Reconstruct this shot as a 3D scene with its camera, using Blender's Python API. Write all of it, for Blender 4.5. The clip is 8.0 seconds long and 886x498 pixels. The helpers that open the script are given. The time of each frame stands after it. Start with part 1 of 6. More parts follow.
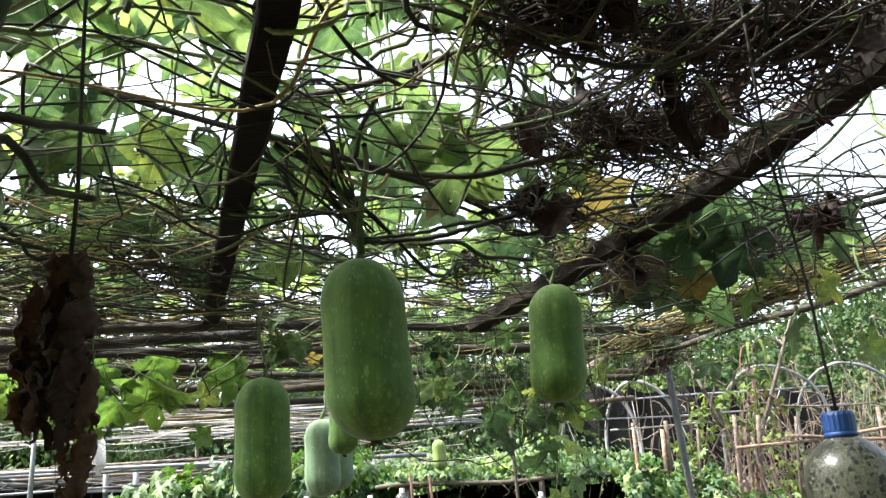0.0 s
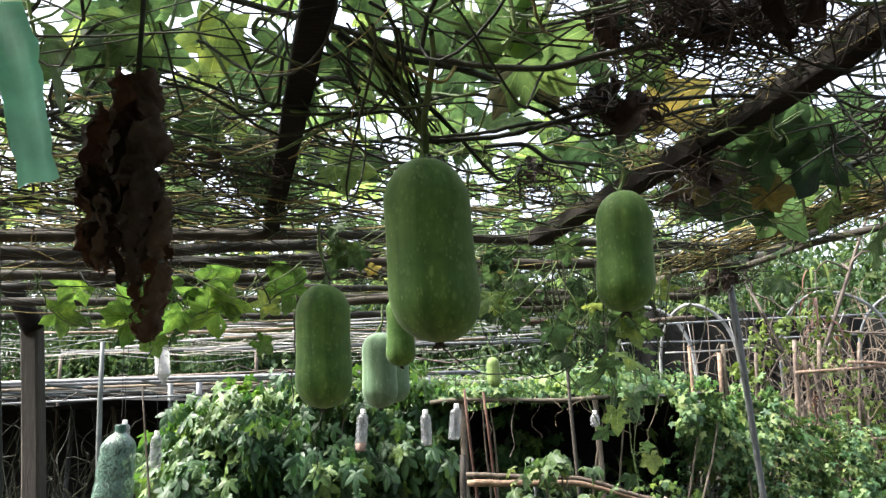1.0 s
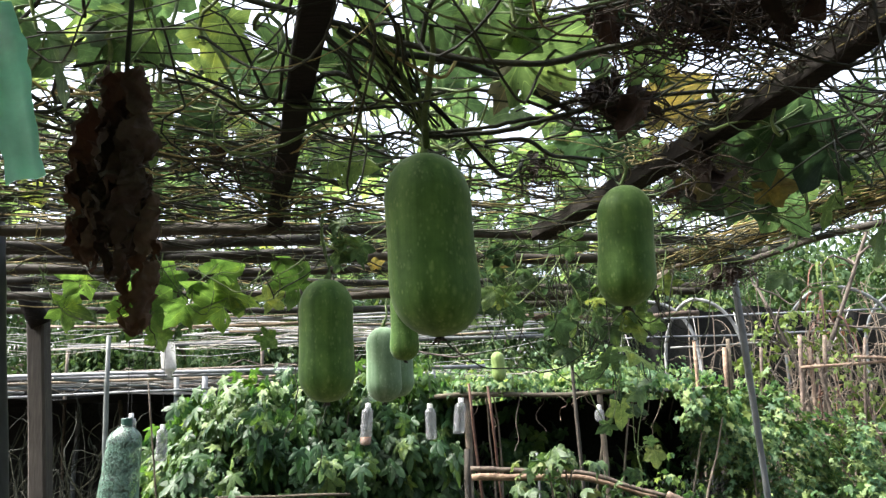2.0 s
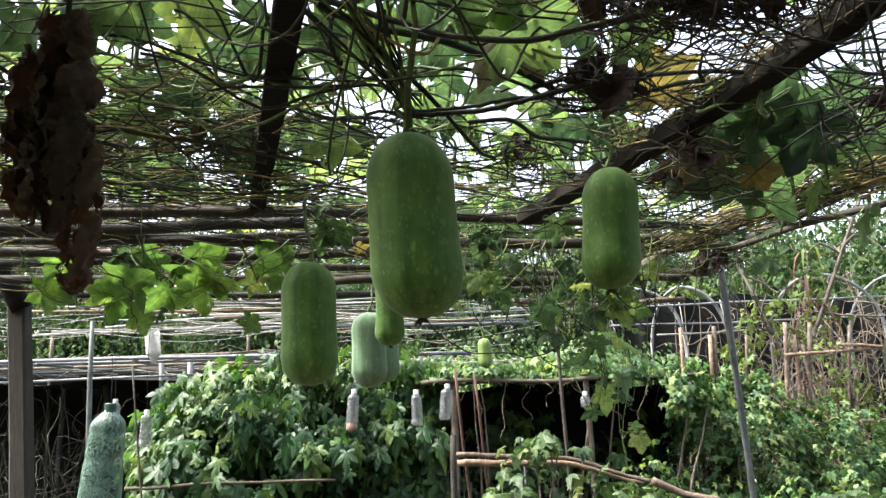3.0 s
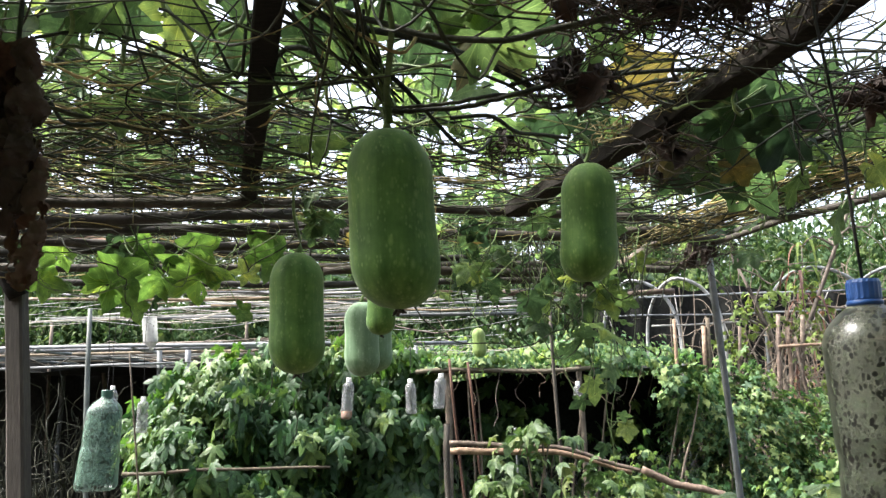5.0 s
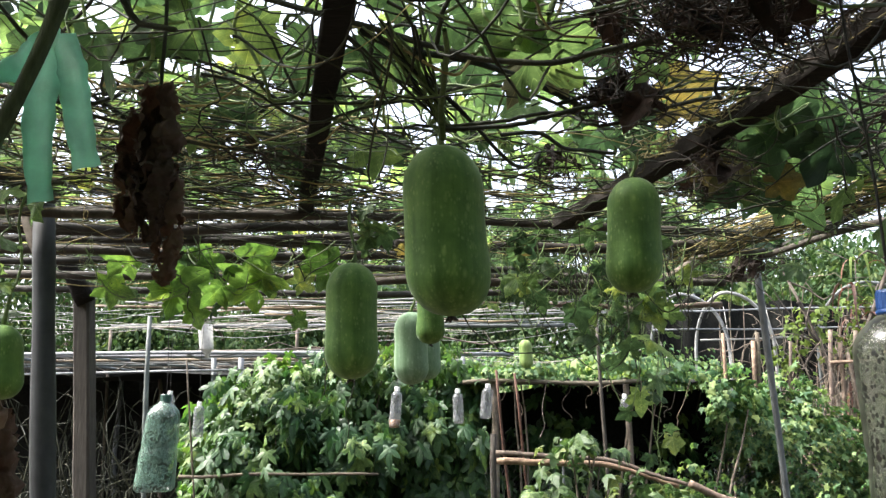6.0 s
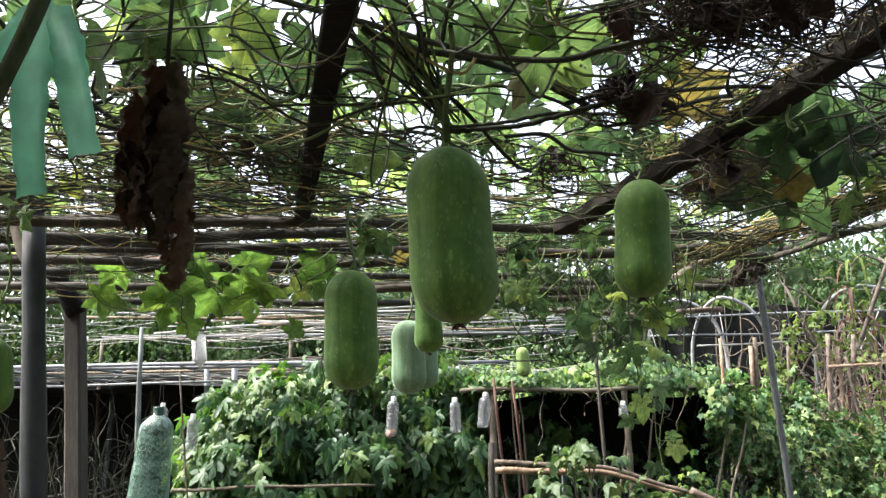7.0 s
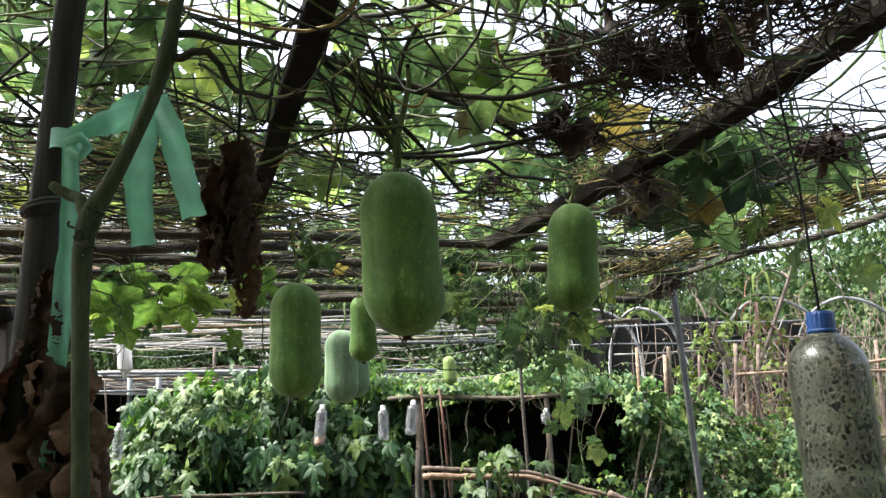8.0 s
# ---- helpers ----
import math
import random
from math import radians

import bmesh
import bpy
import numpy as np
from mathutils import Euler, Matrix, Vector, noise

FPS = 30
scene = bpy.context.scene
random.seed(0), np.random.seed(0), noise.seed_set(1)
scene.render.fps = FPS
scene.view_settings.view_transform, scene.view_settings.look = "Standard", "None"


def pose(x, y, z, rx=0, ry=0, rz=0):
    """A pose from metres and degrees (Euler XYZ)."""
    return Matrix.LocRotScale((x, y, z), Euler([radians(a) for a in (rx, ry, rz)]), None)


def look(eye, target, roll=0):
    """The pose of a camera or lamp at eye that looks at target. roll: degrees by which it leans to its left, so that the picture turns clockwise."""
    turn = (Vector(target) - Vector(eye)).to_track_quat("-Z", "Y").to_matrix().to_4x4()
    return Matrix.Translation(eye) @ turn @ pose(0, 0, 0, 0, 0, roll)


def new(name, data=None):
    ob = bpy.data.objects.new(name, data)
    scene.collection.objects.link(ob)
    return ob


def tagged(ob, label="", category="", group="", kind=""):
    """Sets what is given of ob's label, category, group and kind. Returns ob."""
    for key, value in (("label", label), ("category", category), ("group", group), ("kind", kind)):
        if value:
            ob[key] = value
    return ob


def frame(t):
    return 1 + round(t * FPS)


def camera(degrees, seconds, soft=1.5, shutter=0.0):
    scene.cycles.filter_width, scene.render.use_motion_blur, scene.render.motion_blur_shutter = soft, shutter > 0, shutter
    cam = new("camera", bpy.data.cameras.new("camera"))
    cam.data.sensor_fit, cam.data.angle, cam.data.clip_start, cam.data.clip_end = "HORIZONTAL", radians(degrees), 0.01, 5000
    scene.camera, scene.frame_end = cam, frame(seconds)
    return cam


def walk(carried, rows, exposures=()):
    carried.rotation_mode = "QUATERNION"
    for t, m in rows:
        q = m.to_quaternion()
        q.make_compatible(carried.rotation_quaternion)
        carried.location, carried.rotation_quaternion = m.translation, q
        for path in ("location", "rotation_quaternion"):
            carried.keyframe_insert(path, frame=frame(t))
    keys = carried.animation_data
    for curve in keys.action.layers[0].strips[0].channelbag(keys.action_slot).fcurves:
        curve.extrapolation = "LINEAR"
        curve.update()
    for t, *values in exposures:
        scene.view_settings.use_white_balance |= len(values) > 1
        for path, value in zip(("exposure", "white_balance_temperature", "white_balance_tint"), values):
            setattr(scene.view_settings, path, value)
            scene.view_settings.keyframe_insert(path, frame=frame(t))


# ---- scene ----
cam = camera(56.6, 8.0, soft=1.42)

PATH = [
    (0, (-0.008, -0.083, 1.537), (0.059, 1.832, 2.110), -3.6),
    (0.5, (-0.028, -0.058, 1.514), (-0.092, 1.888, 1.971), -2.9),
    (1, (-0.030, -0.034, 1.513), (-0.099, 1.924, 1.915), -2.0),
    (2.5, (-0.017, -0.040, 1.510), (-0.106, 1.921, 1.894), -1.9),
    (3, (-0.013, -0.020, 1.504), (-0.071, 1.946, 1.864), -1.8),
    (3.5, (-0.001, -0.012, 1.499), (-0.001, 1.962, 1.823), -1.8),
    (4, (-0.005, -0.013, 1.512), (0.020, 1.961, 1.835), -2.1),
    (4.5, (0.016, -0.033, 1.509), (0.030, 1.939, 1.843), -1.9),
    (5, (0.025, -0.055, 1.502), (-0.038, 1.915, 1.837), -1.4),
    (5.2, (0.020, -0.066, 1.494), (-0.094, 1.901, 1.838), -1.0),
    (6.5, (0.022, -0.140, 1.487), (-0.157, 1.817, 1.860), -0.4),
    (7, (-0.005, -0.081, 1.491), (-0.159, 1.876, 1.877), -1.1),
    (7.5, (-0.012, -0.097, 1.496), (-0.135, 1.860, 1.890), -1.4),
    (8, (-0.046, -0.191, 1.488), (-0.009, 1.769, 1.889), -1.5),
]
walk(cam, [(t, look(eye, target, roll)) for t, eye, target, roll in PATH],
     exposures=[(0, 2.66), (0.5, 2.47), (7, 2.5), (8, 2.43)])

# ---- light ----
SUN_EL, SUN_AZ = 54.0, 266.0        # degrees; azimuth clockwise from +y
world = bpy.data.worlds.new("world")
scene.world = world
world.use_nodes = True
wn = world.node_tree.nodes
sky = wn.new("ShaderNodeTexSky")
sky.sky_type = "NISHITA"
sky.sun_disc = False
sky.sun_elevation, sky.sun_rotation = radians(SUN_EL), radians(SUN_AZ)
sky.air_density, sky.dust_density, sky.ozone_density = 1.0, 6.0, 1.0
wn["Background"].inputs["Strength"].default_value = 0.145
haze = wn.new("ShaderNodeHueSaturation")       # thin white cloud
haze.inputs["Saturation"].default_value = 0.6
world.node_tree.links.new(sky.outputs[0], haze.inputs["Color"])
world.node_tree.links.new(haze.outputs[0], wn["Background"].inputs["Color"])

sun_data = bpy.data.lights.new("sun", "SUN")
sun_data.energy, sun_data.angle, sun_data.color = 2.7, radians(5.0), (1.0, 0.975, 0.94)
sun = new("sun", sun_data)
_az, _el = radians(SUN_AZ), radians(SUN_EL)
sun.matrix_world = look((math.sin(_az) * math.cos(_el) * 30, math.cos(_az) * math.cos(_el) * 30, math.sin(_el) * 30), (0, 0, 0))

# ---- materials ----
def nodes_of(name):
    m = bpy.data.materials.new(name)
    m.use_nodes = True
    nt = m.node_tree
    return m, nt, nt.nodes, nt.links, nt.nodes["Principled BSDF"]


def noise_tex(nt, scale, detail=4.0, rough=0.6, stretch=None):
    tc = nt.nodes.new("ShaderNodeTexCoord")
    n = nt.nodes.new("ShaderNodeTexNoise")
    n.inputs["Scale"].default_value, n.inputs["Detail"].default_value, n.inputs["Roughness"].default_value = scale, detail, rough
    src = tc.outputs["Object"]
    if stretch:
        mp = nt.nodes.new("ShaderNodeMapping")
        mp.inputs["Scale"].default_value = stretch
        nt.links.new(src, mp.inputs["Vector"])
        src = mp.outputs["Vector"]
    nt.links.new(src, n.inputs["Vector"])
    return n.outputs["Fac"]


def ramp(nt, fac, stops):
    r = nt.nodes.new("ShaderNodeValToRGB")
    r.color_ramp.elements[0].position, r.color_ramp.elements[0].color = stops[0][0], (*stops[0][1], 1)
    r.color_ramp.elements[1].position, r.color_ramp.elements[1].color = stops[-1][0], (*stops[-1][1], 1)
    for p, c in stops[1:-1]:
        r.color_ramp.elements.new(p).color = (*c, 1)
    nt.links.new(fac, r.inputs["Fac"])
    return r.outputs["Color"]


def mix(nt, a, b, fac, mode="MIX"):
    m = nt.nodes.new("ShaderNodeMix")
    m.data_type, m.blend_type = "RGBA", mode
    for sock, v in ((m.inputs[6], a), (m.inputs[7], b), (m.inputs[0], fac)):
        if hasattr(v, "links"):
            nt.links.new(v, sock)
        else:
            sock.default_value = v if not isinstance(v, tuple) else (*v, 1)
    return m.outputs[2]


def bump(nt, p, height, strength=0.4, distance=0.01):
    b = nt.nodes.new("ShaderNodeBump")
    b.inputs["Strength"].default_value, b.inputs["Distance"].default_value = strength, distance
    nt.links.new(height, b.inputs["Height"])
    nt.links.new(b.outputs["Normal"], p.inputs["Normal"])


def rand_of(nt, island):
    if island:
        return nt.nodes.new("ShaderNodeNewGeometry").outputs["Random Per Island"]
    return nt.nodes.new("ShaderNodeObjectInfo").outputs["Random"]


def leaf_mat(name, stops, glow, island=True, rough=0.5, thru=0.45, vein=60.0, ribs=0, holes=0.0, spec=0.35):
    """Thin leaf: reflected colour by a random per leaf, and light let through."""
    m, nt, ns, ln, p = nodes_of(name)
    rnd = rand_of(nt, island)
    col = ramp(nt, rnd, stops)
    if ribs:
        uv = ns.new("ShaderNodeUVMap")
        far_off = ns.new("ShaderNodeVectorMath")       # every leaf takes its own stretch of the noise
        far_off.operation = "MULTIPLY_ADD"
        ln.new(rnd, far_off.inputs[0])
        far_off.inputs[1].default_value = (90.0, 57.0, 31.0)
        ln.new(uv.outputs[0], far_off.inputs[2])
        fine = ns.new("ShaderNodeTexNoise")
        fine.inputs["Scale"].default_value, fine.inputs["Detail"].default_value = 9.0, 4.0
        ln.new(far_off.outputs[0], fine.inputs["Vector"])
        blotch = ns.new("ShaderNodeTexNoise")
        blotch.inputs["Scale"].default_value, blotch.inputs["Detail"].default_value = 2.6, 3.0
        ln.new(far_off.outputs[0], blotch.inputs["Vector"])
        n1 = fine.outputs["Fac"]
        col = mix(nt, col, ramp(nt, blotch.outputs["Fac"], [(0.35, (0.7, 0.75, 0.75)), (0.55, (1.0, 1.0, 1.0)), (0.74, (1.65, 1.38, 0.9))]), 0.9, "MULTIPLY")
    else:
        n1 = noise_tex(nt, vein, 3.0)
    col = mix(nt, col, ramp(nt, n1, [(0.3, (0.55, 0.6, 0.5)), (0.7, (1.25, 1.2, 1.1))]), 0.8, "MULTIPLY")
    if ribs:
        sp = ns.new("ShaderNodeSeparateXYZ")
        ln.new(uv.outputs[0], sp.inputs[0])

        def calc(op, a, b=None):
            k = ns.new("ShaderNodeMath")
            k.operation = op
            for sock, val in zip(k.inputs, (a, b)):
                if val is None:
                    continue
                if hasattr(val, "links"):
                    ln.new(val, sock)
                else:
                    sock.default_value = val
            return k.outputs[0]
        th = calc("ARCTAN2", sp.outputs[0], calc("ADD", sp.outputs[1], 0.0))
        far = calc("SQRT", calc("ADD", calc("MULTIPLY", sp.outputs[0], sp.outputs[0]), calc("MULTIPLY", sp.outputs[1], sp.outputs[1])))
        off = calc("MULTIPLY", calc("ABSOLUTE", calc("SINE", calc("MULTIPLY", th, ribs / 2))), far)
        side = calc("ABSOLUTE", calc("SINE", calc("ADD", calc("MULTIPLY", far, 38.0), calc("MULTIPLY", off, -55.0))))
        rib = calc("LESS_THAN", calc("MINIMUM", off, calc("MULTIPLY", calc("ADD", side, 0.03), 0.09)), 0.011)
        col = mix(nt, col, mix(nt, col, (1.9, 1.7, 1.7), 1.0, "MULTIPLY"), rib)
    ln.new(col, p.inputs["Base Color"])
    p.inputs["Roughness"].default_value = rough
    p.inputs["Specular IOR Level"].default_value = spec
    bump(nt, p, n1, 0.5, 0.006)
    t = ns.new("ShaderNodeBsdfTranslucent")
    gcol = mix(nt, col, glow, 1.0, "MULTIPLY")
    ln.new(gcol, t.inputs["Color"])
    mx = ns.new("ShaderNodeMixShader")
    mx.inputs[0].default_value = thru
    ln.new(p.outputs[0], mx.inputs[1])
    ln.new(t.outputs[0], mx.inputs[2])
    surface = mx.outputs[0]
    if holes:                                          # eaten spots
        gap = ns.new("ShaderNodeTexNoise")
        gap.inputs["Scale"].default_value, gap.inputs["Detail"].default_value = 6.5, 2.0
        ln.new(far_off.outputs[0], gap.inputs["Vector"])
        cut = ns.new("ShaderNodeMath")
        cut.operation = "GREATER_THAN"
        cut.inputs[1].default_value = holes
        ln.new(gap.outputs["Fac"], cut.inputs[0])
        air = ns.new("ShaderNodeBsdfTransparent")
        mh = ns.new("ShaderNodeMixShader")
        ln.new(cut.outputs[0], mh.inputs[0])
        ln.new(surface, mh.inputs[1])
        ln.new(air.outputs[0], mh.inputs[2])
        surface = mh.outputs[0]
    ln.new(surface, ns["Material Output"].inputs["Surface"])
    return m


def rough_mat(name, stops, scale, stretch=None, rough=0.8, bumps=0.5, dist=0.004, island=None, spec=0.3):
    """Bark, wood, dry stalk, soil: colour by noise at two scales."""
    m, nt, ns, ln, p = nodes_of(name)
    n1 = noise_tex(nt, scale, 6.0, 0.65, stretch)
    n2 = noise_tex(nt, scale * 0.13, 3.0)
    col = ramp(nt, n1, stops)
    col = mix(nt, col, ramp(nt, n2, [(0.3, (0.6, 0.6, 0.6)), (0.7, (1.3, 1.28, 1.22))]), 0.8, "MULTIPLY")
    if island is not None:
        r = rand_of(nt, island)
        col = mix(nt, col, ramp(nt, r, [(0.0, (0.55, 0.6, 0.5)), (0.5, (1.0, 1.0, 1.0)), (1.0, (1.6, 1.45, 1.2))]), 1.0, "MULTIPLY")
    ln.new(col, p.inputs["Base Color"])
    p.inputs["Roughness"].default_value, p.inputs["Specular IOR Level"].default_value = rough, spec
    bump(nt, p, n1, bumps, dist)
    return m


def gourd_mat(name, dark, light, fuzz, speck_col=(0.26, 0.34, 0.12)):
    """Waxy hairy skin: broad mottling, faint streaks down its length and clusters of pale flecks."""
    m, nt, ns, ln, p = nodes_of(name)
    col = ramp(nt, noise_tex(nt, 11.0, 5.0, 0.7), [(0.3, dark), (0.72, light)])
    streak = noise_tex(nt, 34.0, 4.0, 0.65, (1, 1, 0.05))
    col = mix(nt, col, ramp(nt, streak, [(0.32, (0.55, 0.66, 0.5)), (0.66, (1.45, 1.28, 1.4))]), 0.85, "MULTIPLY")
    tc = ns.new("ShaderNodeTexCoord")
    mp = ns.new("ShaderNodeMapping")
    mp.inputs["Scale"].default_value = (1, 1, 0.5)
    ln.new(tc.outputs["Object"], mp.inputs["Vector"])
    for scale, lo, hi, patch_lo, amount in ((170.0, 0.1, 0.45, 0.47, 0.3), (70.0, 0.05, 0.36, 0.52, 0.42)):
        v = ns.new("ShaderNodeTexVoronoi")
        v.inputs["Scale"].default_value = scale
        ln.new(mp.outputs["Vector"], v.inputs["Vector"])
        speck = ramp(nt, v.outputs["Distance"], [(lo, (1.0, 1.0, 1.0)), (hi, (0.0, 0.0, 0.0))])
        patch = ramp(nt, noise_tex(nt, scale * 0.28, 2.0), [(patch_lo, (0, 0, 0)), (patch_lo + 0.12, (1, 1, 1))])
        both = mix(nt, speck, patch, 1.0, "MULTIPLY")
        bw = ns.new("ShaderNodeRGBToBW")
        ln.new(both, bw.inputs[0])
        k = ns.new("ShaderNodeMath")
        k.operation = "MULTIPLY"
        k.inputs[1].default_value = amount
        ln.new(bw.outputs[0], k.inputs[0])
        col = mix(nt, col, speck_col, k.outputs[0])
    ln.new(col, p.inputs["Base Color"])
    p.inputs["Roughness"].default_value = 0.62
    p.inputs["Specular IOR Level"].default_value = 0.2
    p.inputs["Sheen Weight"].default_value = fuzz
    p.inputs["Sheen Roughness"].default_value = 0.35
    p.inputs["Sheen Tint"].default_value = (0.8, 0.9, 0.75, 1)
    bump(nt, p, noise_tex(nt, 220.0, 3.0), 0.2, 0.002)
    return m


def plain_mat(name, col, rough=0.5, var=0.25, scale=30.0, metal=0.0, thru=None, spots=None, spot_scale=90.0, clear=0.0, see=0.0, spot_amount=0.63):
    m, nt, ns, ln, p = nodes_of(name)
    n1 = noise_tex(nt, scale, 4.0)
    lo, hi = tuple(c * (1 - var) for c in col), tuple(min(1, c * (1 + var)) for c in col)
    c = ramp(nt, n1, [(0.3, lo), (0.7, hi)])
    p.inputs["Roughness"].default_value, p.inputs["Metallic"].default_value = rough, metal
    p.inputs["Transmission Weight"].default_value = clear
    if spots:
        tc = ns.new("ShaderNodeTexCoord")
        v = ns.new("ShaderNodeTexVoronoi")
        v.inputs["Scale"].default_value = spot_scale
        mp = ns.new("ShaderNodeMapping")
        mp.inputs["Scale"].default_value = (1, 1, 0.75)
        wob = noise_tex(nt, spot_scale * 1.2, 3.0)
        ln.new(tc.outputs["Object"], mp.inputs["Vector"])
        ln.new(mp.outputs["Vector"], v.inputs["Vector"])
        ad = ns.new("ShaderNodeMath")
        ad.operation = "ADD"
        ln.new(v.outputs["Distance"], ad.inputs[0])
        ln.new(wob, ad.inputs[1])
        big = noise_tex(nt, spot_scale * 0.28, 2.0)
        ad2 = ns.new("ShaderNodeMath")
        ad2.operation = "ADD"
        ln.new(ad.outputs[0], ad2.inputs[0])
        ln.new(big, ad2.inputs[1])
        hf = ns.new("ShaderNodeMath")
        hf.operation = "MULTIPLY"
        hf.inputs[1].default_value = 0.5
        ln.new(ad2.outputs[0], hf.inputs[0])
        s = ramp(nt, hf.outputs[0], [(spot_amount, (1, 1, 1)), (spot_amount + 0.04, (0, 0, 0))])
        bw = ns.new("ShaderNodeRGBToBW")
        ln.new(s, bw.inputs[0])
        c = mix(nt, c, spots, bw.outputs[0])
        inv = ns.new("ShaderNodeMath")
        inv.operation = "MULTIPLY_ADD"
        inv.inputs[1].default_value, inv.inputs[2].default_value = -clear, clear
        ln.new(bw.outputs[0], inv.inputs[0])
        ln.new(inv.outputs[0], p.inputs["Transmission Weight"])
    ln.new(c, p.inputs["Base Color"])
    if see:
        tr = ns.new("ShaderNodeBsdfTransparent")
        mx = ns.new("ShaderNodeMixShader")
        mx.inputs[0].default_value = see
        if spots:
            k = ns.new("ShaderNodeMath")
            k.operation = "MULTIPLY_ADD"
            k.inputs[1].default_value, k.inputs[2].default_value = -see, see
            ln.new(bw.outputs[0], k.inputs[0])
            ln.new(k.outputs[0], mx.inputs[0])
        ln.new(p.outputs[0], mx.inputs[1])
        ln.new(tr.outputs[0], mx.inputs[2])
        ln.new(mx.outputs[0], ns["Material Output"].inputs["Surface"])
    elif thru:
        t = ns.new("ShaderNodeBsdfTranslucent")
        ln.new(c, t.inputs["Color"])
        mx = ns.new("ShaderNodeMixShader")
        mx.inputs[0].default_value = thru
        ln.new(p.outputs[0], mx.inputs[1])
        ln.new(t.outputs[0], mx.inputs[2])
        ln.new(mx.outputs[0], ns["Material Output"].inputs["Surface"])
    return m


G1, G2, G3 = (0.014, 0.03, 0.015), (0.042, 0.08, 0.032), (0.105, 0.17, 0.055)
M_VLEAF = leaf_mat("gourd_leaf", [(0.0, G1), (0.5, G2), (0.88, G3), (1.0, (0.125, 0.165, 0.045))], (2.25, 2.15, 1.95), island=False, rough=0.6, thru=0.46, ribs=5, holes=0.69)
M_VLEAF_I = leaf_mat("gourd_leaf_mass", [(0.0, G1), (0.5, G2), (0.88, G3), (1.0, (0.125, 0.165, 0.045))], (2.25, 2.15, 1.95), island=True, rough=0.6, thru=0.46, ribs=5, holes=0.69)
M_YLEAF = leaf_mat("yellow_leaf", [(0.0, (0.1, 0.085, 0.035)), (1.0, (0.16, 0.145, 0.05))], (1.8, 1.6, 1.2), island=False, ribs=5)
M_BUSH = leaf_mat("bush_leaf", [(0.0, (0.015, 0.046, 0.02)), (0.7, (0.037, 0.086, 0.029)), (1.0, (0.095, 0.155, 0.042))], (1.8, 2.0, 1.1), island=False, rough=0.46, spec=0.3, thru=0.2, vein=45.0, ribs=5)
M_BUSH_I = leaf_mat("bush_leaf_mass", [(0.0, (0.015, 0.046, 0.02)), (0.7, (0.037, 0.086, 0.029)), (1.0, (0.095, 0.155, 0.042))], (1.8, 2.0, 1.1), island=True, rough=0.46, spec=0.3, thru=0.2, vein=45.0, ribs=5)
M_YOUNG = leaf_mat("young_bush_leaf", [(0.0, (0.03, 0.075, 0.02)), (0.6, (0.058, 0.115, 0.028)), (1.0, (0.105, 0.155, 0.04))], (1.8, 1.9, 1.1), island=True, rough=0.5, thru=0.35, vein=45.0)
M_HEDGE = leaf_mat("hedge_leaf", [(0.0, (0.022, 0.062, 0.026)), (0.5, (0.07, 0.14, 0.055)), (1.0, (0.18, 0.23, 0.085))], (1.8, 1.9, 1.1), island=True, rough=0.6, thru=0.35)
M_TREE = leaf_mat("tree_leaf", [(0.0, (0.022, 0.048, 0.02)), (0.7, (0.045, 0.08, 0.034)), (1.0, (0.085, 0.115, 0.045))], (1.6, 1.7, 1.0), island=True, rough=0.65, thru=0.25, spec=0.12)
M_DRYLEAF = leaf_mat("dried_leaf", [(0.0, (0.025, 0.0135, 0.0095)), (0.6, (0.05, 0.028, 0.02)), (1.0, (0.09, 0.053, 0.037))], (1.3, 1.0, 0.8), island=False, rough=0.85, thru=0.15, vein=90.0)
# the dried leaf darkened in colour, so clumps read as silhouettes against the sky
M_DRYDARK = leaf_mat("silhouette_dead_leaf", [(0.0, (0.009, 0.0055, 0.004)), (0.6, (0.02, 0.0115, 0.008)), (1.0, (0.042, 0.024, 0.016))], (1.2, 1.0, 0.8), island=False, rough=0.85, thru=0.12, vein=90.0)
M_VINE = rough_mat("vine_stalk", [(0.3, (0.009, 0.011, 0.007)), (0.6, (0.022, 0.025, 0.014)), (0.8, (0.05, 0.048, 0.028))], 120.0, island=True)
M_TAN = rough_mat("dry_vine", [(0.3, (0.09, 0.075, 0.03)), (0.7, (0.24, 0.2, 0.09))], 120.0, island=True)
M_STEM = rough_mat("green_stalk", [(0.3, (0.045, 0.08, 0.03)), (0.7, (0.12, 0.17, 0.06))], 150.0, island=True, rough=0.65)
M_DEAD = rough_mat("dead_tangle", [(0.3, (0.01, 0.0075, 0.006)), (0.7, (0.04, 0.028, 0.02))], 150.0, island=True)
# weathered grain, near black: the roof's shade is in the rafter's colour
M_RAFTER = rough_mat("shaded_weathered_timber", [(0.3, (0.004, 0.0036, 0.003)), (0.6, (0.01, 0.0088, 0.0075)), (0.8, (0.026, 0.023, 0.019))], 30.0, (1, 6, 6), spec=0.08)
M_BAMBOO = rough_mat("old_bamboo", [(0.3, (0.05, 0.042, 0.03)), (0.6, (0.12, 0.1, 0.075)), (0.8, (0.24, 0.21, 0.17))], 25.0, island=False)
# old_bamboo again, its colour darkened for the shade under the roof
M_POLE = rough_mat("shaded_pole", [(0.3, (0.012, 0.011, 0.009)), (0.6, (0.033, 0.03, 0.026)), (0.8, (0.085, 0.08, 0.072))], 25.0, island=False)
M_TWIG = rough_mat("pale_twig", [(0.3, (0.042, 0.034, 0.029)), (0.7, (0.14, 0.116, 0.1))], 60.0, island=True)
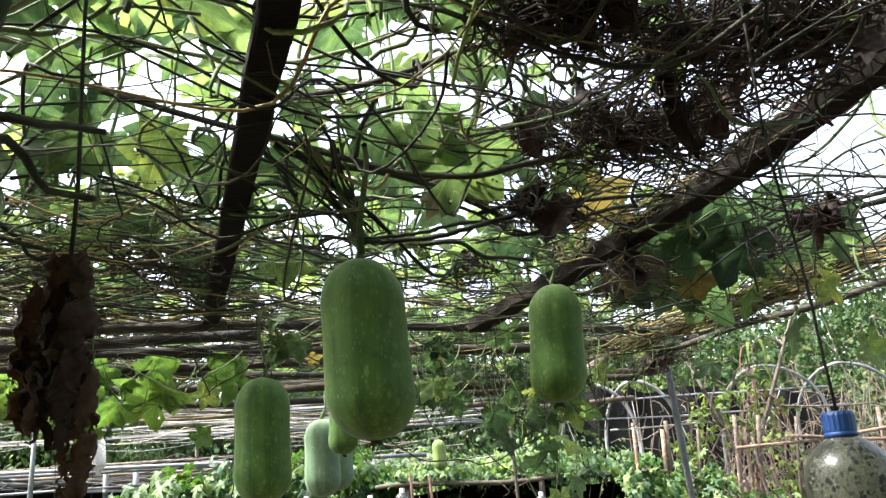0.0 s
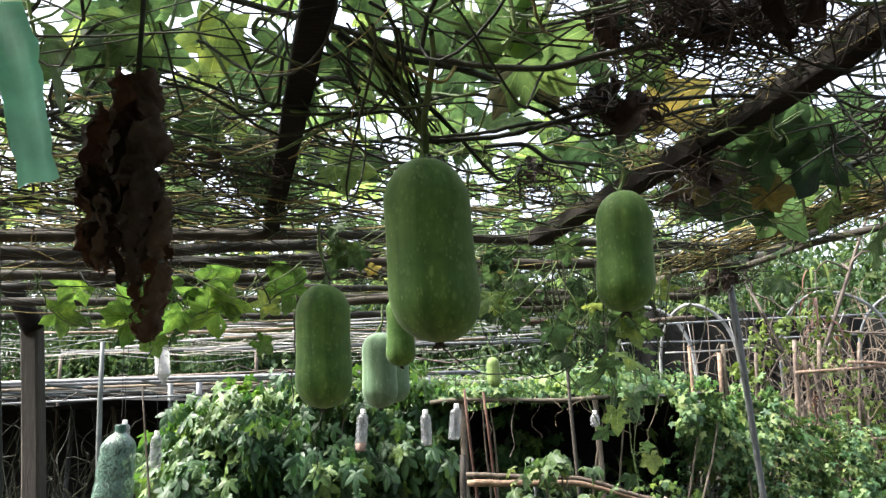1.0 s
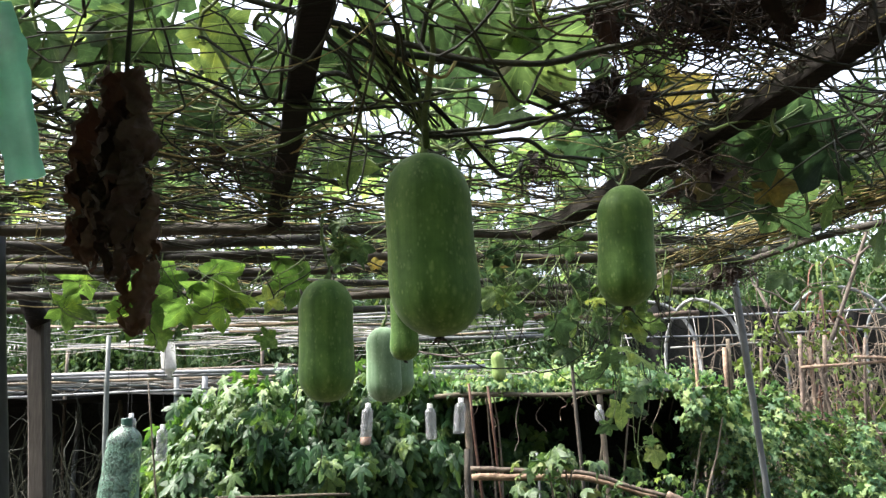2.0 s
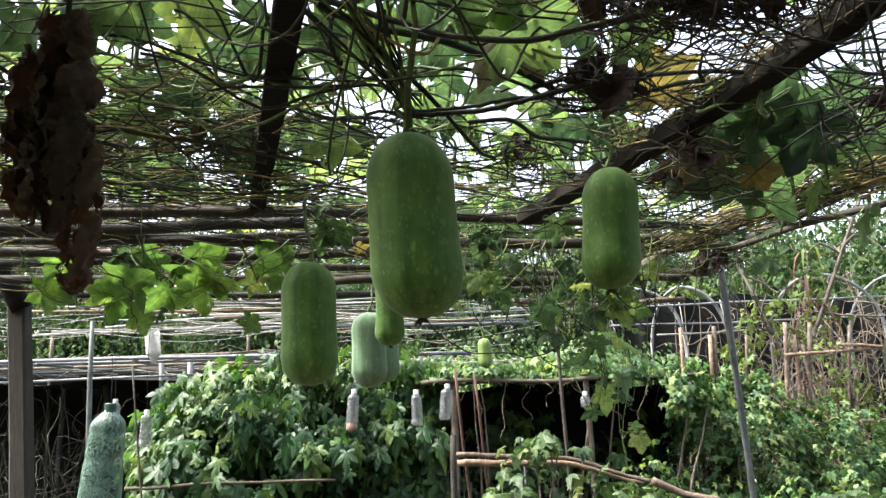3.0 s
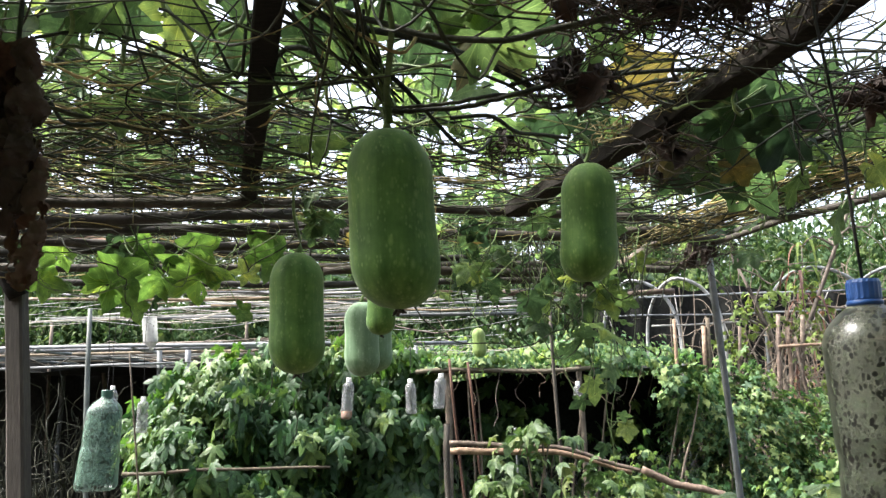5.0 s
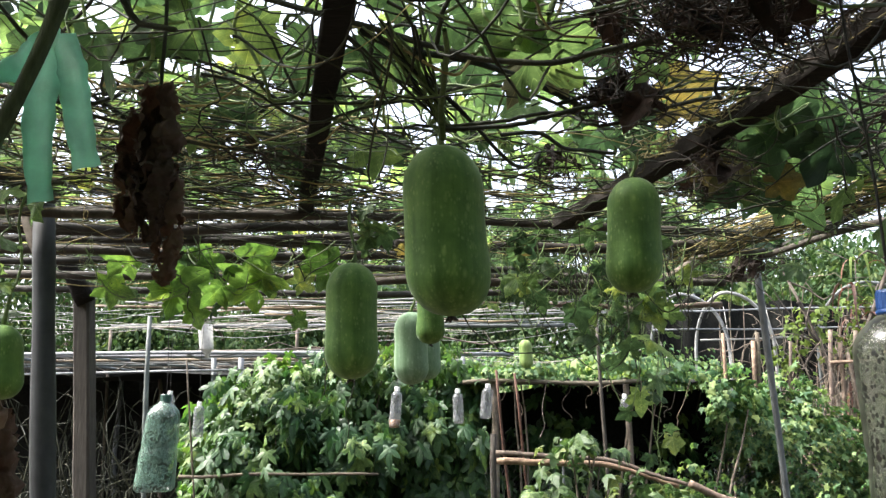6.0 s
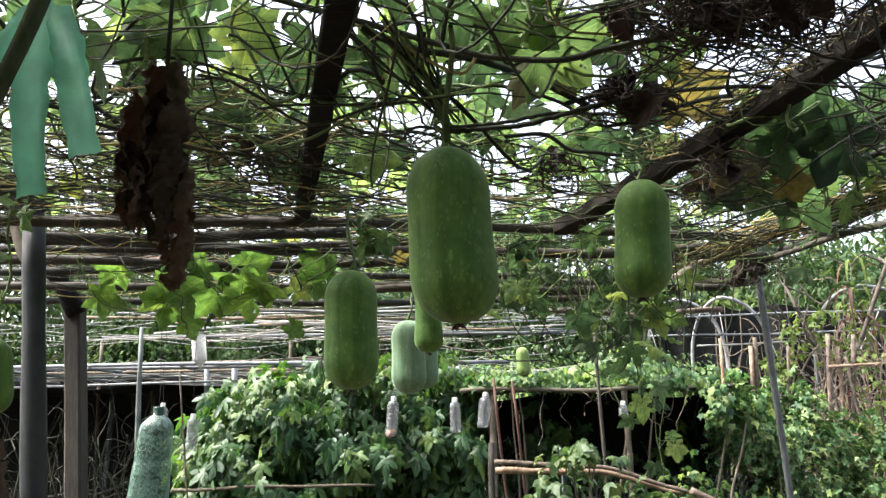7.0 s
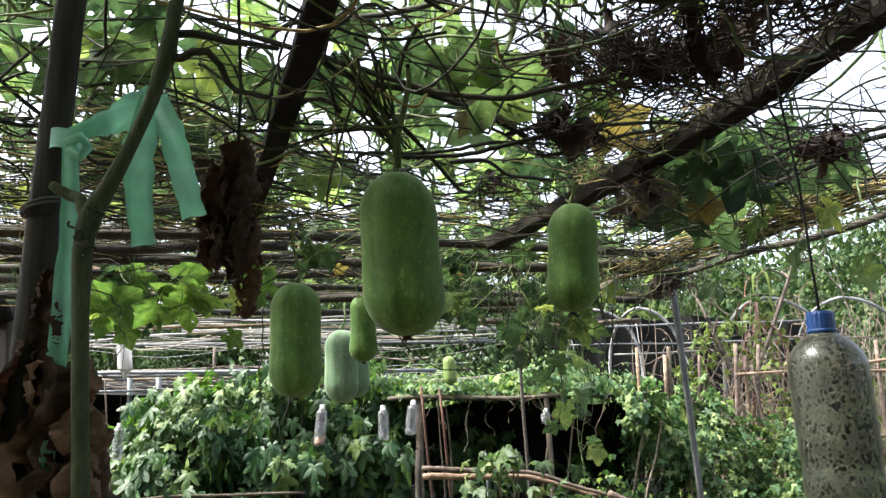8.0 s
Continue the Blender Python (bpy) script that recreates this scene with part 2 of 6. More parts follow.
M_STICK = rough_mat("tan_stick", [(0.3, (0.06, 0.04, 0.034)), (0.55, (0.125, 0.095, 0.078)), (0.75, (0.22, 0.175, 0.145))], 40.0, island=False)
M_POST = rough_mat("post_timber", [(0.3, (0.024, 0.021, 0.0175)), (0.6, (0.05, 0.0435, 0.0355)), (0.8, (0.092, 0.082, 0.069))], 22.0, (6, 6, 0.6))
M_PIPE = rough_mat("grey_pipe", [(0.3, (0.045, 0.05, 0.052)), (0.7, (0.11, 0.118, 0.122))], 14.0, rough=0.6, bumps=0.2)
M_PVC = rough_mat("white_pipe", [(0.25, (0.075, 0.08, 0.087)), (0.55, (0.16, 0.172, 0.19)), (0.8, (0.29, 0.308, 0.335))], 12.0, rough=0.5, bumps=0.1, island=False)
# the grey pipe with the roof's shade darkened into its colour, for one post
M_SHADEPIPE = rough_mat("shaded_grey_pipe", [(0.3, (0.013, 0.0145, 0.0155)), (0.7, (0.032, 0.0355, 0.0375))], 14.0, rough=0.55, bumps=0.2)
M_TANPOLE = rough_mat("tan_pole", [(0.3, (0.1, 0.05, 0.028)), (0.6, (0.2, 0.115, 0.07)), (0.8, (0.3, 0.2, 0.13))], 20.0)
M_SOIL = rough_mat("soil", [(0.3, (0.025, 0.02, 0.014)), (0.7, (0.065, 0.05, 0.036))], 8.0, bumps=1.0, dist=0.02)
M_BARK = rough_mat("bark", [(0.3, (0.05, 0.04, 0.03)), (0.7, (0.17, 0.14, 0.11))], 18.0)
M_LIMB = rough_mat("bare_limb", [(0.3, (0.028, 0.023, 0.019)), (0.7, (0.095, 0.078, 0.064))], 22.0)
# lighter than the flat rafter's timber, standing in for light on its side
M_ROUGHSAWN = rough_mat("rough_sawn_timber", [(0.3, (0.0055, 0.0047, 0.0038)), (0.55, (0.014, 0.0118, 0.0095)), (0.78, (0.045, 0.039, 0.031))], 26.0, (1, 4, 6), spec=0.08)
# near-black sheets that put deep shade in as colour
M_DARKSHEET = rough_mat("shade_net", [(0.3, (0.006, 0.0065, 0.006)), (0.7, (0.019, 0.0195, 0.0185))], 60.0, spec=0.05)
M_GOURD = gourd_mat("gourd_skin", (0.031, 0.082, 0.0145), (0.085, 0.16, 0.032), 0.16)
M_GOURD_PALE = gourd_mat("pale_gourd_skin", (0.076, 0.134, 0.076), (0.124, 0.196, 0.112), 0.2, (0.3, 0.4, 0.28))
M_GOURD_YOUNG = gourd_mat("young_gourd_skin", (0.1, 0.15, 0.045), (0.15, 0.21, 0.065), 0.1)
M_SCAR = plain_mat("dried_blossom", (0.02, 0.015, 0.01), 0.9)
M_TAPE = plain_mat("green_tape", (0.42, 0.76, 0.63), 0.4, 0.16, 60.0, thru=0.6)
M_BLUE = plain_mat("blue_plastic", (0.004, 0.042, 0.17), 0.5, 0.15)
M_DKGREEN = plain_mat("dark_green_plastic", (0.012, 0.05, 0.035), 0.4, 0.15)
M_CLOUDY = plain_mat("cloudy_plastic", (0.078, 0.085, 0.064), 0.33, 0.45, 25.0, see=0.33, spots=(0.004, 0.004, 0.003), spot_scale=215.0, spot_amount=0.635)
M_GREENPL = plain_mat("green_plastic", (0.1, 0.175, 0.135), 0.28, 0.4, 12.0, see=0.42, spots=(0.008, 0.012, 0.008), spot_scale=110.0, spot_amount=0.655)
M_CLEAR = plain_mat("clear_plastic", (0.19, 0.2, 0.205), 0.18, 0.7, 70.0, see=0.5)
M_WHITEPL = plain_mat("white_plastic", (0.78, 0.77, 0.74), 0.45, 0.1, 20.0, thru=0.2)
M_STRING = plain_mat("dark_string", (0.012, 0.011, 0.01), 0.9)

# ---- shapes ----
def mesh_of(name, v, f, mat, smooth=True, uv=None):
    me = bpy.data.meshes.new(name)
    me.from_pydata(np.asarray(v, float).tolist(), [], f if isinstance(f, list) else np.asarray(f).tolist())
    if uv is not None:
        at = np.empty(len(me.loops), int)
        me.loops.foreach_get("vertex_index", at)
        me.uv_layers.new(name="leaf").data.foreach_set("uv", np.asarray(uv, float)[at].ravel())
    me.materials.append(mat)
    if smooth:
        me.polygons.foreach_set("use_smooth", [True] * len(me.polygons))
    me.update()
    return me


def part(name, vf, mat, parent=None, label="", smooth=True, kind="", uv=None):
    ob = new(name, mesh_of(name, vf[0], vf[1], mat, smooth, uv))
    ob.parent = parent
    return tagged(ob, label, kind=kind)


def thing(name, label, category, at=(0, 0, 0), group="", kind=""):
    ob = new(name)
    ob.empty_display_size = 0.05
    ob.location = at
    bpy.context.view_layer.update()
    return tagged(ob, label, category, group, kind)


def join(pieces):
    vs, fs, o = [], [], 0
    for v, f in pieces:
        v = np.asarray(v, float)
        vs.append(v)
        fs.extend([[i + o for i in q] for q in f])
        o += len(v)
    return np.concatenate(vs), fs


def tube(pts, radii, sides=6, cap=True):
    """A round bar along points, with a radius at each."""
    p = np.asarray(pts, float)
    n = len(p)
    r = np.broadcast_to(np.asarray(radii, float), (n,))
    d = np.gradient(p, axis=0)
    d /= np.linalg.norm(d, axis=1, keepdims=True) + 1e-9
    ref = np.array([0, 0, 1.0]) if abs(d[0, 2]) < 0.9 else np.array([1.0, 0, 0])
    a = np.cross(d, ref)
    a /= np.linalg.norm(a, axis=1, keepdims=True) + 1e-9
    b = np.cross(d, a)
    th = np.arange(sides) * 2 * np.pi / sides
    ring = a[:, None] * np.cos(th)[None, :, None] + b[:, None] * np.sin(th)[None, :, None]
    v = (p[:, None] + ring * r[:, None, None]).reshape(-1, 3)
    f = []
    for i in range(n - 1):
        for k in range(sides):
            j = (k + 1) % sides
            f.append([i * sides + k, i * sides + j, (i + 1) * sides + j, (i + 1) * sides + k])
    if cap:
        f.append(list(range(sides))[::-1])
        f.append([(n - 1) * sides + k for k in range(sides)])
    return v, f


def bend(a, b, n, rng, wob=0.02, sag=0.0):
    """Points from a to b, wandering smoothly."""
    a, b = np.asarray(a, float), np.asarray(b, float)
    t = np.linspace(0, 1, n)[:, None]
    p = a + (b - a) * t
    ph = rng.uniform(0, 6.28, (3, 3))
    for k in range(3):
        p += wob / (k + 1) * np.sin(t * np.pi * (k + 1) + ph[k]) * np.sin(np.pi * t)
    p[:, 2] -= sag * np.sin(np.pi * t[:, 0])
    return p


def box_bar(a, b, w, h, rng, segs=10, wob=0.003):
    """A sawn bar from a to b, w wide and h high, with worn corners."""
    a, b = Vector(a), Vector(b)
    d = (b - a).normalized()
    side = d.cross(Vector((0, 0, 1))).normalized() if abs(d.z) < 0.9 else Vector((1, 0, 0))
    up = side.cross(d)
    c = min(w, h) * 0.12
    prof = [(-w / 2 + c, -h / 2), (w / 2 - c, -h / 2), (w / 2, -h / 2 + c), (w / 2, h / 2 - c), (w / 2 - c, h / 2), (-w / 2 + c, h / 2), (-w / 2, h / 2 - c), (-w / 2, -h / 2 + c)]
    v, f = [], []
    for i in range(segs + 1):
        o = a.lerp(b, i / segs)
        j = rng.normal(0, wob, 2)
        for x, y in prof:
            q = o + side * (x + j[0] * 0.5 + rng.normal(0, wob * 0.3)) + up * (y + j[1] * 0.5 + rng.normal(0, wob * 0.3))
            v.append(tuple(q))
    for i in range(segs):
        for k in range(8):
            l = (k + 1) % 8
            f.append([i * 8 + k, i * 8 + l, i * 8 + 8 + l, i * 8 + 8 + k])
    f.append(list(range(8))[::-1])
    f.append([segs * 8 + k for k in range(8)])
    return np.array(v), f


def lathe(prof, sides=32, lobes=0, lobe_amp=0.0):
    """A turned body from (radius, height) rows, bottom to top."""
    prof = np.asarray(prof, float)
    th = np.arange(sides) * 2 * np.pi / sides
    k = 1 + (lobe_amp * np.cos(lobes * th) if lobes else 0 * th)
    v = np.stack([prof[:, None, 0] * np.cos(th) * k, prof[:, None, 0] * np.sin(th) * k, np.broadcast_to(prof[:, None, 1], (len(prof), sides))], -1).reshape(-1, 3)
    f = []
    for i in range(len(prof) - 1):
        for a in range(sides):
            b = (a + 1) % sides
            f.append([i * sides + a, i * sides + b, (i + 1) * sides + b, (i + 1) * sides + a])
    f.append(list(range(sides))[::-1])
    f.append([(len(prof) - 1) * sides + a for a in range(sides)])
    return v, f


def leaf_shape(n, lobes, depth, tip=1.15, cup=0.12, seed=0, teeth=0.04, ring=True):
    """A lobed leaf, 1 long, that starts at its stalk at the origin and points along +y; it is cupped and waved."""
    rng = np.random.default_rng(seed)
    th = np.linspace(-np.pi * 0.93, np.pi * 0.93, n)
    r = 0.5 * (1 + (tip - 1) * np.cos(th / 2) ** 8)
    r *= 1 - depth * (0.5 - 0.5 * np.cos(lobes * th + (np.pi if lobes % 2 == 0 else 0)))
    r *= 1 - teeth * (np.arange(n) % 2) + rng.normal(0, 0.02, n)
    wave = rng.uniform(0, 6.28)
    out = np.stack([r * np.sin(th), r * np.cos(th) + 0.12, -cup * (r / 0.5) ** 2 + 0.06 * np.sin(3 * th + wave) + 0.045 * np.sin(7 * th + 2 * wave)], 1)
    c = np.array([[0, 0.0, 0.0]])
    if ring:
        m = out * 0.55
        m[:, 2] = out[:, 2] * 0.25 + rng.normal(0, 0.012, n)
        v = np.concatenate([c, m, out])
        f = [[0, i, i + 1] for i in range(1, n)]
        f += [[i, n + i, n + i + 1, i + 1] for i in range(1, n)]
    else:
        v = np.concatenate([c, out])
        f = [[0, i, i + 1] for i in range(1, n)]
    return v, f


def palm_leaf(seed):
    """A leaf of five pointed lobes, 1 long, each folded a little along its rib and drooping at its tip."""
    rng = np.random.default_rng(seed)
    ribs = ((-2.0, 0.4), (-0.88, 0.72), (0.0, 0.92), (0.88, 0.72), (2.0, 0.4))
    wide = 0.46 + 0.05 * (seed % 3)
    rim = []
    for k, (a, l) in enumerate(ribs):
        l *= rng.uniform(0.9, 1.08)
        for d in (-1.0, -0.7, -0.4, -0.15, 0.0, 0.15, 0.4, 0.7):
            r = 0.27 + (l - 0.27) * (1 - abs(d)) ** 0.8
            rim.append((a + d * wide * (1.0 if k in (1, 2, 3) else 1.2), r, d))
    rim.append((2.0 + 1.2 * wide, 0.2, 1.0))
    rim = np.array(rim)
    th, r, d = rim.T
    droop = rng.uniform(0.25, 0.5)
    out = np.stack([r * np.sin(th), r * np.cos(th), -droop * r ** 2 - 0.12 * np.abs(d) * r + 0.03 * np.sin(5 * th + seed)], 1)
    mid = np.stack([0.52 * r * np.sin(th), 0.52 * r * np.cos(th), -0.3 * droop * r ** 2 - 0.1 * np.abs(d) * r], 1)
    n = len(rim)
    v = np.concatenate([[[0, 0, 0]], mid, out])
    f = [[0, i, i + 1] for i in range(1, n)] + [[i, n + i, n + i + 1, i + 1] for i in range(1, n)]
    return v, f


def turn_of(yaw, pitch, roll):
    return np.array(Euler((pitch, roll, yaw), "XYZ").to_matrix())


def flat_uv(shapes, count):
    return np.concatenate([np.zeros((0, 2))] + [shapes[i % len(shapes)][0][:, :2] for i in range(count)])


def scatter(shapes, rows):
    """One mesh of many leaves: rows of (place, 3x3 turn, size)."""
    vs, fs, o = [], [], 0
    for i, (p, m, s) in enumerate(rows):
        v, f = shapes[i % len(shapes)]
        vs.append(v @ (m.T * s) + p)
        fs.extend([[k + o for k in q] for q in f])
        o += len(v)
    return np.concatenate(vs), fs


GOURD_LEAVES = [leaf_shape(29, 5, 0.32 + 0.03 * (k % 4), 1.3, 0.06 + 0.07 * (k % 3), k, 0.1) for k in range(8)]
SQUASH_LEAVES = [leaf_shape(21, 5, 0.48, 1.35, 0.12 + 0.1 * (k % 3), 30 + k, 0.16) for k in range(6)]
BUSH_LEAVES = [palm_leaf(40 + k) for k in range(6)]
MELON_LEAVES = [leaf_shape(21, 5, 0.62, 1.2, 0.1, 50 + k, 0.1, False) for k in range(5)]
SMALL_LEAVES = [leaf_shape(11, 5, 0.45, 1.3, 0.2, 60 + k, 0.0, False) for k in range(4)]
TREE_LEAVES = [(leaf_shape(7, 1, 0.2, 1.9, 0.2, 80 + k, 0.0, False)[0] * (0.55, 1, 1), leaf_shape(7, 1, 0.2, 1.9, 0.2, 80 + k, 0.0, False)[1]) for k in range(3)]


def crumple(length, width, seed, fold=1.6, nu=34, nv=46, twist=0.8):
    """A dried leaf hanging down from the origin, curled and puckered."""
    rng = np.random.default_rng(seed)
    off = Vector(rng.uniform(0, 40, 3))
    v = []
    for j in range(nv):
        t = j / (nv - 1)
        w = width * (0.25 + 0.9 * math.sin(math.pi * min(1, t * 0.86 + 0.1)) ** 0.8)
        w *= 1 + 0.45 * noise.noise(Vector((t * 6, 3.1, seed)))
        for i in range(nu):
            s = i / (nu - 1) - 0.5
            a = s * fold * 2 * math.pi * 0.5 + twist * t + 0.9 * noise.noise(Vector((t * 4, s * 2, seed + 9)))
            q = Vector((math.sin(a) * w * 0.5, math.cos(a) * w * 0.32, -length * t))
            k = noise.noise_vector(q * (9.0 / max(width, 0.01) * 0.35) + off) * width * 0.17
            k += noise.noise_vector(q * (9.0 / max(width, 0.01)) + off) * width * 0.07
            ridge = 1 - abs(noise.noise(q * (5.5 / max(width, 0.01)) + off)) * 2.4
            k += Vector((math.sin(a), math.cos(a), 0.2)) * width * 0.13 * max(0.0, ridge) ** 2
            v.append(tuple(q + k))
    f = [[j * nu + i, j * nu + i + 1, (j + 1) * nu + i + 1, (j + 1) * nu + i] for j in range(nv - 1) for i in range(nu - 1)
         if not (j > nv * 0.35 and noise.noise(Vector((i * 0.25, j * 0.2, seed))) > 0.3)]
    return np.array(v), f

# ---- ground and far woods ----


def build_ground():
    xs = np.concatenate([np.linspace(-400, -12, 12), np.linspace(-10, 10, 41), np.linspace(12, 400, 12)])
    ys = np.concatenate([np.linspace(-400, -12, 12), np.linspace(-10, 16, 53), np.linspace(18, 600, 14)])
    v = []
    for y in ys:
        for x in xs:
            v.append((x, y, 0.05 * noise.noise(Vector((x * 0.8, y * 0.8, 0)))))
    n = len(xs)
    f = [[j * n + i, j * n + i + 1, (j + 1) * n + i + 1, (j + 1) * n + i] for j in range(len(ys) - 1) for i in range(n - 1)]
    part("ground", (v, f), M_SOIL, None, "bare brown garden soil between the beds", kind="structure")


build_ground()


def cloud_rows(rng, n, centre, half, size, upright=0.5, shell=0.0, clumps=0, clump_r=0.2):
    """Leaf places in a lumpy ellipsoid, thicker towards its skin."""
    centre, half = np.asarray(centre, float), np.asarray(half, float)
    rows = []
    if clumps:
        cs = rng.normal(0, 1, (clumps, 3))
        cs /= np.linalg.norm(cs, axis=1, keepdims=True)
        cs *= rng.uniform(max(shell, 0.3), 1.0, (clumps, 1)) ** 0.6
    for i in range(n):
        if clumps:
            q = cs[i % clumps] + rng.normal(0, clump_r, 3)
        else:
            q = rng.normal(0, 1, 3)
            q /= np.linalg.norm(q)
            q *= rng.uniform(shell, 1) ** 0.5
        m = turn_of(rng.uniform(0, 6.28), rng.normal(-upright, 0.5), rng.normal(0, 0.5))
        rows.append((centre + q * half, m, size * rng.uniform(0.6, 1.3)))
    return rows


def build_tree(at, height, spread, n, seed, label, low=0.25):
    rng = np.random.default_rng(seed)
    tree = thing("tree", label, "tree", at, "trees behind the garden")
    trunk = [tube(bend((0, 0, -0.05), (rng.normal(0, 0.2), rng.normal(0, 0.2), height * 0.8), 8, rng, 0.12), np.linspace(0.11, 0.03, 8), 8)]
    for k in range(9):
        z = height * rng.uniform(low, 0.7)
        a = rng.uniform(0, 6.28)
        e = (math.cos(a) * spread * rng.uniform(0.5, 0.9), math.sin(a) * spread * rng.uniform(0.5, 0.9), z + height * rng.uniform(0.1, 0.3))
        trunk.append(tube(bend((0, 0, z), e, 7, rng, 0.1), np.linspace(0.04, 0.008, 7), 5))
    part("trunk", join(trunk), M_BARK, tree)
    rows = cloud_rows(rng, n, (0, 0, height * (0.5 + low * 0.45)), (spread, spread, height * (0.5 - low * 0.35)), 0.085, 0.5, 0.15, 130, 0.12)
    part("crown", scatter(TREE_LEAVES, rows), M_TREE, tree, kind="stuff", smooth=False)
    return tree


for k, (x, y, h, s, n) in enumerate([
        (-8.6, 10.5, 3.9, 1.7, 14000), (-6.2, 11.6, 4.1, 1.7, 14000), (-4.0, 11.0, 3.8, 1.6, 14000), (-1.9, 11.8, 3.9, 1.6, 14000),
        (0.2, 11.2, 4.0, 1.6, 14000), (2.2, 11.7, 4.1, 1.6, 14000), (4.1, 10.9, 3.6, 1.7, 14000), (6.0, 10.6, 4.0, 1.8, 14000), (8.0, 11.6, 4.3, 1.9, 14000),
        (5.0, 13.6, 4.5, 2.0, 7000), (-5.4, 13.8, 3.6, 2.0, 4500), (-0.6, 13.8, 4.3, 2.0, 4500), (10.2, 12.5, 4.6, 2.2, 7000), (-10.5, 12.0, 3.4, 2.2, 4000)]):
    build_tree((x, y, 0), h, s, n, 100 + k, "dark green broad-leaved tree closing the garden behind", 0.12)


def unseen_hedge(a, b, h, n, seed):
    """An unseen dense hedge, added on the sides never entered to darken the garden."""
    rng = np.random.default_rng(seed)
    mid = ((a[0] + b[0]) / 2, (a[1] + b[1]) / 2, 0)
    ob = thing("unseen_hedge", "tall dense green hedge added out of view to cut light", "hedge", mid, "hedges round the garden")
    rows, st = [], []
    for i in range(n):
        t = rng.random()
        p = np.array([a[0] + (b[0] - a[0]) * t + rng.normal(0, 0.25), a[1] + (b[1] - a[1]) * t + rng.normal(0, 0.25), h * rng.random() ** 0.8]) - mid
        rows.append((p, turn_of(rng.uniform(0, 6.28), rng.normal(-0.8, 0.5), rng.normal(0, 0.4)), 0.24 * rng.uniform(0.6, 1.3)))
    for k in range(14):
        t = (k + 0.5) / 14
        p = np.array([a[0] + (b[0] - a[0]) * t, a[1] + (b[1] - a[1]) * t, 0.0]) - mid
        st.append(tube(bend(p, p + (rng.normal(0, 0.1), rng.normal(0, 0.1), h * 0.9), 6, rng, 0.05), np.linspace(0.03, 0.01, 6), 5, False))
    part("stem", join(st), M_BARK, ob, kind="stuff")
    part("leaf_mass", scatter(TREE_LEAVES, rows), M_TREE, ob, kind="stuff", smooth=False)


unseen_hedge((-6, -4.2), (6, -4.2), 2.6, 3800, 201)
unseen_hedge((-5.2, -4), (-5.2, 2.5), 2.3, 2200, 202)
unseen_hedge((5.2, -4), (5.2, 3.0), 2.3, 2200, 203)

# ---- vine trellis overhead ----
ROOF = 2.0


def pole(name, a, b, r, mat, parent, rng, wob=0.012, sides=8, n=12, label=""):
    p = bend(a, b, n, rng, wob)
    rr = r * (1 + rng.normal(0, 0.05, n))
    return part(name, tube(p, rr, sides), mat, parent, label)


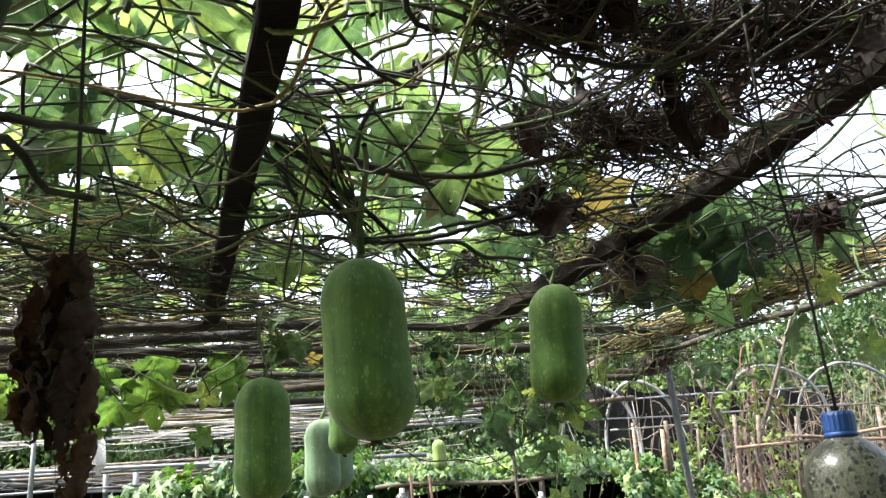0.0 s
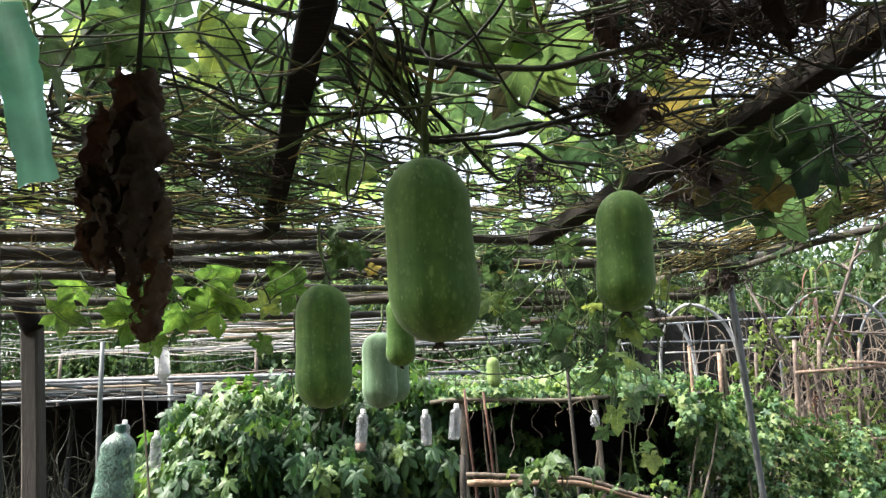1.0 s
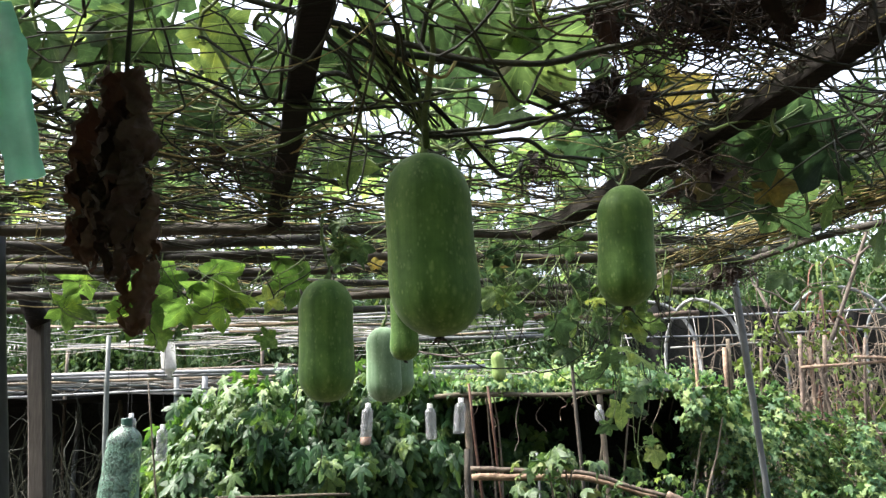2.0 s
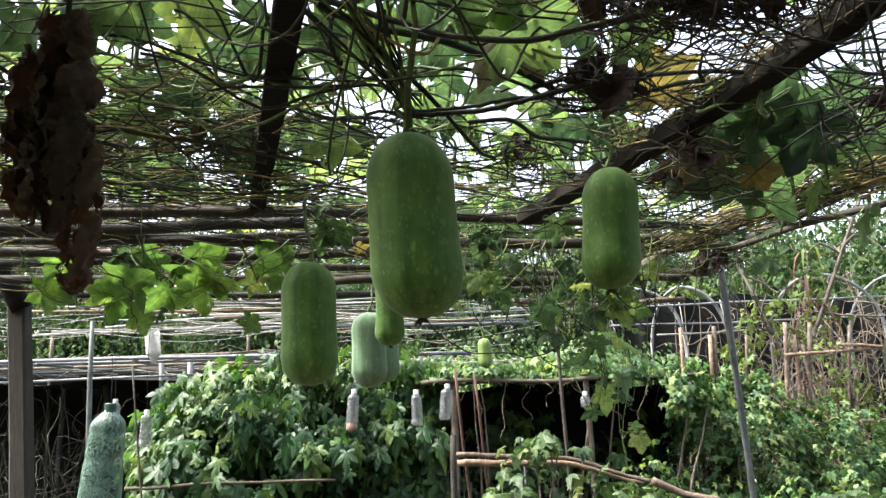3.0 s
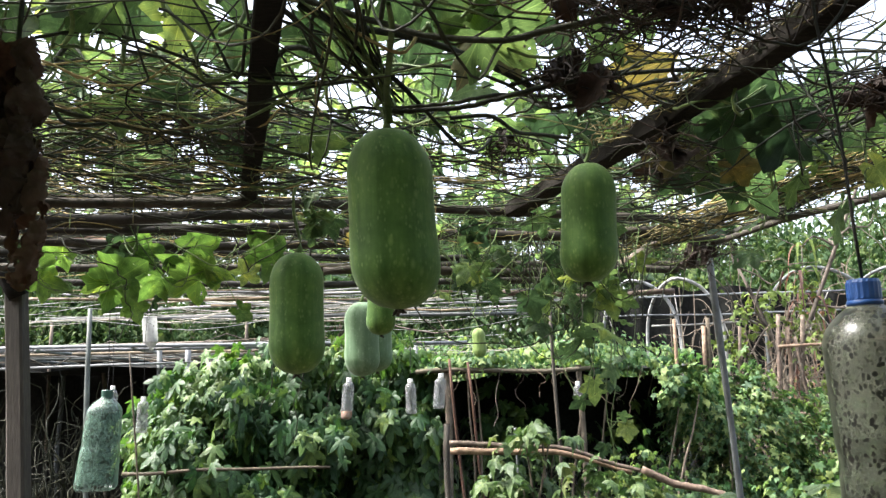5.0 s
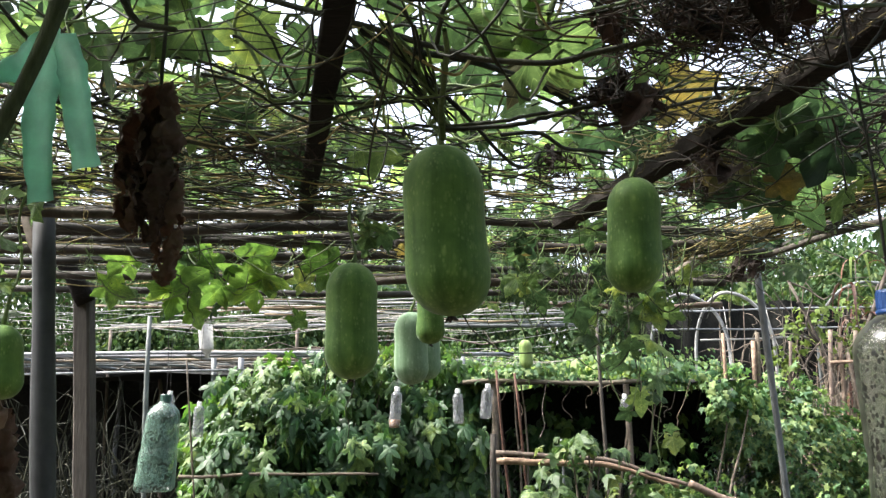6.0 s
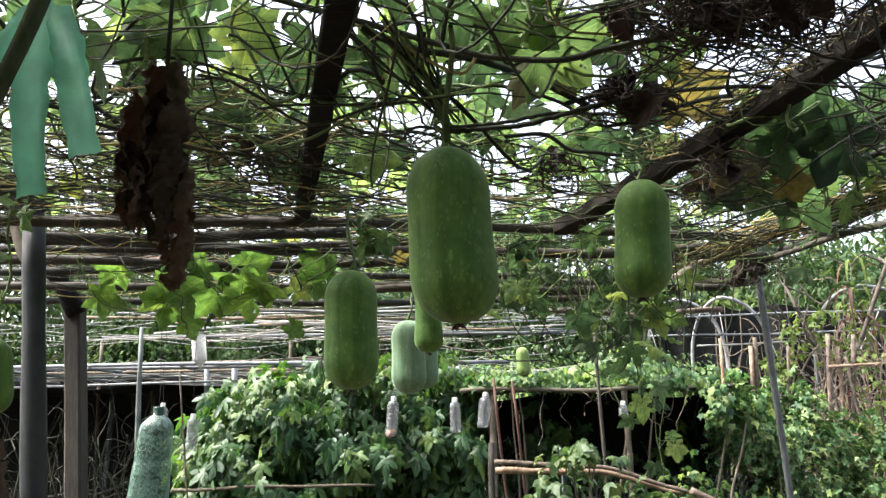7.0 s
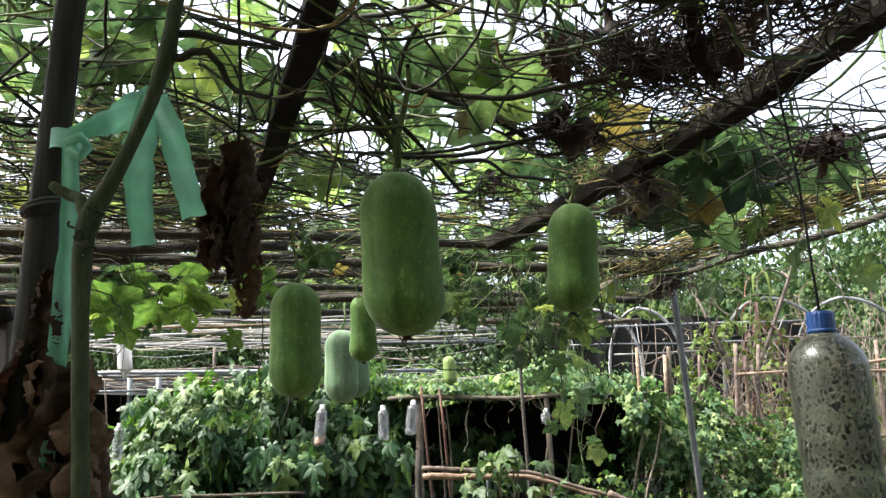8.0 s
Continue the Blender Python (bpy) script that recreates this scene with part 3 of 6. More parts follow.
def build_trellis():
    rng = np.random.default_rng(11)
    t = thing("garden_trellis", "low garden trellis of weathered timber rafters and bamboo poles", "trellis")
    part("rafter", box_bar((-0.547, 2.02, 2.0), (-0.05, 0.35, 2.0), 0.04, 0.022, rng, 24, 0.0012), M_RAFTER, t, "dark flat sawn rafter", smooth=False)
    line = np.array([(0.148, 2.2, 1.99), (0.36, 1.64, 2.0), (0.46, 1.36, 2.012), (0.545, 1.12, 2.03), (0.62, 0.95, 2.06), (0.8, 0.55, 2.09), (1.0, 0.1, 2.1)])
    k = np.linspace(0, 6, 40)
    line = np.stack([np.interp(k, range(7), line[:, c]) for c in range(3)], 1) + rng.normal(0, 0.001, (40, 3))
    d = np.gradient(line, axis=0)
    d /= np.linalg.norm(d, axis=1, keepdims=True)
    side = np.cross(d, (0, 0, 1.0))
    up = np.cross(side, d)
    ring = [(-0.9, -1), (0.9, -1), (1, -0.85), (1, 0.8), (0.8, 1), (-0.75, 1), (-1, 0.7), (-1, -0.85)]
    v = np.stack([line + side * (0.023 * a) + up * (0.019 * b) + rng.normal(0, 0.0012, (40, 3)) for a, b in ring], 1).reshape(-1, 3)
    f = [[i * 8 + k, i * 8 + (k + 1) % 8, i * 8 + 8 + (k + 1) % 8, i * 8 + 8 + k] for i in range(39) for k in range(8)]
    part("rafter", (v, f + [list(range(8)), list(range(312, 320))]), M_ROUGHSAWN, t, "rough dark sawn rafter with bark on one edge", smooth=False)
    bark = []
    for i in range(110):                                # loose bark and fibres along its upper edge
        k = rng.integers(4, 30)
        p = line[k] - side[k] * rng.uniform(-0.012, 0.026) + up[k] * 0.018 + rng.normal(0, 0.004, 3)
        e = d[k] * rng.uniform(0.03, 0.09) + rng.normal(0, 0.012, 3)
        bark.append(tube(bend(p - e, p + e, 7, rng, 0.01), rng.uniform(0.0008, 0.0024), 5, False))
    part("bark_strip", join(bark), M_BAMBOO, t, "loose fibrous bark strips", kind="stuff")
    rows = [((-1.55, 1.66), (0.80, 2.46), 1.97, 0.013), ((-1.55, 2.02), (0.9, 2.84), 1.985, 0.013), ((-0.35, 2.36), (0.75, 2.62), 1.975, 0.015),
            ((-1.7, 2.22), (-0.2, 2.62), 1.96, 0.014), ((-1.9, 2.36), (0.2, 2.95), 1.955, 0.013), ((-0.5, 2.85), (0.9, 3.1), 1.93, 0.016),
            ((-1.9, 2.6), (0.6, 3.2), 1.95, 0.014), ((0.0, 3.05), (0.8, 3.02), 1.9, 0.014), ((-2.0, 2.9), (0.6, 3.6), 1.94, 0.013),
            ((-1.2, 0.2), (1.0, -0.2), 2.06, 0.016)]
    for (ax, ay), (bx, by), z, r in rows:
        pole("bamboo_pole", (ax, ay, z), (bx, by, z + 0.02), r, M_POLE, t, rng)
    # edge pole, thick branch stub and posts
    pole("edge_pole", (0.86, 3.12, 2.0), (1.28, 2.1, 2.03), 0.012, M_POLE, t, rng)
    pole("corner_branch", (0.58, 3.12, 1.945), (0.86, 3.08, 2.085), 0.02, M_BARK, t, rng, 0.012)
    pole("bamboo_pole", (0.1, 3.2, 1.87), (0.84, 3.25, 1.865), 0.011, M_STICK, t, rng)
    pole("prop", (1.06, 3.1, 0.0), (0.942, 3.1, 2.03), 0.0125, M_PIPE, t, rng, 0.006, 10, 14, label="grey leaning metal prop")
    pole("prop", (-1.034, 1.86, 0.0), (-1.198, 1.86, 2.0), 0.0295, M_SHADEPIPE, t, rng, 0.004, 14, 14, label="grey round pipe post")
    part("post", box_bar((-1.456, 2.82, 0.0), (-1.603, 2.82, 1.94), 0.062, 0.062, rng, 14, 0.0012), M_POST, t, "weathered square timber post", smooth=False)
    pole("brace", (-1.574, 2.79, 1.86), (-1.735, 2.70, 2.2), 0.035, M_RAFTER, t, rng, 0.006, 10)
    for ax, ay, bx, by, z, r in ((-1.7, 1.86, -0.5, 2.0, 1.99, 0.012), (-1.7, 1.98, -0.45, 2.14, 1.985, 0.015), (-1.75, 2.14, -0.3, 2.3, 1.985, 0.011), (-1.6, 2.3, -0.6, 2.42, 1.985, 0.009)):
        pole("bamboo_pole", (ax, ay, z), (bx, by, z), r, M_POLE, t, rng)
    pole("bamboo_pole", (-1.50, 2.5, 2.045), (-1.0, 2.52, 1.97), 0.017, M_TANPOLE, t, rng, 0.006, 9, label="reddish tan bamboo pole")
    pole("brace", (-1.19, 1.88, 1.84), (-1.27, 1.9, 1.99), 0.016, M_BARK, t, rng, 0.01)
    # posts at the other end
    for x, y in ((-1.3, -1.2), (1.3, -1.2)):
        part("post", box_bar((x, y, 0.0), (x, y, 2.0), 0.078, 0.07, rng, 8, 0.002), M_POST, t)
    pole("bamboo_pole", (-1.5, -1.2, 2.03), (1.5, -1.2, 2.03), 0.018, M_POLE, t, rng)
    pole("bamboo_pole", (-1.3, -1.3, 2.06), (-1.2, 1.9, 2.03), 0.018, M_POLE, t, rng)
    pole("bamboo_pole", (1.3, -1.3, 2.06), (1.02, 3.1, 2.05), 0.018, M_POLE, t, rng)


build_trellis()


def roof_point(rng, y0=0.45, y1=3.0):
    """A place on the mat, which thins out at its open corner."""
    y = rng.uniform(y0, y1)
    x = rng.uniform(-0.75 - 0.4 * y, 1.02)
    if x > 0.5 and y < 1.5 and rng.random() < 0.6:
        x -= 0.9
    return np.array([x, y, 0.0])


LEAF_SPOTS = [(0.0, 1.05, 0.16, 0.5), (-0.07, 1.03, 0.11, 0.2), (0.16, 1.19, 0.11, 0.9), (0.26, 1.15, 0.1, -0.4), (-0.14, 1.11, 0.11, 1.4), (-0.28, 1.62, 0.14, 2.2),
              (-0.34, 1.17, 0.17, 0.7), (-0.38, 1.06, 0.14, -0.3), (-0.54, 1.35, 0.16, 1.9), (-0.46, 1.52, 0.14, 0.4), (0.55, 1.46, 0.17, -0.6), (0.54, 1.7, 0.18, 1.0),
              (0.73, 1.81, 0.2, -1.2), (0.1, 1.64, 0.17, 0.8), (0.21, 1.54, 0.12, -0.2), (-0.23, 1.16, 0.11, 2.5), (-0.62, 1.02, 0.16, 0.6), (-0.47, 1.0, 0.13, -0.8),
              (-0.76, 1.44, 0.13, 1.7), (0.17, 1.05, 0.11, 2.0), (0.92, 1.72, 0.22, 1.2), (0.47, 1.62, 0.16, 2.2), (0.6, 1.58, 0.19, 2.9), (-0.2, 1.18, 0.18, 0.2)]


def facing(rng, yaw, lean=0.55, spread=0.35):
    """A turn for a leaf whose underside looks down and partly towards the open side."""
    n = np.array([rng.normal(0, spread), lean + rng.normal(0, spread), 1.0])
    n /= np.linalg.norm(n)
    z = Vector(n)
    y = Vector((math.sin(yaw), math.cos(yaw), 0)) - z * z.dot(Vector((math.sin(yaw), math.cos(yaw), 0)))
    y.normalize()
    x = y.cross(z)
    return np.array(Matrix((x, y, z)).transposed())


def build_vine():
    rng = np.random.default_rng(23)
    vine = thing("gourd_vine", "tangled gourd vine with broad green leaves covering the trellis", "vine")
    c = np.array([0.945, 0.325, 0.0])
    dark, tan, green = [], [], []
    for i in range(450):                               # strands laid across the rafters
        far = rng.random() < 0.92
        p = roof_point(rng, 1.6, 3.0) if far else roof_point(rng, 0.6, 1.7)
        if p[0] > 0.3 and rng.random() < 0.45:
            continue
        a = rng.normal(0, 0.3)
        d = np.array([c[0] * math.cos(a) - c[1] * math.sin(a), c[0] * math.sin(a) + c[1] * math.cos(a), 0])
        l = rng.uniform(0.12, 0.45)
        z = ROOF + rng.normal(0.005, 0.022)
        s, e = p - d * l, p + d * l
        e[0], s[0] = min(e[0], 1.05), min(s[0], 1.05)
        s[2], e[2] = z + rng.normal(0, 0.015), z + rng.normal(0, 0.015)
        (tan if rng.random() < (0.26 if far else 0.12) else dark).append(tube(bend(s, e, 12, rng, rng.uniform(0.01, 0.045)), rng.uniform(0.0007, 0.0022), 4, False))
    for i in range(230):                               # strands running anywhere
        p = roof_point(rng, 0.5, 2.7)
        a = rng.uniform(0, 6.28)
        l = rng.uniform(0.1, 0.36)
        d = np.array([math.cos(a), math.sin(a), rng.normal(0, 0.06)])
        p[2] = ROOF + abs(rng.normal(0.0, 0.035))
        k = rng.random()
        (green if k < 0.3 else tan if k < 0.36 else dark).append(tube(bend(p - d * l, p + d * l, 18, rng, rng.uniform(0.02, 0.09)), np.linspace(1, 0.5, 18) * rng.uniform(0.0009, 0.0030), 5, False))
    for i in range(26):                                # thick green runners
        p = roof_point(rng, 0.5, 2.4)
        a = rng.normal(1.2, 0.9)
        l = rng.uniform(0.12, 0.35)
        d = np.array([math.cos(a), math.sin(a), rng.normal(0.05, 0.15)])
        p[2] = ROOF + rng.uniform(0.0, 0.1)
        green.append(tube(bend(p - d * l, p + d * l, 13, rng, 0.06), rng.uniform(0.0022, 0.0036) * (1 - 0.75 * np.abs(np.linspace(-1, 1, 13)) ** 4), 7, False))
    for i in range(48):                                # stout old stems crossing close overhead
        p = roof_point(rng, 0.5, 1.6)
        a = rng.uniform(0, 6.28)
        l = rng.uniform(0.12, 0.4)
        d = np.array([math.cos(a), math.sin(a), rng.normal(0, 0.08)])
        p[2] = ROOF + rng.uniform(0.0, 0.07)
        dark.append(tube(bend(p - d * l, p + d * l, 15, rng, 0.06), rng.uniform(0.0022, 0.0046) * (1 - 0.75 * np.abs(np.linspace(-1, 1, 15)) ** 4) * (1 + rng.normal(0, 0.08, 15)), 6, False))
    for i in range(64):                                # pale bent leaf stalks hanging in loops
        p = roof_point(rng, 0.5, 1.5)
        p[2] = ROOF + rng.uniform(0.0, 0.05)
        q = p + (rng.normal(0, 0.07), rng.normal(0, 0.07), rng.uniform(-0.01, 0.1))
        green.append(tube(bend(p, q, 12, rng, 0.03, rng.uniform(-0.02, 0.05)), rng.uniform(0.002, 0.0038), 6, False))
    top = np.array([-0.09, 1.2, 1.94])                 # bundle over the large gourd
    for i in range(20):
        k = rng.random()
        e = np.array([-0.225 + 0.125 * k, rng.uniform(0.92, 1.02), rng.uniform(2.0, 2.04)])
        q = top + (-0.035 + 0.03 * k, -0.1, 0.03) + rng.normal(0, 0.009, 3)
        st = top + rng.normal(0, 0.009, 3) + (0, 0, 0.01)
        u = np.linspace(0, 1, 22)[:, None]
        p = st * (1 - u) ** 2 + 2 * q * u * (1 - u) + e * u ** 2
        p += 0.007 * np.sin(u * rng.uniform(5, 11) + rng.uniform(0, 6.28, 3)) * np.sin(u * 3.1)
        (dark if i % 2 else green).append(tube(p, rng.uniform(0.0011, 0.0026), 6, False))
    for i in range(7):                                 # stalks that fan out from there
        a = rng.uniform(2.4, 4.2)
        l = rng.uniform(0.2, 0.5)
        e = top + np.array([math.cos(a) * l, math.sin(a) * l * 0.8 + 0.1, rng.uniform(0.02, 0.09)])
        (green if i % 4 == 0 else dark).append(tube(bend(top + rng.normal(0, 0.02, 3) + (0, 0, 0.01), e, 11, rng, 0.035), rng.uniform(0.0012, 0.003), 5, False))
    rise = np.array([(-0.094, 1.185, 1.919), (-0.093, 1.13, 1.949), (-0.081, 1.06, 1.968), (-0.069, 0.98, 1.985), (-0.069, 0.93, 1.991)])
    k = np.linspace(0, 4, 24)
    q = np.stack([np.interp(k, range(5), rise[:, c]) for c in range(3)], 1)
    q[1:-1] = (q[:-2] + 2 * q[1:-1] + q[2:]) / 4
    green.append(tube(q, np.linspace(0.0058, 0.0036, 24), 9, False))   # the live stem that bears the large gourd
    for path, r in ((((-0.42, 0.93, 2.09), (-0.3, 0.96, 2.055), (-0.2, 0.99, 2.035), (-0.151, 1.0, 2.021), (-0.087, 1.0, 1.999), (-0.03, 1.0, 1.977), (0.033, 1.0, 1.968), (0.09, 1.0, 1.965), (0.166, 1.0, 1.983), (0.24, 1.0, 1.996)), 0.0048),
                    (((-0.091, 1.17, 1.93), (-0.04, 1.15, 1.923), (0.037, 1.15, 1.927), (0.105, 1.15, 1.945), (0.2, 1.17, 1.97)), 0.0042),
                    (((-0.087, 1.0, 1.999), (-0.075, 0.96, 2.03), (-0.05, 0.93, 2.06)), 0.0036),
                    (((-0.09, 1.17, 1.935), (0.0, 1.2, 1.95), (0.08, 1.26, 1.985), (0.2, 1.35, 2.01)), 0.0034)):
        line = np.array(path)
        k = np.linspace(0, len(line) - 1, 26)
        q = np.stack([np.interp(k, range(len(line)), line[:, c]) for c in range(3)], 1)
        q[1:-1] = (q[:-2] + 2 * q[1:-1] + q[2:]) / 4
        dark.append(tube(q + rng.normal(0, 0.0006, q.shape), r * (1 + rng.normal(0, 0.05, 26)), 8, False))
    for i in range(110):                               # close weave of dry strands beside the flat rafter
        p = np.array([rng.uniform(-1.35, -0.5), rng.uniform(1.35, 2.2), ROOF + rng.normal(0.03, 0.03)])
        a = rng.normal(0.25, 0.35)
        l = rng.uniform(0.1, 0.34)
        d = np.array([math.cos(a), math.sin(a), rng.normal(0, 0.06)]) * l
        (tan if i % 3 == 0 else dark).append(tube(bend(p - d, p + d, 12, rng, 0.03), rng.uniform(0.0009, 0.0024), 4, False))
    for a, b, r in (((-0.2, 1.0, 2.03), (0.14, 1.24, 1.985), 0.0055), ((0.1, 1.22, 1.985), (0.52, 1.32, 2.03), 0.004), ((0.0, 1.3, 1.96), (0.22, 1.47, 1.97), 0.004),
                    ((0.66, 1.5, 2.0), (0.95, 1.3, 2.05), 0.0045), ((0.6, 1.72, 1.97), (0.92, 1.42, 2.04), 0.006), ((-0.75, 1.2, 2.0), (-0.3, 1.62, 1.99), 0.004)):
        dark.append(tube(bend(a, b, 14, rng, 0.02), r * (1 + rng.normal(0, 0.06, 14)), 7, False))
    for i in range(190):                               # straw-coloured edge of the mat
        k = rng.random()
        a = np.array([0.64 + 0.46 * k, 2.62 - 1.1 * k, 1.985 + 0.02 * k]) + rng.normal(0, 1, 3) * (0.03, 0.05, 0.012)
        l = rng.uniform(0.12, 0.4)
        d = np.array([0.36 + rng.normal(0, 0.12), -0.9, rng.normal(0.02, 0.05)]) * l
        (tan if i % 4 else dark).append(tube(bend(a - d, a + d, 10, rng, 0.02), rng.uniform(0.001, 0.0026), 4, False))
    for i in range(95):                                # straw and fibres lodged along the rough rafter
        k = rng.random()
        a = np.array([0.33 + 0.27 * k, 1.66 - 0.68 * k, 2.01 + 0.05 * k]) + (-abs(rng.normal(0.02, 0.035)), rng.normal(0, 0.03), rng.normal(0.0, 0.012))
        l = rng.uniform(0.05, 0.16)
        d = np.array([0.3 + rng.normal(0, 0.35), -0.55 + rng.normal(0, 0.4), rng.normal(0.0, 0.1)]) * l
        (tan if i % 3 else dark).append(tube(bend(a - d, a + d, 10, rng, 0.016), rng.uniform(0.0007, 0.0018), 4, False))
    for i in range(130):                               # fine dry strands in the weave near the flat rafter
        p = np.array([rng.uniform(-1.0, -0.35), rng.uniform(1.1, 1.8), ROOF + rng.normal(0.02, 0.025)])
        a = rng.normal(0.25, 0.5)
        l = rng.uniform(0.06, 0.26)
        d = np.array([math.cos(a), math.sin(a), rng.normal(0, 0.08)]) * l
        (tan if i % 3 == 0 else green if i % 3 == 1 else dark).append(tube(bend(p - d, p + d, 12, rng, 0.03), rng.uniform(0.0007, 0.002), 4, False))
    for i in range(12):                                # strands hanging at the open corner
        a = np.array([rng.uniform(0.6, 0.85), rng.uniform(1.25, 1.5), 2.1])
        dark.append(tube(bend(a, a + (rng.normal(0, 0.05), rng.normal(0, 0.03), -rng.uniform(0.12, 0.25)), 9, rng, 0.02), rng.uniform(0.001, 0.0026), 5, False))
    for i in range(46):                                # crossed dark stalks at the open corner
        a = np.array([rng.uniform(0.42, 1.0), rng.uniform(1.15, 1.8), ROOF + rng.uniform(-0.03, 0.09)])
        g = rng.uniform(0, 6.28)
        e = np.array([math.cos(g), math.sin(g) * 0.7, rng.normal(0, 0.3)]) * rng.uniform(0.14, 0.34)
        dark.append(tube(bend(a - e, a + e, 18, rng, 0.028), rng.uniform(0.0009, 0.003) * (1 - 0.7 * np.abs(np.linspace(-1, 1, 18)) ** 4), 5, False))
    for k in range(9):                                 # the wires under it all
        y = 0.7 + 0.3 * k
        dark.append(tube(bend((-1.6, y - 0.35, 2.0), (1.05, y + 0.55, 2.0), 8, rng, 0.006), 0.0007, 3, False))
        x = -1.1 + 0.26 * k
        dark.append(tube(bend((x, 0.5, 2.005), (x - 0.6, 2.9, 2.005), 8, rng, 0.006), 0.0007, 3, False))
    for i in range(120):                               # curled tendrils
        p = roof_point(rng, 1.3, 3.0)
        p[2] = ROOF - rng.uniform(0.0, 0.05)
        r0, k = rng.uniform(0.006, 0.02), rng.uniform(1.0, 2.6)
        th = np.linspace(0, 6.28 * k, 34)
        ax = rng.uniform(0, 6.28)
        q = np.stack([r0 * np.cos(th) * math.cos(ax), r0 * np.cos(th) * math.sin(ax), r0 * np.sin(th) - th * 0.003], 1)
        (green if rng.random() < 0.6 else tan).append(tube(p + q, 0.0007, 3, False))
    part("dark_stalk", join(dark), M_VINE, vine, "dry dark-brown vine stalks", kind="stuff")
    part("tan_stalk", join(tan), M_TAN, vine, "dry straw-coloured vine stalks", kind="stuff")
    # leaves, with their stalks
    meshes = [mesh_of("leaf", *s, M_VLEAF, uv=s[0][:, :2]) for s in GOURD_LEAVES]
    rows = []
    for x, y, size, yaw in LEAF_SPOTS:
        p = np.array([x, y, ROOF + rng.uniform(0.03, 0.09)])
        rows.append((p, facing(rng, yaw, 0.9), size * 0.85))
    for i in range(760):
        near = i < 85
        p = roof_point(rng, 0.55, 1.7) if near else roof_point(rng, 1.6, 3.3) if i < 500 else np.array([rng.uniform(-2.3, 1.0), rng.uniform(2.5, 4.3), 0])
        p[2] = ROOF + 0.04 + rng.gamma(1.8, 0.08 if near else 0.1)
        if p[0] < -0.65 and p[1] > 1.75 and rng.random() < 0.62:
            continue
        if p[0] > 0.42 and p[1] < 2.0 and p[2] > ROOF + (0.0 if p[1] < 1.5 else 0.05):   # the open corner beyond the rough rafter
            continue
        rows.append((p, facing(rng, rng.uniform(0, 6.28), 0.4, 0.65), rng.uniform(0.06, 0.13 if near else 0.15)))
    for cx, cy in ((-0.45, 1.05), (-0.38, 0.98), (-0.16, 1.27), (-0.85, 1.58), (-0.78, 1.5)):
        for k in range(3):                             # unseen leaves added above the fruit to keep sun patches off it
            p = np.array([cx + rng.normal(0, 0.08), cy + rng.normal(0, 0.08), ROOF + rng.uniform(0.28, 0.46)])
            rows.append((p, facing(rng, rng.uniform(0, 6.28), 0.0, 0.25), rng.uniform(0.13, 0.2)))
    for i in range(45):                                # a higher layer of young leaves, added to shade those below
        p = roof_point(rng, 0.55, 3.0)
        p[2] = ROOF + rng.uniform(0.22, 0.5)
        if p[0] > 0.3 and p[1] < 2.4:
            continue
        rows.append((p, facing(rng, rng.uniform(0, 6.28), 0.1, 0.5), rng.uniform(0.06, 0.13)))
    for i in range(26):                                # thicker cover beyond the flat rafter
        p = np.array([rng.uniform(-1.3, -0.42), rng.uniform(1.3, 2.1), ROOF + rng.uniform(0.03, 0.2)])
        rows.append((p, facing(rng, rng.uniform(0, 6.28), 0.6, 0.5), rng.uniform(0.09, 0.17)))
    for i in range(24):                                # leaves and shoots crowding the mat on the near side of it
        p = np.array([rng.uniform(-1.0, -0.42), rng.uniform(0.75, 1.4), ROOF + rng.uniform(0.06, 0.36)])
        rows.append((p, facing(rng, rng.uniform(0, 6.28), 0.5, 0.5), rng.uniform(0.07, 0.13)))
    for i in range(15):                                # broad old leaves shading the open corner from behind
        p = np.array([rng.uniform(0.45, 0.9), rng.uniform(1.6, 2.0), ROOF + rng.uniform(0.02, 0.1)])
        rows.append((p, facing(rng, rng.uniform(0, 6.28), 1.0, 0.4), rng.uniform(0.14, 0.22)))
    rows = [q for q in rows if not (0.8 < q[0][1] < 2.7 and -0.07 < q[0][0] - 0.02 * q[0][1] < 0.05 * q[0][1] and q[0][2] < 2.4 and rng.random() < 0.75)]
    for x, y, z, size, yaw in ((0.0, 1.02, 2.06, 0.13, 0.6), (-0.06, 1.27, 2.1, 0.17, 2.4), (0.05, 1.06, 2.0, 0.17, 2.2), (0.524, 1.5, 1.995, 0.19, 2.8), (0.66, 1.5, 1.98, 0.17, -1.9), (0.8, 1.6, 2.04, 0.14, 1.0),
                               (0.86, 1.5, 2.0, 0.15, -2.6), (-0.3, 1.55, 2.02, 0.12, 1.2)):
        p = np.array([x, y, z])
        rows.append((p, facing(rng, yaw, 1.3, 0.15), size))
    near = sorted(range(len(rows)), key=lambda i: rows[i][0][1])
    for i in near[:290]:
        p, m, s = rows[i]
        ob = new("leaf", meshes[i % len(meshes)])
        ob.parent = vine
        ob.matrix_local = Matrix.LocRotScale(Vector(p), Matrix(m.tolist()).to_quaternion(), (s, s, s))
    rest = [rows[i] for i in near[290:]]
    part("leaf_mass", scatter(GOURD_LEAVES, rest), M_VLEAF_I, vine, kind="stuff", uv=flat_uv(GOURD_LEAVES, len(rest)))
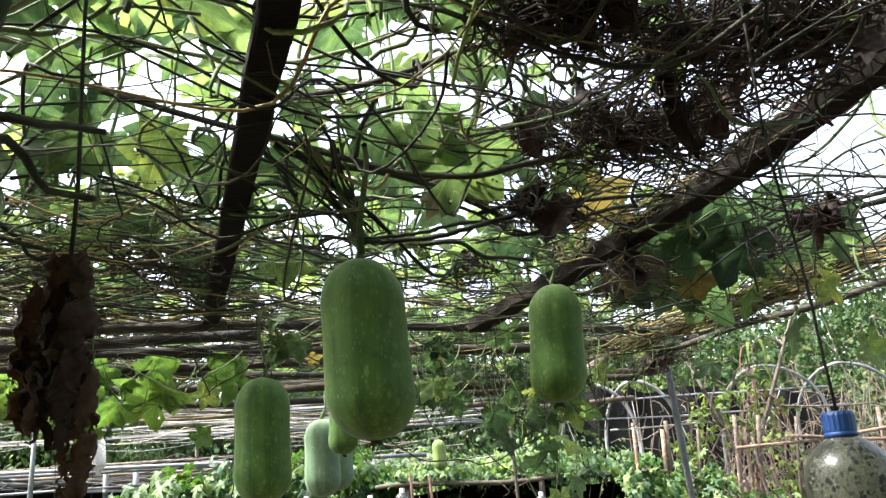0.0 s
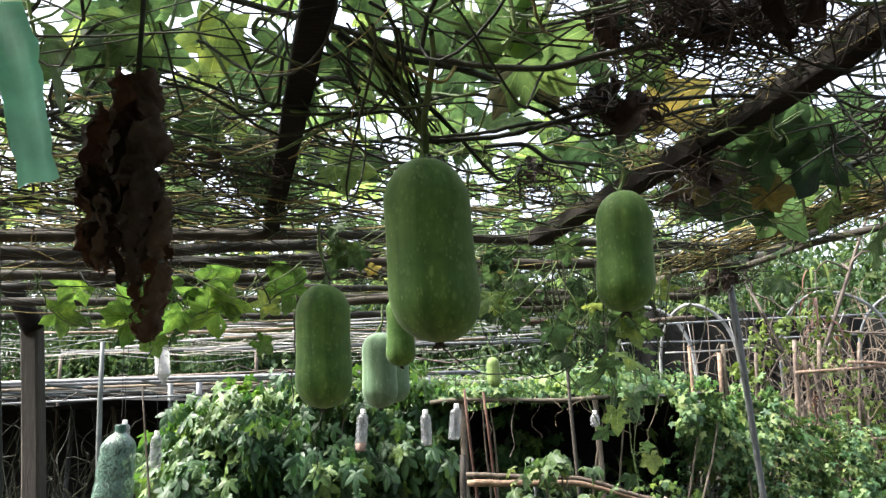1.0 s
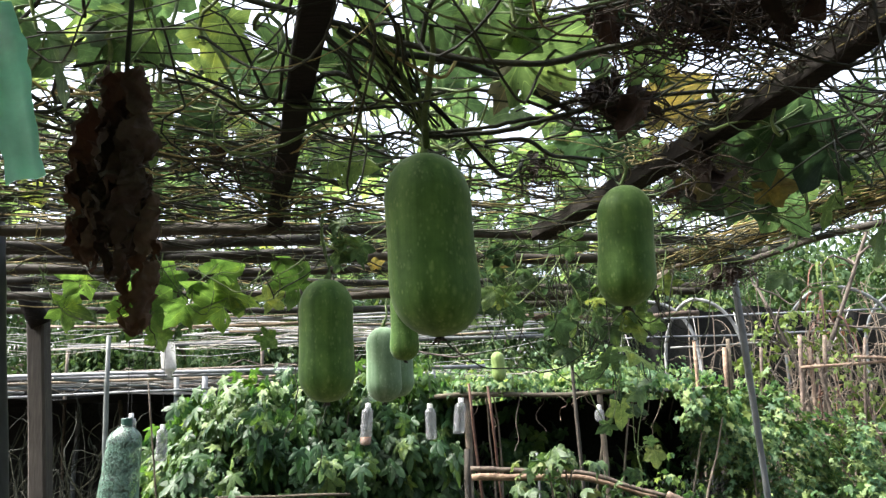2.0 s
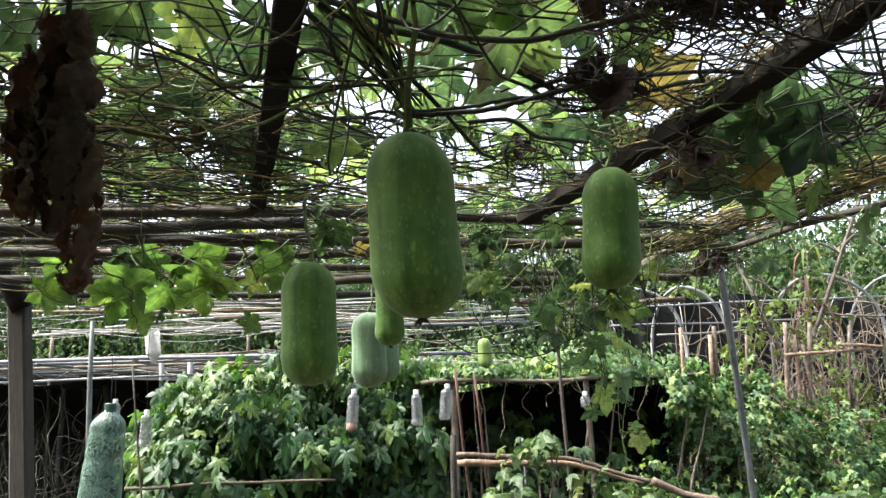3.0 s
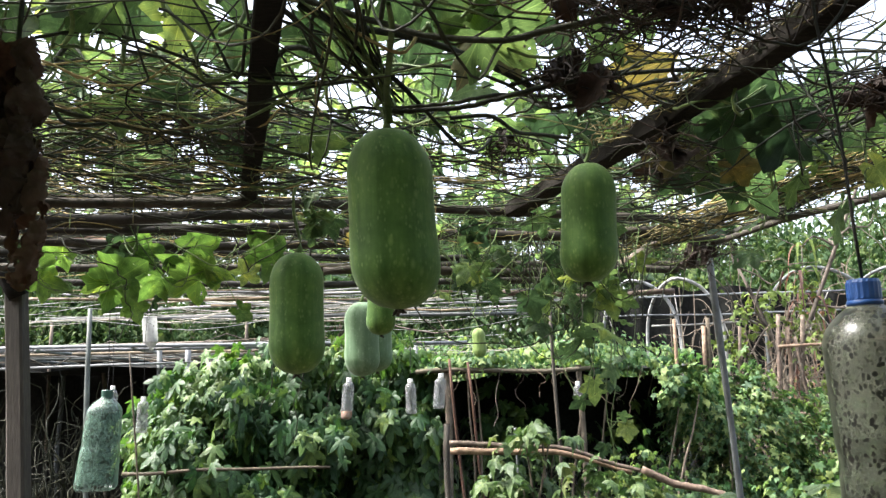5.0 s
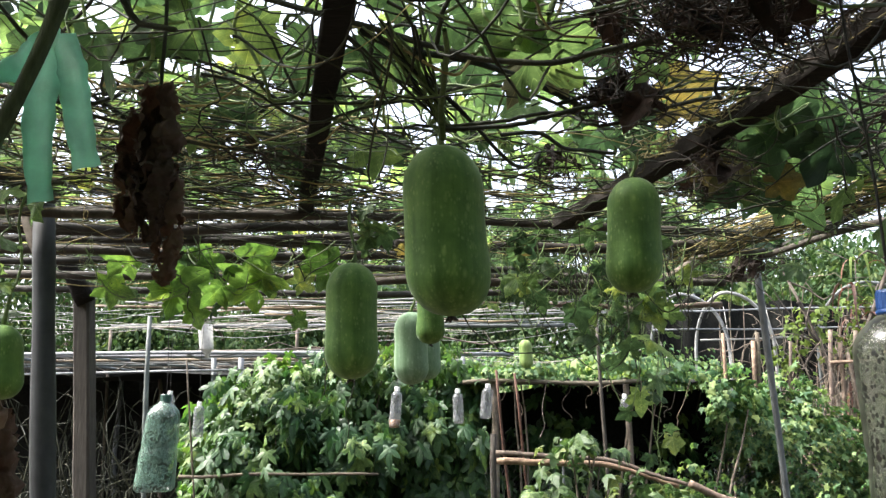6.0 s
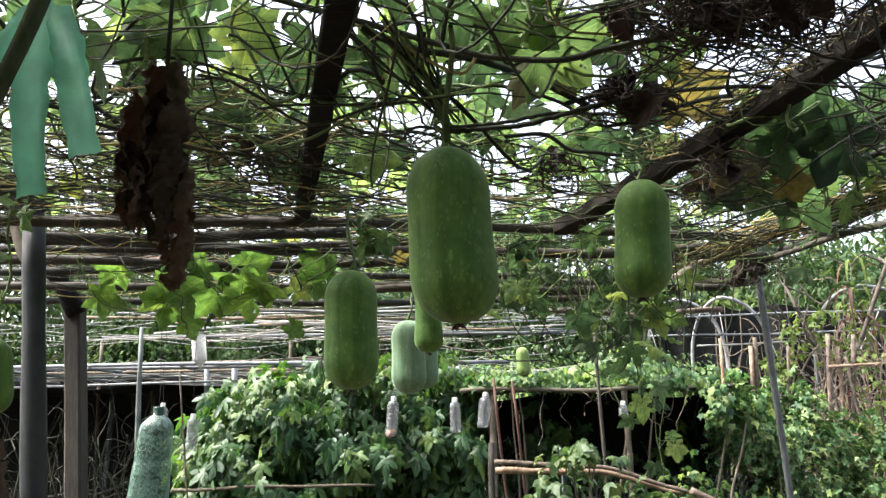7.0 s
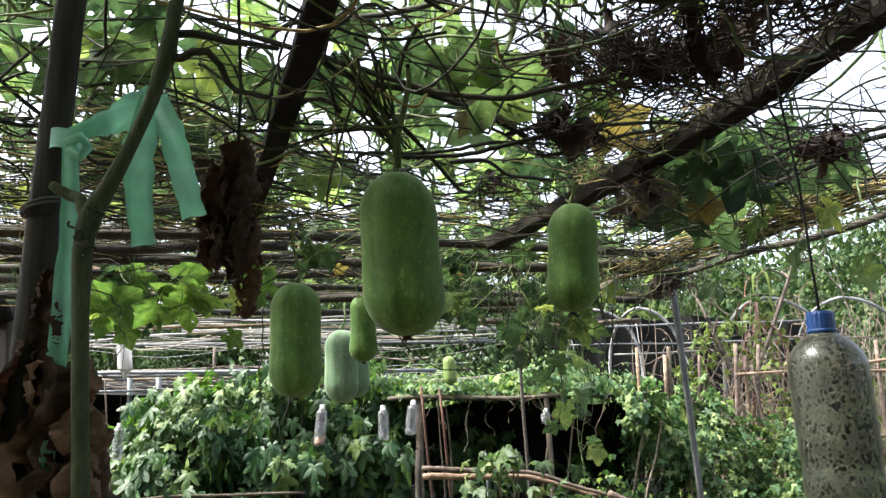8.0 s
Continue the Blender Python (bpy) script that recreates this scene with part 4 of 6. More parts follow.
    for p, m, s in rows:
        if rng.random() < 0.7:
            e = np.array([p[0] + rng.normal(0, 0.06), p[1] + rng.normal(0, 0.06), ROOF + rng.uniform(-0.01, 0.03)])
            green.append(tube(bend(e, p, 9, rng, 0.02), np.linspace(0.0034, 0.002, 9) * rng.uniform(0.6, 1.15), 6, False))
    back = []                                          # unseen high leaves, added to shade the fruit and roof below
    for i in range(50):
        p = np.array([rng.uniform(-1.1, 0.45), rng.uniform(0.9, 1.8), ROOF + rng.uniform(0.5, 0.8)])
        back.append((p, facing(rng, rng.uniform(0, 6.28), 0.0, 0.35), rng.uniform(0.14, 0.22)))
    # roof leaves added unseen over and behind the path, to cut light
    for i in range(1500):
        p = np.array([rng.uniform(-2.2, 1.5), rng.uniform(-3.2, 0.6), 0.0])
        p[2] = ROOF + 0.04 + rng.gamma(1.8, 0.08)
        back.append((p, facing(rng, rng.uniform(0, 6.28), 0.0, 0.4), rng.uniform(0.14, 0.26)))
    part("leaf_mass", scatter(GOURD_LEAVES, back), M_VLEAF_I, vine, kind="stuff", uv=flat_uv(GOURD_LEAVES, len(back)))
    part("green_stalk", join(green), M_STEM, vine, "pale green hairy vine stalks", kind="stuff")
    return vine


build_vine()


def dead_blade(seed):
    """A lobed leaf, 1 long, dried and rolled up along its length, with a torn rim."""
    rng = np.random.default_rng(seed + 900)
    v, f = leaf_shape(41, 5, 0.4, 1.3, 0.1, seed, 0.14)
    roll = rng.uniform(1.6, 3.0)
    a = v[:, 0] * roll * 2
    out = np.stack([np.sin(a) / (roll * 2), v[:, 1] * rng.uniform(0.8, 1.0), v[:, 2] * 0.7 + (1 - np.cos(a)) / (roll * 2)], 1)
    off = Vector(rng.uniform(0, 30, 3))
    for k in range(len(out)):
        q = Vector(out[k])
        out[k] += np.array(noise.noise_vector(q * 4 + off)) * 0.09 + np.array(noise.noise_vector(q * 11 + off)) * 0.035
    return out, f


def build_dead_tangle(at, half, n, leaves, seed, label, big=0.1):
    """Matted dead stalks with crumpled leaves hanging in them."""
    rng = np.random.default_rng(seed)
    ob = thing("dead_vine_clump", label, "dead vine", at)
    rows = []
    for i in range(n):
        p = rng.normal(0, 0.45, 3) * half
        a, l = rng.uniform(0, 6.28), rng.uniform(0.03, 0.13)
        d = np.array([math.cos(a), math.sin(a), rng.normal(0, 0.2)]) * l
        rows.append(tube(bend(p - d, p + d, 12, rng, 0.035), np.linspace(1, 0.5, 12) * rng.uniform(0.0008, 0.0024), 4, False))
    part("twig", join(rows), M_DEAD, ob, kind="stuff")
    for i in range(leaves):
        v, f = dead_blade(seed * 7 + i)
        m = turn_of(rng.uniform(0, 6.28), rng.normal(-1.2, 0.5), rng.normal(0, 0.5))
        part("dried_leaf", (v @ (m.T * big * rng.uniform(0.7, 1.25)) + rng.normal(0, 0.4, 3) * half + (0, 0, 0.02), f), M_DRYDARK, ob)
    return ob


build_dead_tangle((0.31, 0.98, 2.02), np.array([0.22, 0.13, 0.03]), 210, 14, 3, "brown matted clump of dead vine caught on the trellis", 0.09)
build_dead_tangle((0.16, 0.71, 2.05), np.array([0.09, 0.05, 0.03]), 120, 11, 13, "dark brown matted clump of dead vine and leaves", 0.085)
build_dead_tangle((0.37, 0.80, 2.055), np.array([0.17, 0.1, 0.035]), 190, 8, 14, "brown matted dead vine lying along the rafter", 0.085)
build_dead_tangle((0.48, 0.80, 2.06), np.array([0.11, 0.08, 0.035]), 150, 7, 15, "brown matted dead vine beside the rafter", 0.085)
build_dead_tangle((0.665, 1.22, 1.94), np.array([0.045, 0.03, 0.03]), 16, 5, 4, "small dark clump of dead leaves hanging in the vine", 0.075)
build_dead_tangle((0.20, 1.2, 1.975), np.array([0.06, 0.05, 0.035]), 30, 7, 5, "dark clump of dead leaves hanging in the vine", 0.1)
build_dead_tangle((0.41, 1.45, 1.93), np.array([0.02, 0.03, 0.05]), 14, 3, 16, "withered brown leaf hanging below the rough rafter", 0.085)
build_dead_tangle((0.43, 1.75, 1.975), np.array([0.05, 0.05, 0.03]), 22, 4, 6, "small dark clump of dead leaves hanging in the vine", 0.08)
build_dead_tangle((0.88, 2.95, 1.98), np.array([0.1, 0.08, 0.05]), 50, 5, 8, "brown clump of dry vine at the trellis corner", 0.1)
build_dead_tangle((0.12, 1.62, 1.985), np.array([0.06, 0.05, 0.025]), 24, 3, 9, "dry brown leaves hanging in the vine", 0.07)
build_dead_tangle((-0.45, 1.45, 2.0), np.array([0.12, 0.1, 0.03]), 22, 2, 10, "matted dry vine beside the flat rafter", 0.06)


def hanging_shoot(path, leaves, seed, label, size=0.11, r=0.0028, wild=0.03):
    """A shoot of the vine that hangs under the trellis, with its leaves."""
    rng = np.random.default_rng(seed)
    ob = thing("hanging_vine_shoot", label, "vine shoot", path[0], "shoots hanging from the trellis")
    p = [np.asarray(q, float) - np.asarray(path[0]) for q in path]
    pts = np.concatenate([bend(a, b, 7, rng, 0.012)[:-1] for a, b in zip(p[:-1], p[1:])] + [[p[-1]]])
    blades = []
    stalks = [tube(pts, np.linspace(r, r * 0.4, len(pts)), 6, False)]
    for k in range(leaves):
        q = pts[int((k + 0.5) / leaves * len(pts))]
        e = q + rng.normal(0, wild, 3) * (1, 0.7, 0.7)
        stalks.append(tube(bend(q, e, 5, rng, 0.005), r * 0.45, 4, False))
        v, f = GOURD_LEAVES[(k + seed) % 8]
        m = turn_of(rng.uniform(0, 6.28), rng.normal(-0.7, 0.4), rng.normal(0, 0.5))
        blades.append(((v @ (m.T * size * rng.uniform(0.65, 1.25)) + e, f), v[:, :2]))
        if rng.random() < 0.6:
            th = np.linspace(0, 14, 22)
            q2 = q + np.stack([0.008 * np.cos(th) + 0.002 * th, 0.008 * np.sin(th), -0.004 * th], 1)
            stalks.append(tube(q2, 0.0007, 3, False))
    stalk = part("stalk", join(stalks), M_STEM, ob)
    for vf, uv in blades:
        part("leaf", vf, M_VLEAF, stalk, uv=uv)
    return ob


def broad_leaf_shoot():
    """The long runner under the poles, with its broad leaves turned to the open side."""
    rng = np.random.default_rng(77)
    at = (-0.98, 2.36, 1.97)
    ob = thing("hanging_vine_shoot", "long green shoot with broad lobed leaves below the poles", "vine shoot", at, "shoots hanging from the trellis")
    line = np.array([(-1.32, 2.3, 1.97), (-1.26, 2.34, 1.83), (-1.12, 2.36, 1.80), (-0.98, 2.36, 1.84), (-0.9, 2.36, 1.82), (-0.76, 2.36, 1.87), (-0.6, 2.34, 1.97)])
    k = np.linspace(0, 6, 40)
    q = np.stack([np.interp(k, range(7), line[:, c]) for c in range(3)], 1)
    for _ in range(3):
        q[1:-1] = (q[:-2] + 2 * q[1:-1] + q[2:]) / 4
    stalks = [tube(q - at, 0.0028, 6, False)]
    blades = []
    for x, z, size, spin, tip in ((-1.36, 2.03, 0.12, 0.4, 0.3), (-1.29, 1.97, 0.14, -0.6, 0.5), (-1.22, 1.84, 0.12, 1.9, 0.9), (-1.12, 1.83, 0.1, -1.6, 0.4), (-0.985, 1.875, 0.2, 0.9, 0.75), (-0.845, 1.89, 0.18, -0.7, 0.8),
                                  (-0.71, 1.855, 0.14, 1.5, 0.35), (-0.595, 1.955, 0.17, -0.3, 0.8), (-0.98, 1.745, 0.09, 2.8, 1.2), (-0.635, 1.73, 0.075, 2.2, 1.1), (-0.9, 1.81, 0.11, -2.2, 0.6), (-0.95, 1.965, 0.13, 0.2, 0.7), (-0.76, 1.96, 0.13, 1.0, 0.6)):
        size *= 1.05
        o = np.array([x, 2.36 + rng.normal(0, 0.03), z])
        # blade near upright, its underside lit through
        yv = Vector((math.sin(spin), 0.35 * math.cos(tip), math.cos(spin)))
        zv = Vector((rng.normal(0, 0.2), math.sin(tip + 0.35), math.cos(tip + 0.35)))
        yv = (yv - zv.normalized() * yv.dot(zv.normalized())).normalized()
        zv.normalize()
        m = np.array(Matrix((yv.cross(zv), yv, zv)).transposed())
        v, f = GOURD_LEAVES[len(blades) % 8]
        blades.append(((v @ (m.T * size) + o - np.array(m[:, 1]) * size * 0.4 - at, f), v[:, :2]))
        near = q[np.argmin(np.linalg.norm(q - o, axis=1))]
        stalks.append(tube(bend(near - at, o - np.array(m[:, 1]) * size * 0.4 - at, 7, rng, 0.008), 0.0014, 5, False))
    for i in range(16):                                # curled pale tendrils
        p = q[rng.integers(0, 22)] - at
        th = np.linspace(0, rng.uniform(6, 16), 26)
        r0 = rng.uniform(0.006, 0.014)
        a = rng.uniform(0, 6.28)
        stalks.append(tube(p + np.stack([(r0 * np.cos(th) + 0.003 * th) * math.cos(a), r0 * np.sin(th) * 0.5, r0 * np.sin(th) + 0.003 * th * math.sin(a)], 1), 0.0009, 4, False))
    stalk = part("stalk", join(stalks), M_STEM, ob)
    for vf, uv in blades:
        part("leaf", vf, M_LIME, stalk, uv=uv)


M_LIME = leaf_mat("young_gourd_leaf", [(0.0, (0.06, 0.115, 0.03)), (0.6, (0.095, 0.165, 0.042)), (1.0, (0.13, 0.2, 0.05))], (1.9, 2.0, 1.4), island=False, rough=0.6, thru=0.5, ribs=5, holes=0.72)
broad_leaf_shoot()
hanging_shoot([(-1.12, 1.58, 1.99), (-1.1, 1.58, 1.88), (-1.12, 1.58, 1.76), (-1.15, 1.58, 1.68)], 6, 22, "drooping green shoot beside the gourd at the grey post", 0.085)
hanging_shoot([(-1.05, 2.4, 1.99), (-0.98, 2.4, 1.88), (-0.97, 2.4, 1.74)], 4, 2, "drooping green shoot with a few leaves", 0.1)
hanging_shoot([(-0.38, 1.85, 1.99), (-0.34, 1.84, 1.92), (-0.30, 1.86, 1.9)], 4, 3, "short leafy shoot over a gourd", 0.065)
hanging_shoot([(0.80, 2.05, 2.0), (0.785, 2.05, 1.9), (0.78, 2.05, 1.82), (0.79, 2.05, 1.75)], 3, 4, "drooping green shoot with two broad leaves", 0.1)
hanging_shoot([(0.76, 1.5, 2.02), (0.79, 1.5, 1.9), (0.80, 1.5, 1.8), (0.83, 1.5, 1.72)], 4, 14, "drooping green shoot with broad leaves at the open corner", 0.1, wild=0.04)
hanging_shoot([(0.46, 2.9, 1.98), (0.53, 2.9, 1.78), (0.50, 2.9, 1.55), (0.505, 2.9, 1.25)], 9, 5, "long trailing shoot with tendrils and leaves", 0.09, wild=0.035)
hanging_shoot([(0.35, 2.6, 1.97), (0.45, 2.6, 1.82), (0.42, 2.6, 1.68)], 7, 6, "leafy shoot hanging below the poles", 0.12, wild=0.05)
hanging_shoot([(0.1, 2.5, 1.97), (0.22, 2.55, 1.8), (0.36, 2.5, 1.74)], 5, 7, "thin shoot looping below the poles", 0.1, wild=0.05)
hanging_shoot([(0.55, 3.2, 1.95), (0.58, 3.2, 1.6), (0.56, 3.2, 1.2)], 7, 9, "trailing shoot reaching down beside the prop", 0.085, wild=0.04)
hanging_shoot([(-0.15, 2.6, 1.97), (-0.05, 2.6, 1.85), (0.08, 2.6, 1.82)], 5, 12, "leafy shoot hanging below the poles", 0.1, wild=0.05)


def hanging_tangle(x0, x1, y0, y1, z0, n, leaves, seed, label):
    """Loops of thin stalk that sag below the poles, with leaves on them."""
    rng = np.random.default_rng(seed)
    at = ((x0 + x1) / 2, (y0 + y1) / 2, 1.97)
    ob = thing("hanging_vine_tangle", label, "vine shoot", at, "shoots hanging from the trellis")
    dark, green, ends = [], [], []
    for i in range(n):
        a = np.array([rng.uniform(x0, x1), rng.uniform(y0, y1), 1.97])
        b = a + (rng.normal(0, 0.22), rng.normal(0, 0.12), rng.normal(0, 0.03))
        b[2] = min(b[2], 1.98)
        drop = (1.97 - z0) * rng.beta(1.4, 2.2)
        p = bend(a, b, 14, rng, 0.03, drop)
        (green if rng.random() < 0.45 else dark).append(tube(p - at, rng.uniform(0.0008, 0.0022), 4, False))
        ends.append(p[rng.integers(4, 10)])
        if rng.random() < 0.5:
            th = np.linspace(0, rng.uniform(8, 18), 24)
            q = p[rng.integers(3, 11)]
            r0 = rng.uniform(0.004, 0.011)
            green.append(tube(q - at + np.stack([r0 * np.cos(th) + 0.0015 * th, r0 * np.sin(th), -0.0045 * th], 1), 0.0007, 3, False))
    part("dark_stalk", join(dark), M_VINE, ob, kind="stuff")
    part("green_stalk", join(green), M_STEM, ob, kind="stuff")
    for k in range(leaves):
        q = ends[k % len(ends)] - at
        v, f = GOURD_LEAVES[(k + seed) % 8]
        m = facing(rng, rng.uniform(0, 6.28), 1.1, 0.5)
        part("leaf", (v @ (m.T * rng.uniform(0.055, 0.12)) + q, f), M_VLEAF, ob, uv=v[:, :2])


hanging_tangle(0.0, 0.6, 2.3, 3.1, 1.62, 84, 30, 301, "sagging tangle of thin vine stalks and leaves")
hanging_tangle(0.44, 0.6, 2.8, 3.1, 1.3, 22, 4, 302, "trailing vine stalks with curled tendrils")
hanging_tangle(-1.3, -0.5, 2.2, 2.6, 1.78, 24, 5, 303, "thin vine stalks drooping below the poles")
hanging_tangle(-0.5, 0.05, 1.95, 2.6, 1.85, 22, 10, 304, "short vine stalks drooping below the poles")
hanging_tangle(0.3, 1.0, 1.6, 2.3, 1.9, 26, 3, 305, "dark vine stalks and leaves below the rough rafter")


def hanging_strand(path, r, seed):
    """A bare leafless runner hanging straight down."""
    rng = np.random.default_rng(seed)
    p = [np.asarray(q, float) - np.asarray(path[0]) for q in path]
    pts = np.concatenate([bend(a, b, 7, rng, 0.012)[:-1] for a, b in zip(p[:-1], p[1:])] + [[p[-1]]])
    ob = part("hanging_runner", tube(pts, np.linspace(r, r * 0.5, len(pts)), 5), M_VINE, None, "thin bare dark runner hanging from the trellis")
    ob.location = path[0]
    tagged(ob, category="vine runner", group="runners hanging from the trellis")


hanging_strand([(-0.60, 2.6, 1.975), (-0.612, 2.6, 1.758), (-0.613, 2.6, 1.6), (-0.658, 2.6, 1.449)], 0.0032, 401)
hanging_strand([(-0.50, 2.6, 1.975), (-0.513, 2.6, 1.754), (-0.52, 2.6, 1.547), (-0.551, 2.6, 1.34)], 0.0032, 402)
hanging_strand([(-0.20, 2.5, 1.97), (-0.19, 2.5, 1.80), (-0.05, 2.5, 1.66), (0.15, 2.5, 1.62), (0.32, 2.5, 1.68), (0.42, 2.5, 1.8)], 0.003, 403)
hanging_strand([(-1.2, 2.3, 1.975), (-1.08, 2.3, 1.90), (-0.98, 2.3, 1.84), (-0.965, 2.3, 1.76), (-0.99, 2.3, 1.66)], 0.0026, 404)
for x, y, z, size, yaw in ((0.33, 1.46, 2.075, 0.15, 2.3), (0.385, 1.52, 2.09, 0.09, 0.9), (0.42, 1.62, 1.98, 0.1, 1.4), (0.6, 1.7, 1.96, 0.1, 2.0), (-0.32, 2.25, 1.93, 0.05, 2.0), (0.02, 2.25, 1.93, 0.07, 1.0)):
    v, f = GOURD_LEAVES[0]
    m = facing(np.random.default_rng(int(x * 100) + 500), yaw, 1.0)
    ob = part("yellow_leaf", (v @ (m.T * size), f), M_YLEAF, None, "yellowed old gourd leaf caught in the vine", uv=v[:, :2])
    ob.location = (x, y, z)
    tagged(ob, category="leaf", group="yellowed leaves")


def withered_leaf(at, tip, size, seed, label):
    """A broad old leaf hanging from its stalk, its rim curled in."""
    y = (Vector(tip) - Vector(at)).normalized()
    z = Vector((0.15, -0.85, 0.4))
    z = (z - y * z.dot(y)).normalized()
    m = np.array(Matrix((y.cross(z), y, z)).transposed())
    v, f = leaf_shape(41, 5, 0.3, 1.2, 0.22, seed, 0.1)
    v = v.copy()
    v[:, 2] += 0.5 * v[:, 0] ** 2 - 0.12 * v[:, 1] ** 2 + 0.03 * np.sin(v[:, 0] * 19) * np.cos(v[:, 1] * 13)
    ob = thing("withered_leaf", label, "leaf", at, "yellowed leaves")
    part("blade", (v @ (m.T * size), f), M_OLDLEAF, ob, uv=v[:, :2])
    part("stalk", tube(np.array([(0, 0, 0), (0.012, -0.01, 0.03), (0.03, -0.02, 0.07)]), [0.0022, 0.0026, 0.003], 6), M_TAN, ob)


M_OLDLEAF = leaf_mat("olive_old_leaf", [(0.0, (0.07, 0.075, 0.03)), (1.0, (0.12, 0.115, 0.055))], (1.5, 1.3, 1.1), island=False, rough=0.65, thru=0.2, ribs=5, holes=0.7)
withered_leaf((0.085, 1.15, 2.075), (-0.034, 1.15, 1.94), 0.17, 61, "olive withered gourd leaf hanging beside the large gourd's stalk")
withered_leaf((0.5, 1.66, 2.02), (0.43, 1.66, 1.9), 0.13, 62, "olive withered gourd leaf hanging below the rough rafter")

# ---- gourds ----
def gourd(top, bottom, width, mat, label, seed, stem_to, curve=0.0, taper=0.04):
    """A long gourd hanging from its stalk, from the top and bottom points and its width."""
    rng = np.random.default_rng(seed)
    top, bottom = np.asarray(top, float), np.asarray(bottom, float)
    h = np.linalg.norm(top - bottom)
    ob = thing("gourd", label, "gourd", tuple(bottom), "gourds hanging from the trellis")
    n, sides = 46, 56
    s = np.linspace(0, 1, n)
    e = width / 2 * 1.12 / h
    r = np.ones(n)
    lo, hi = s < e, s > 1 - e
    r[lo] = (1 - (1 - s[lo] / e) ** 2.1) ** (1 / 2.1)
    r[hi] = (1 - ((s[hi] - 1 + e) / e) ** 2.05) ** (1 / 2.05)
    r = np.maximum(r, 0.05) * (1 + taper * (0.5 - s) * 2) * (1 - 0.03 * np.sin(s * np.pi) ** 4)
    v, f = lathe(np.stack([r * width / 2, s * h], 1), sides, 10, 0.0035)
    ax = (top - bottom) / h
    off = (np.sin(np.pi * s) * curve)[:, None] * np.array([1.0, 0, 0])
    v = v.reshape(n, sides, 3)
    lean = (top - bottom) - np.array([0, 0, h])
    for i in range(n):
        v[i] += off[i] + lean * s[i]
        for k in range(sides):
            q = Vector(v[i, k] * 14 + seed)
            v[i, k, :2] *= 1 + 0.012 * noise.noise(q)
    body = part("body", (v.reshape(-1, 3), f), mat, ob)
    st = np.asarray(stem_to, float) - bottom
    pts = bend(top - bottom - ax * 0.006, st, 9, rng, 0.012)
    part("stem", tube(pts, np.concatenate([[width * 0.07, width * 0.05], np.full(7, max(0.003, width * 0.032))]), 9), M_STEM, ob)
    th = rng.uniform(0, 6.28, 7)
    scar = [tube(np.array([[0, 0, 0.004], [0.006 * math.cos(a), 0.006 * math.sin(a), -0.004], [0.011 * math.cos(a), 0.011 * math.sin(a), -0.007 + 0.004 * math.sin(3 * a)]]), [0.004, 0.003, 0.001], 5) for a in th]
    part("blossom_scar", join(scar), M_SCAR, body, "dried dark blossom end")
    return ob


gourd((-0.098, 1.19, 1.908), (-0.083, 1.19, 1.622), 0.137, M_GOURD, "large mid-green gourd hanging by its stalk", 1, (-0.1, 1.18, 1.97), -0.002, 0.035)
gourd((-0.367, 1.78, 1.816), (-0.365, 1.78, 1.541), 0.124, M_GOURD, "long mid-green gourd hanging below the poles", 2, (-0.37, 1.79, 1.98), 0.0, 0.03)
gourd((0.249, 1.43, 1.908), (0.239, 1.43, 1.685), 0.103, M_GOURD, "dark green gourd hanging beside the rough rafter", 3, (0.23, 1.43, 1.97), 0.002, 0.05)
gourd((-0.411, 3.2, 1.852), (-0.407, 3.2, 1.557), 0.138, M_GOURD_PALE, "pale waxy green gourd with white bloom", 4, (-0.39, 3.2, 1.98), 0.0, 0.03)
gourd((-0.372, 3.42, 1.853), (-0.373, 3.42, 1.58), 0.124, M_GOURD_PALE, "pale green gourd partly hidden behind another", 5, (-0.3, 3.5, 1.98), 0.0, 0.05)
gourd((-0.29, 2.75, 1.925), (-0.284, 2.75, 1.687), 0.094, M_GOURD, "small slim green gourd tapering to its stalk", 6, (-0.3, 2.75, 1.99), 0.004, 0.12)
gourd((0.064, 4.7, 1.843), (0.071, 4.7, 1.675), 0.078, M_GOURD_YOUNG, "young yellow-green gourd over the dark shelter", 7, (0.05, 4.7, 2.0), 0.0, 0.05)
gourd((-1.11, 1.6, 1.664), (-1.1, 1.6, 1.50), 0.088, M_GOURD, "green gourd hanging beside the grey post", 8, (-1.08, 1.6, 1.97), 0.0, 0.04)

# ---- bottles hung on strings ----
M_LIQ = plain_mat("amber_liquid", (0.4, 0.2, 0.1), 0.2, 0.1)


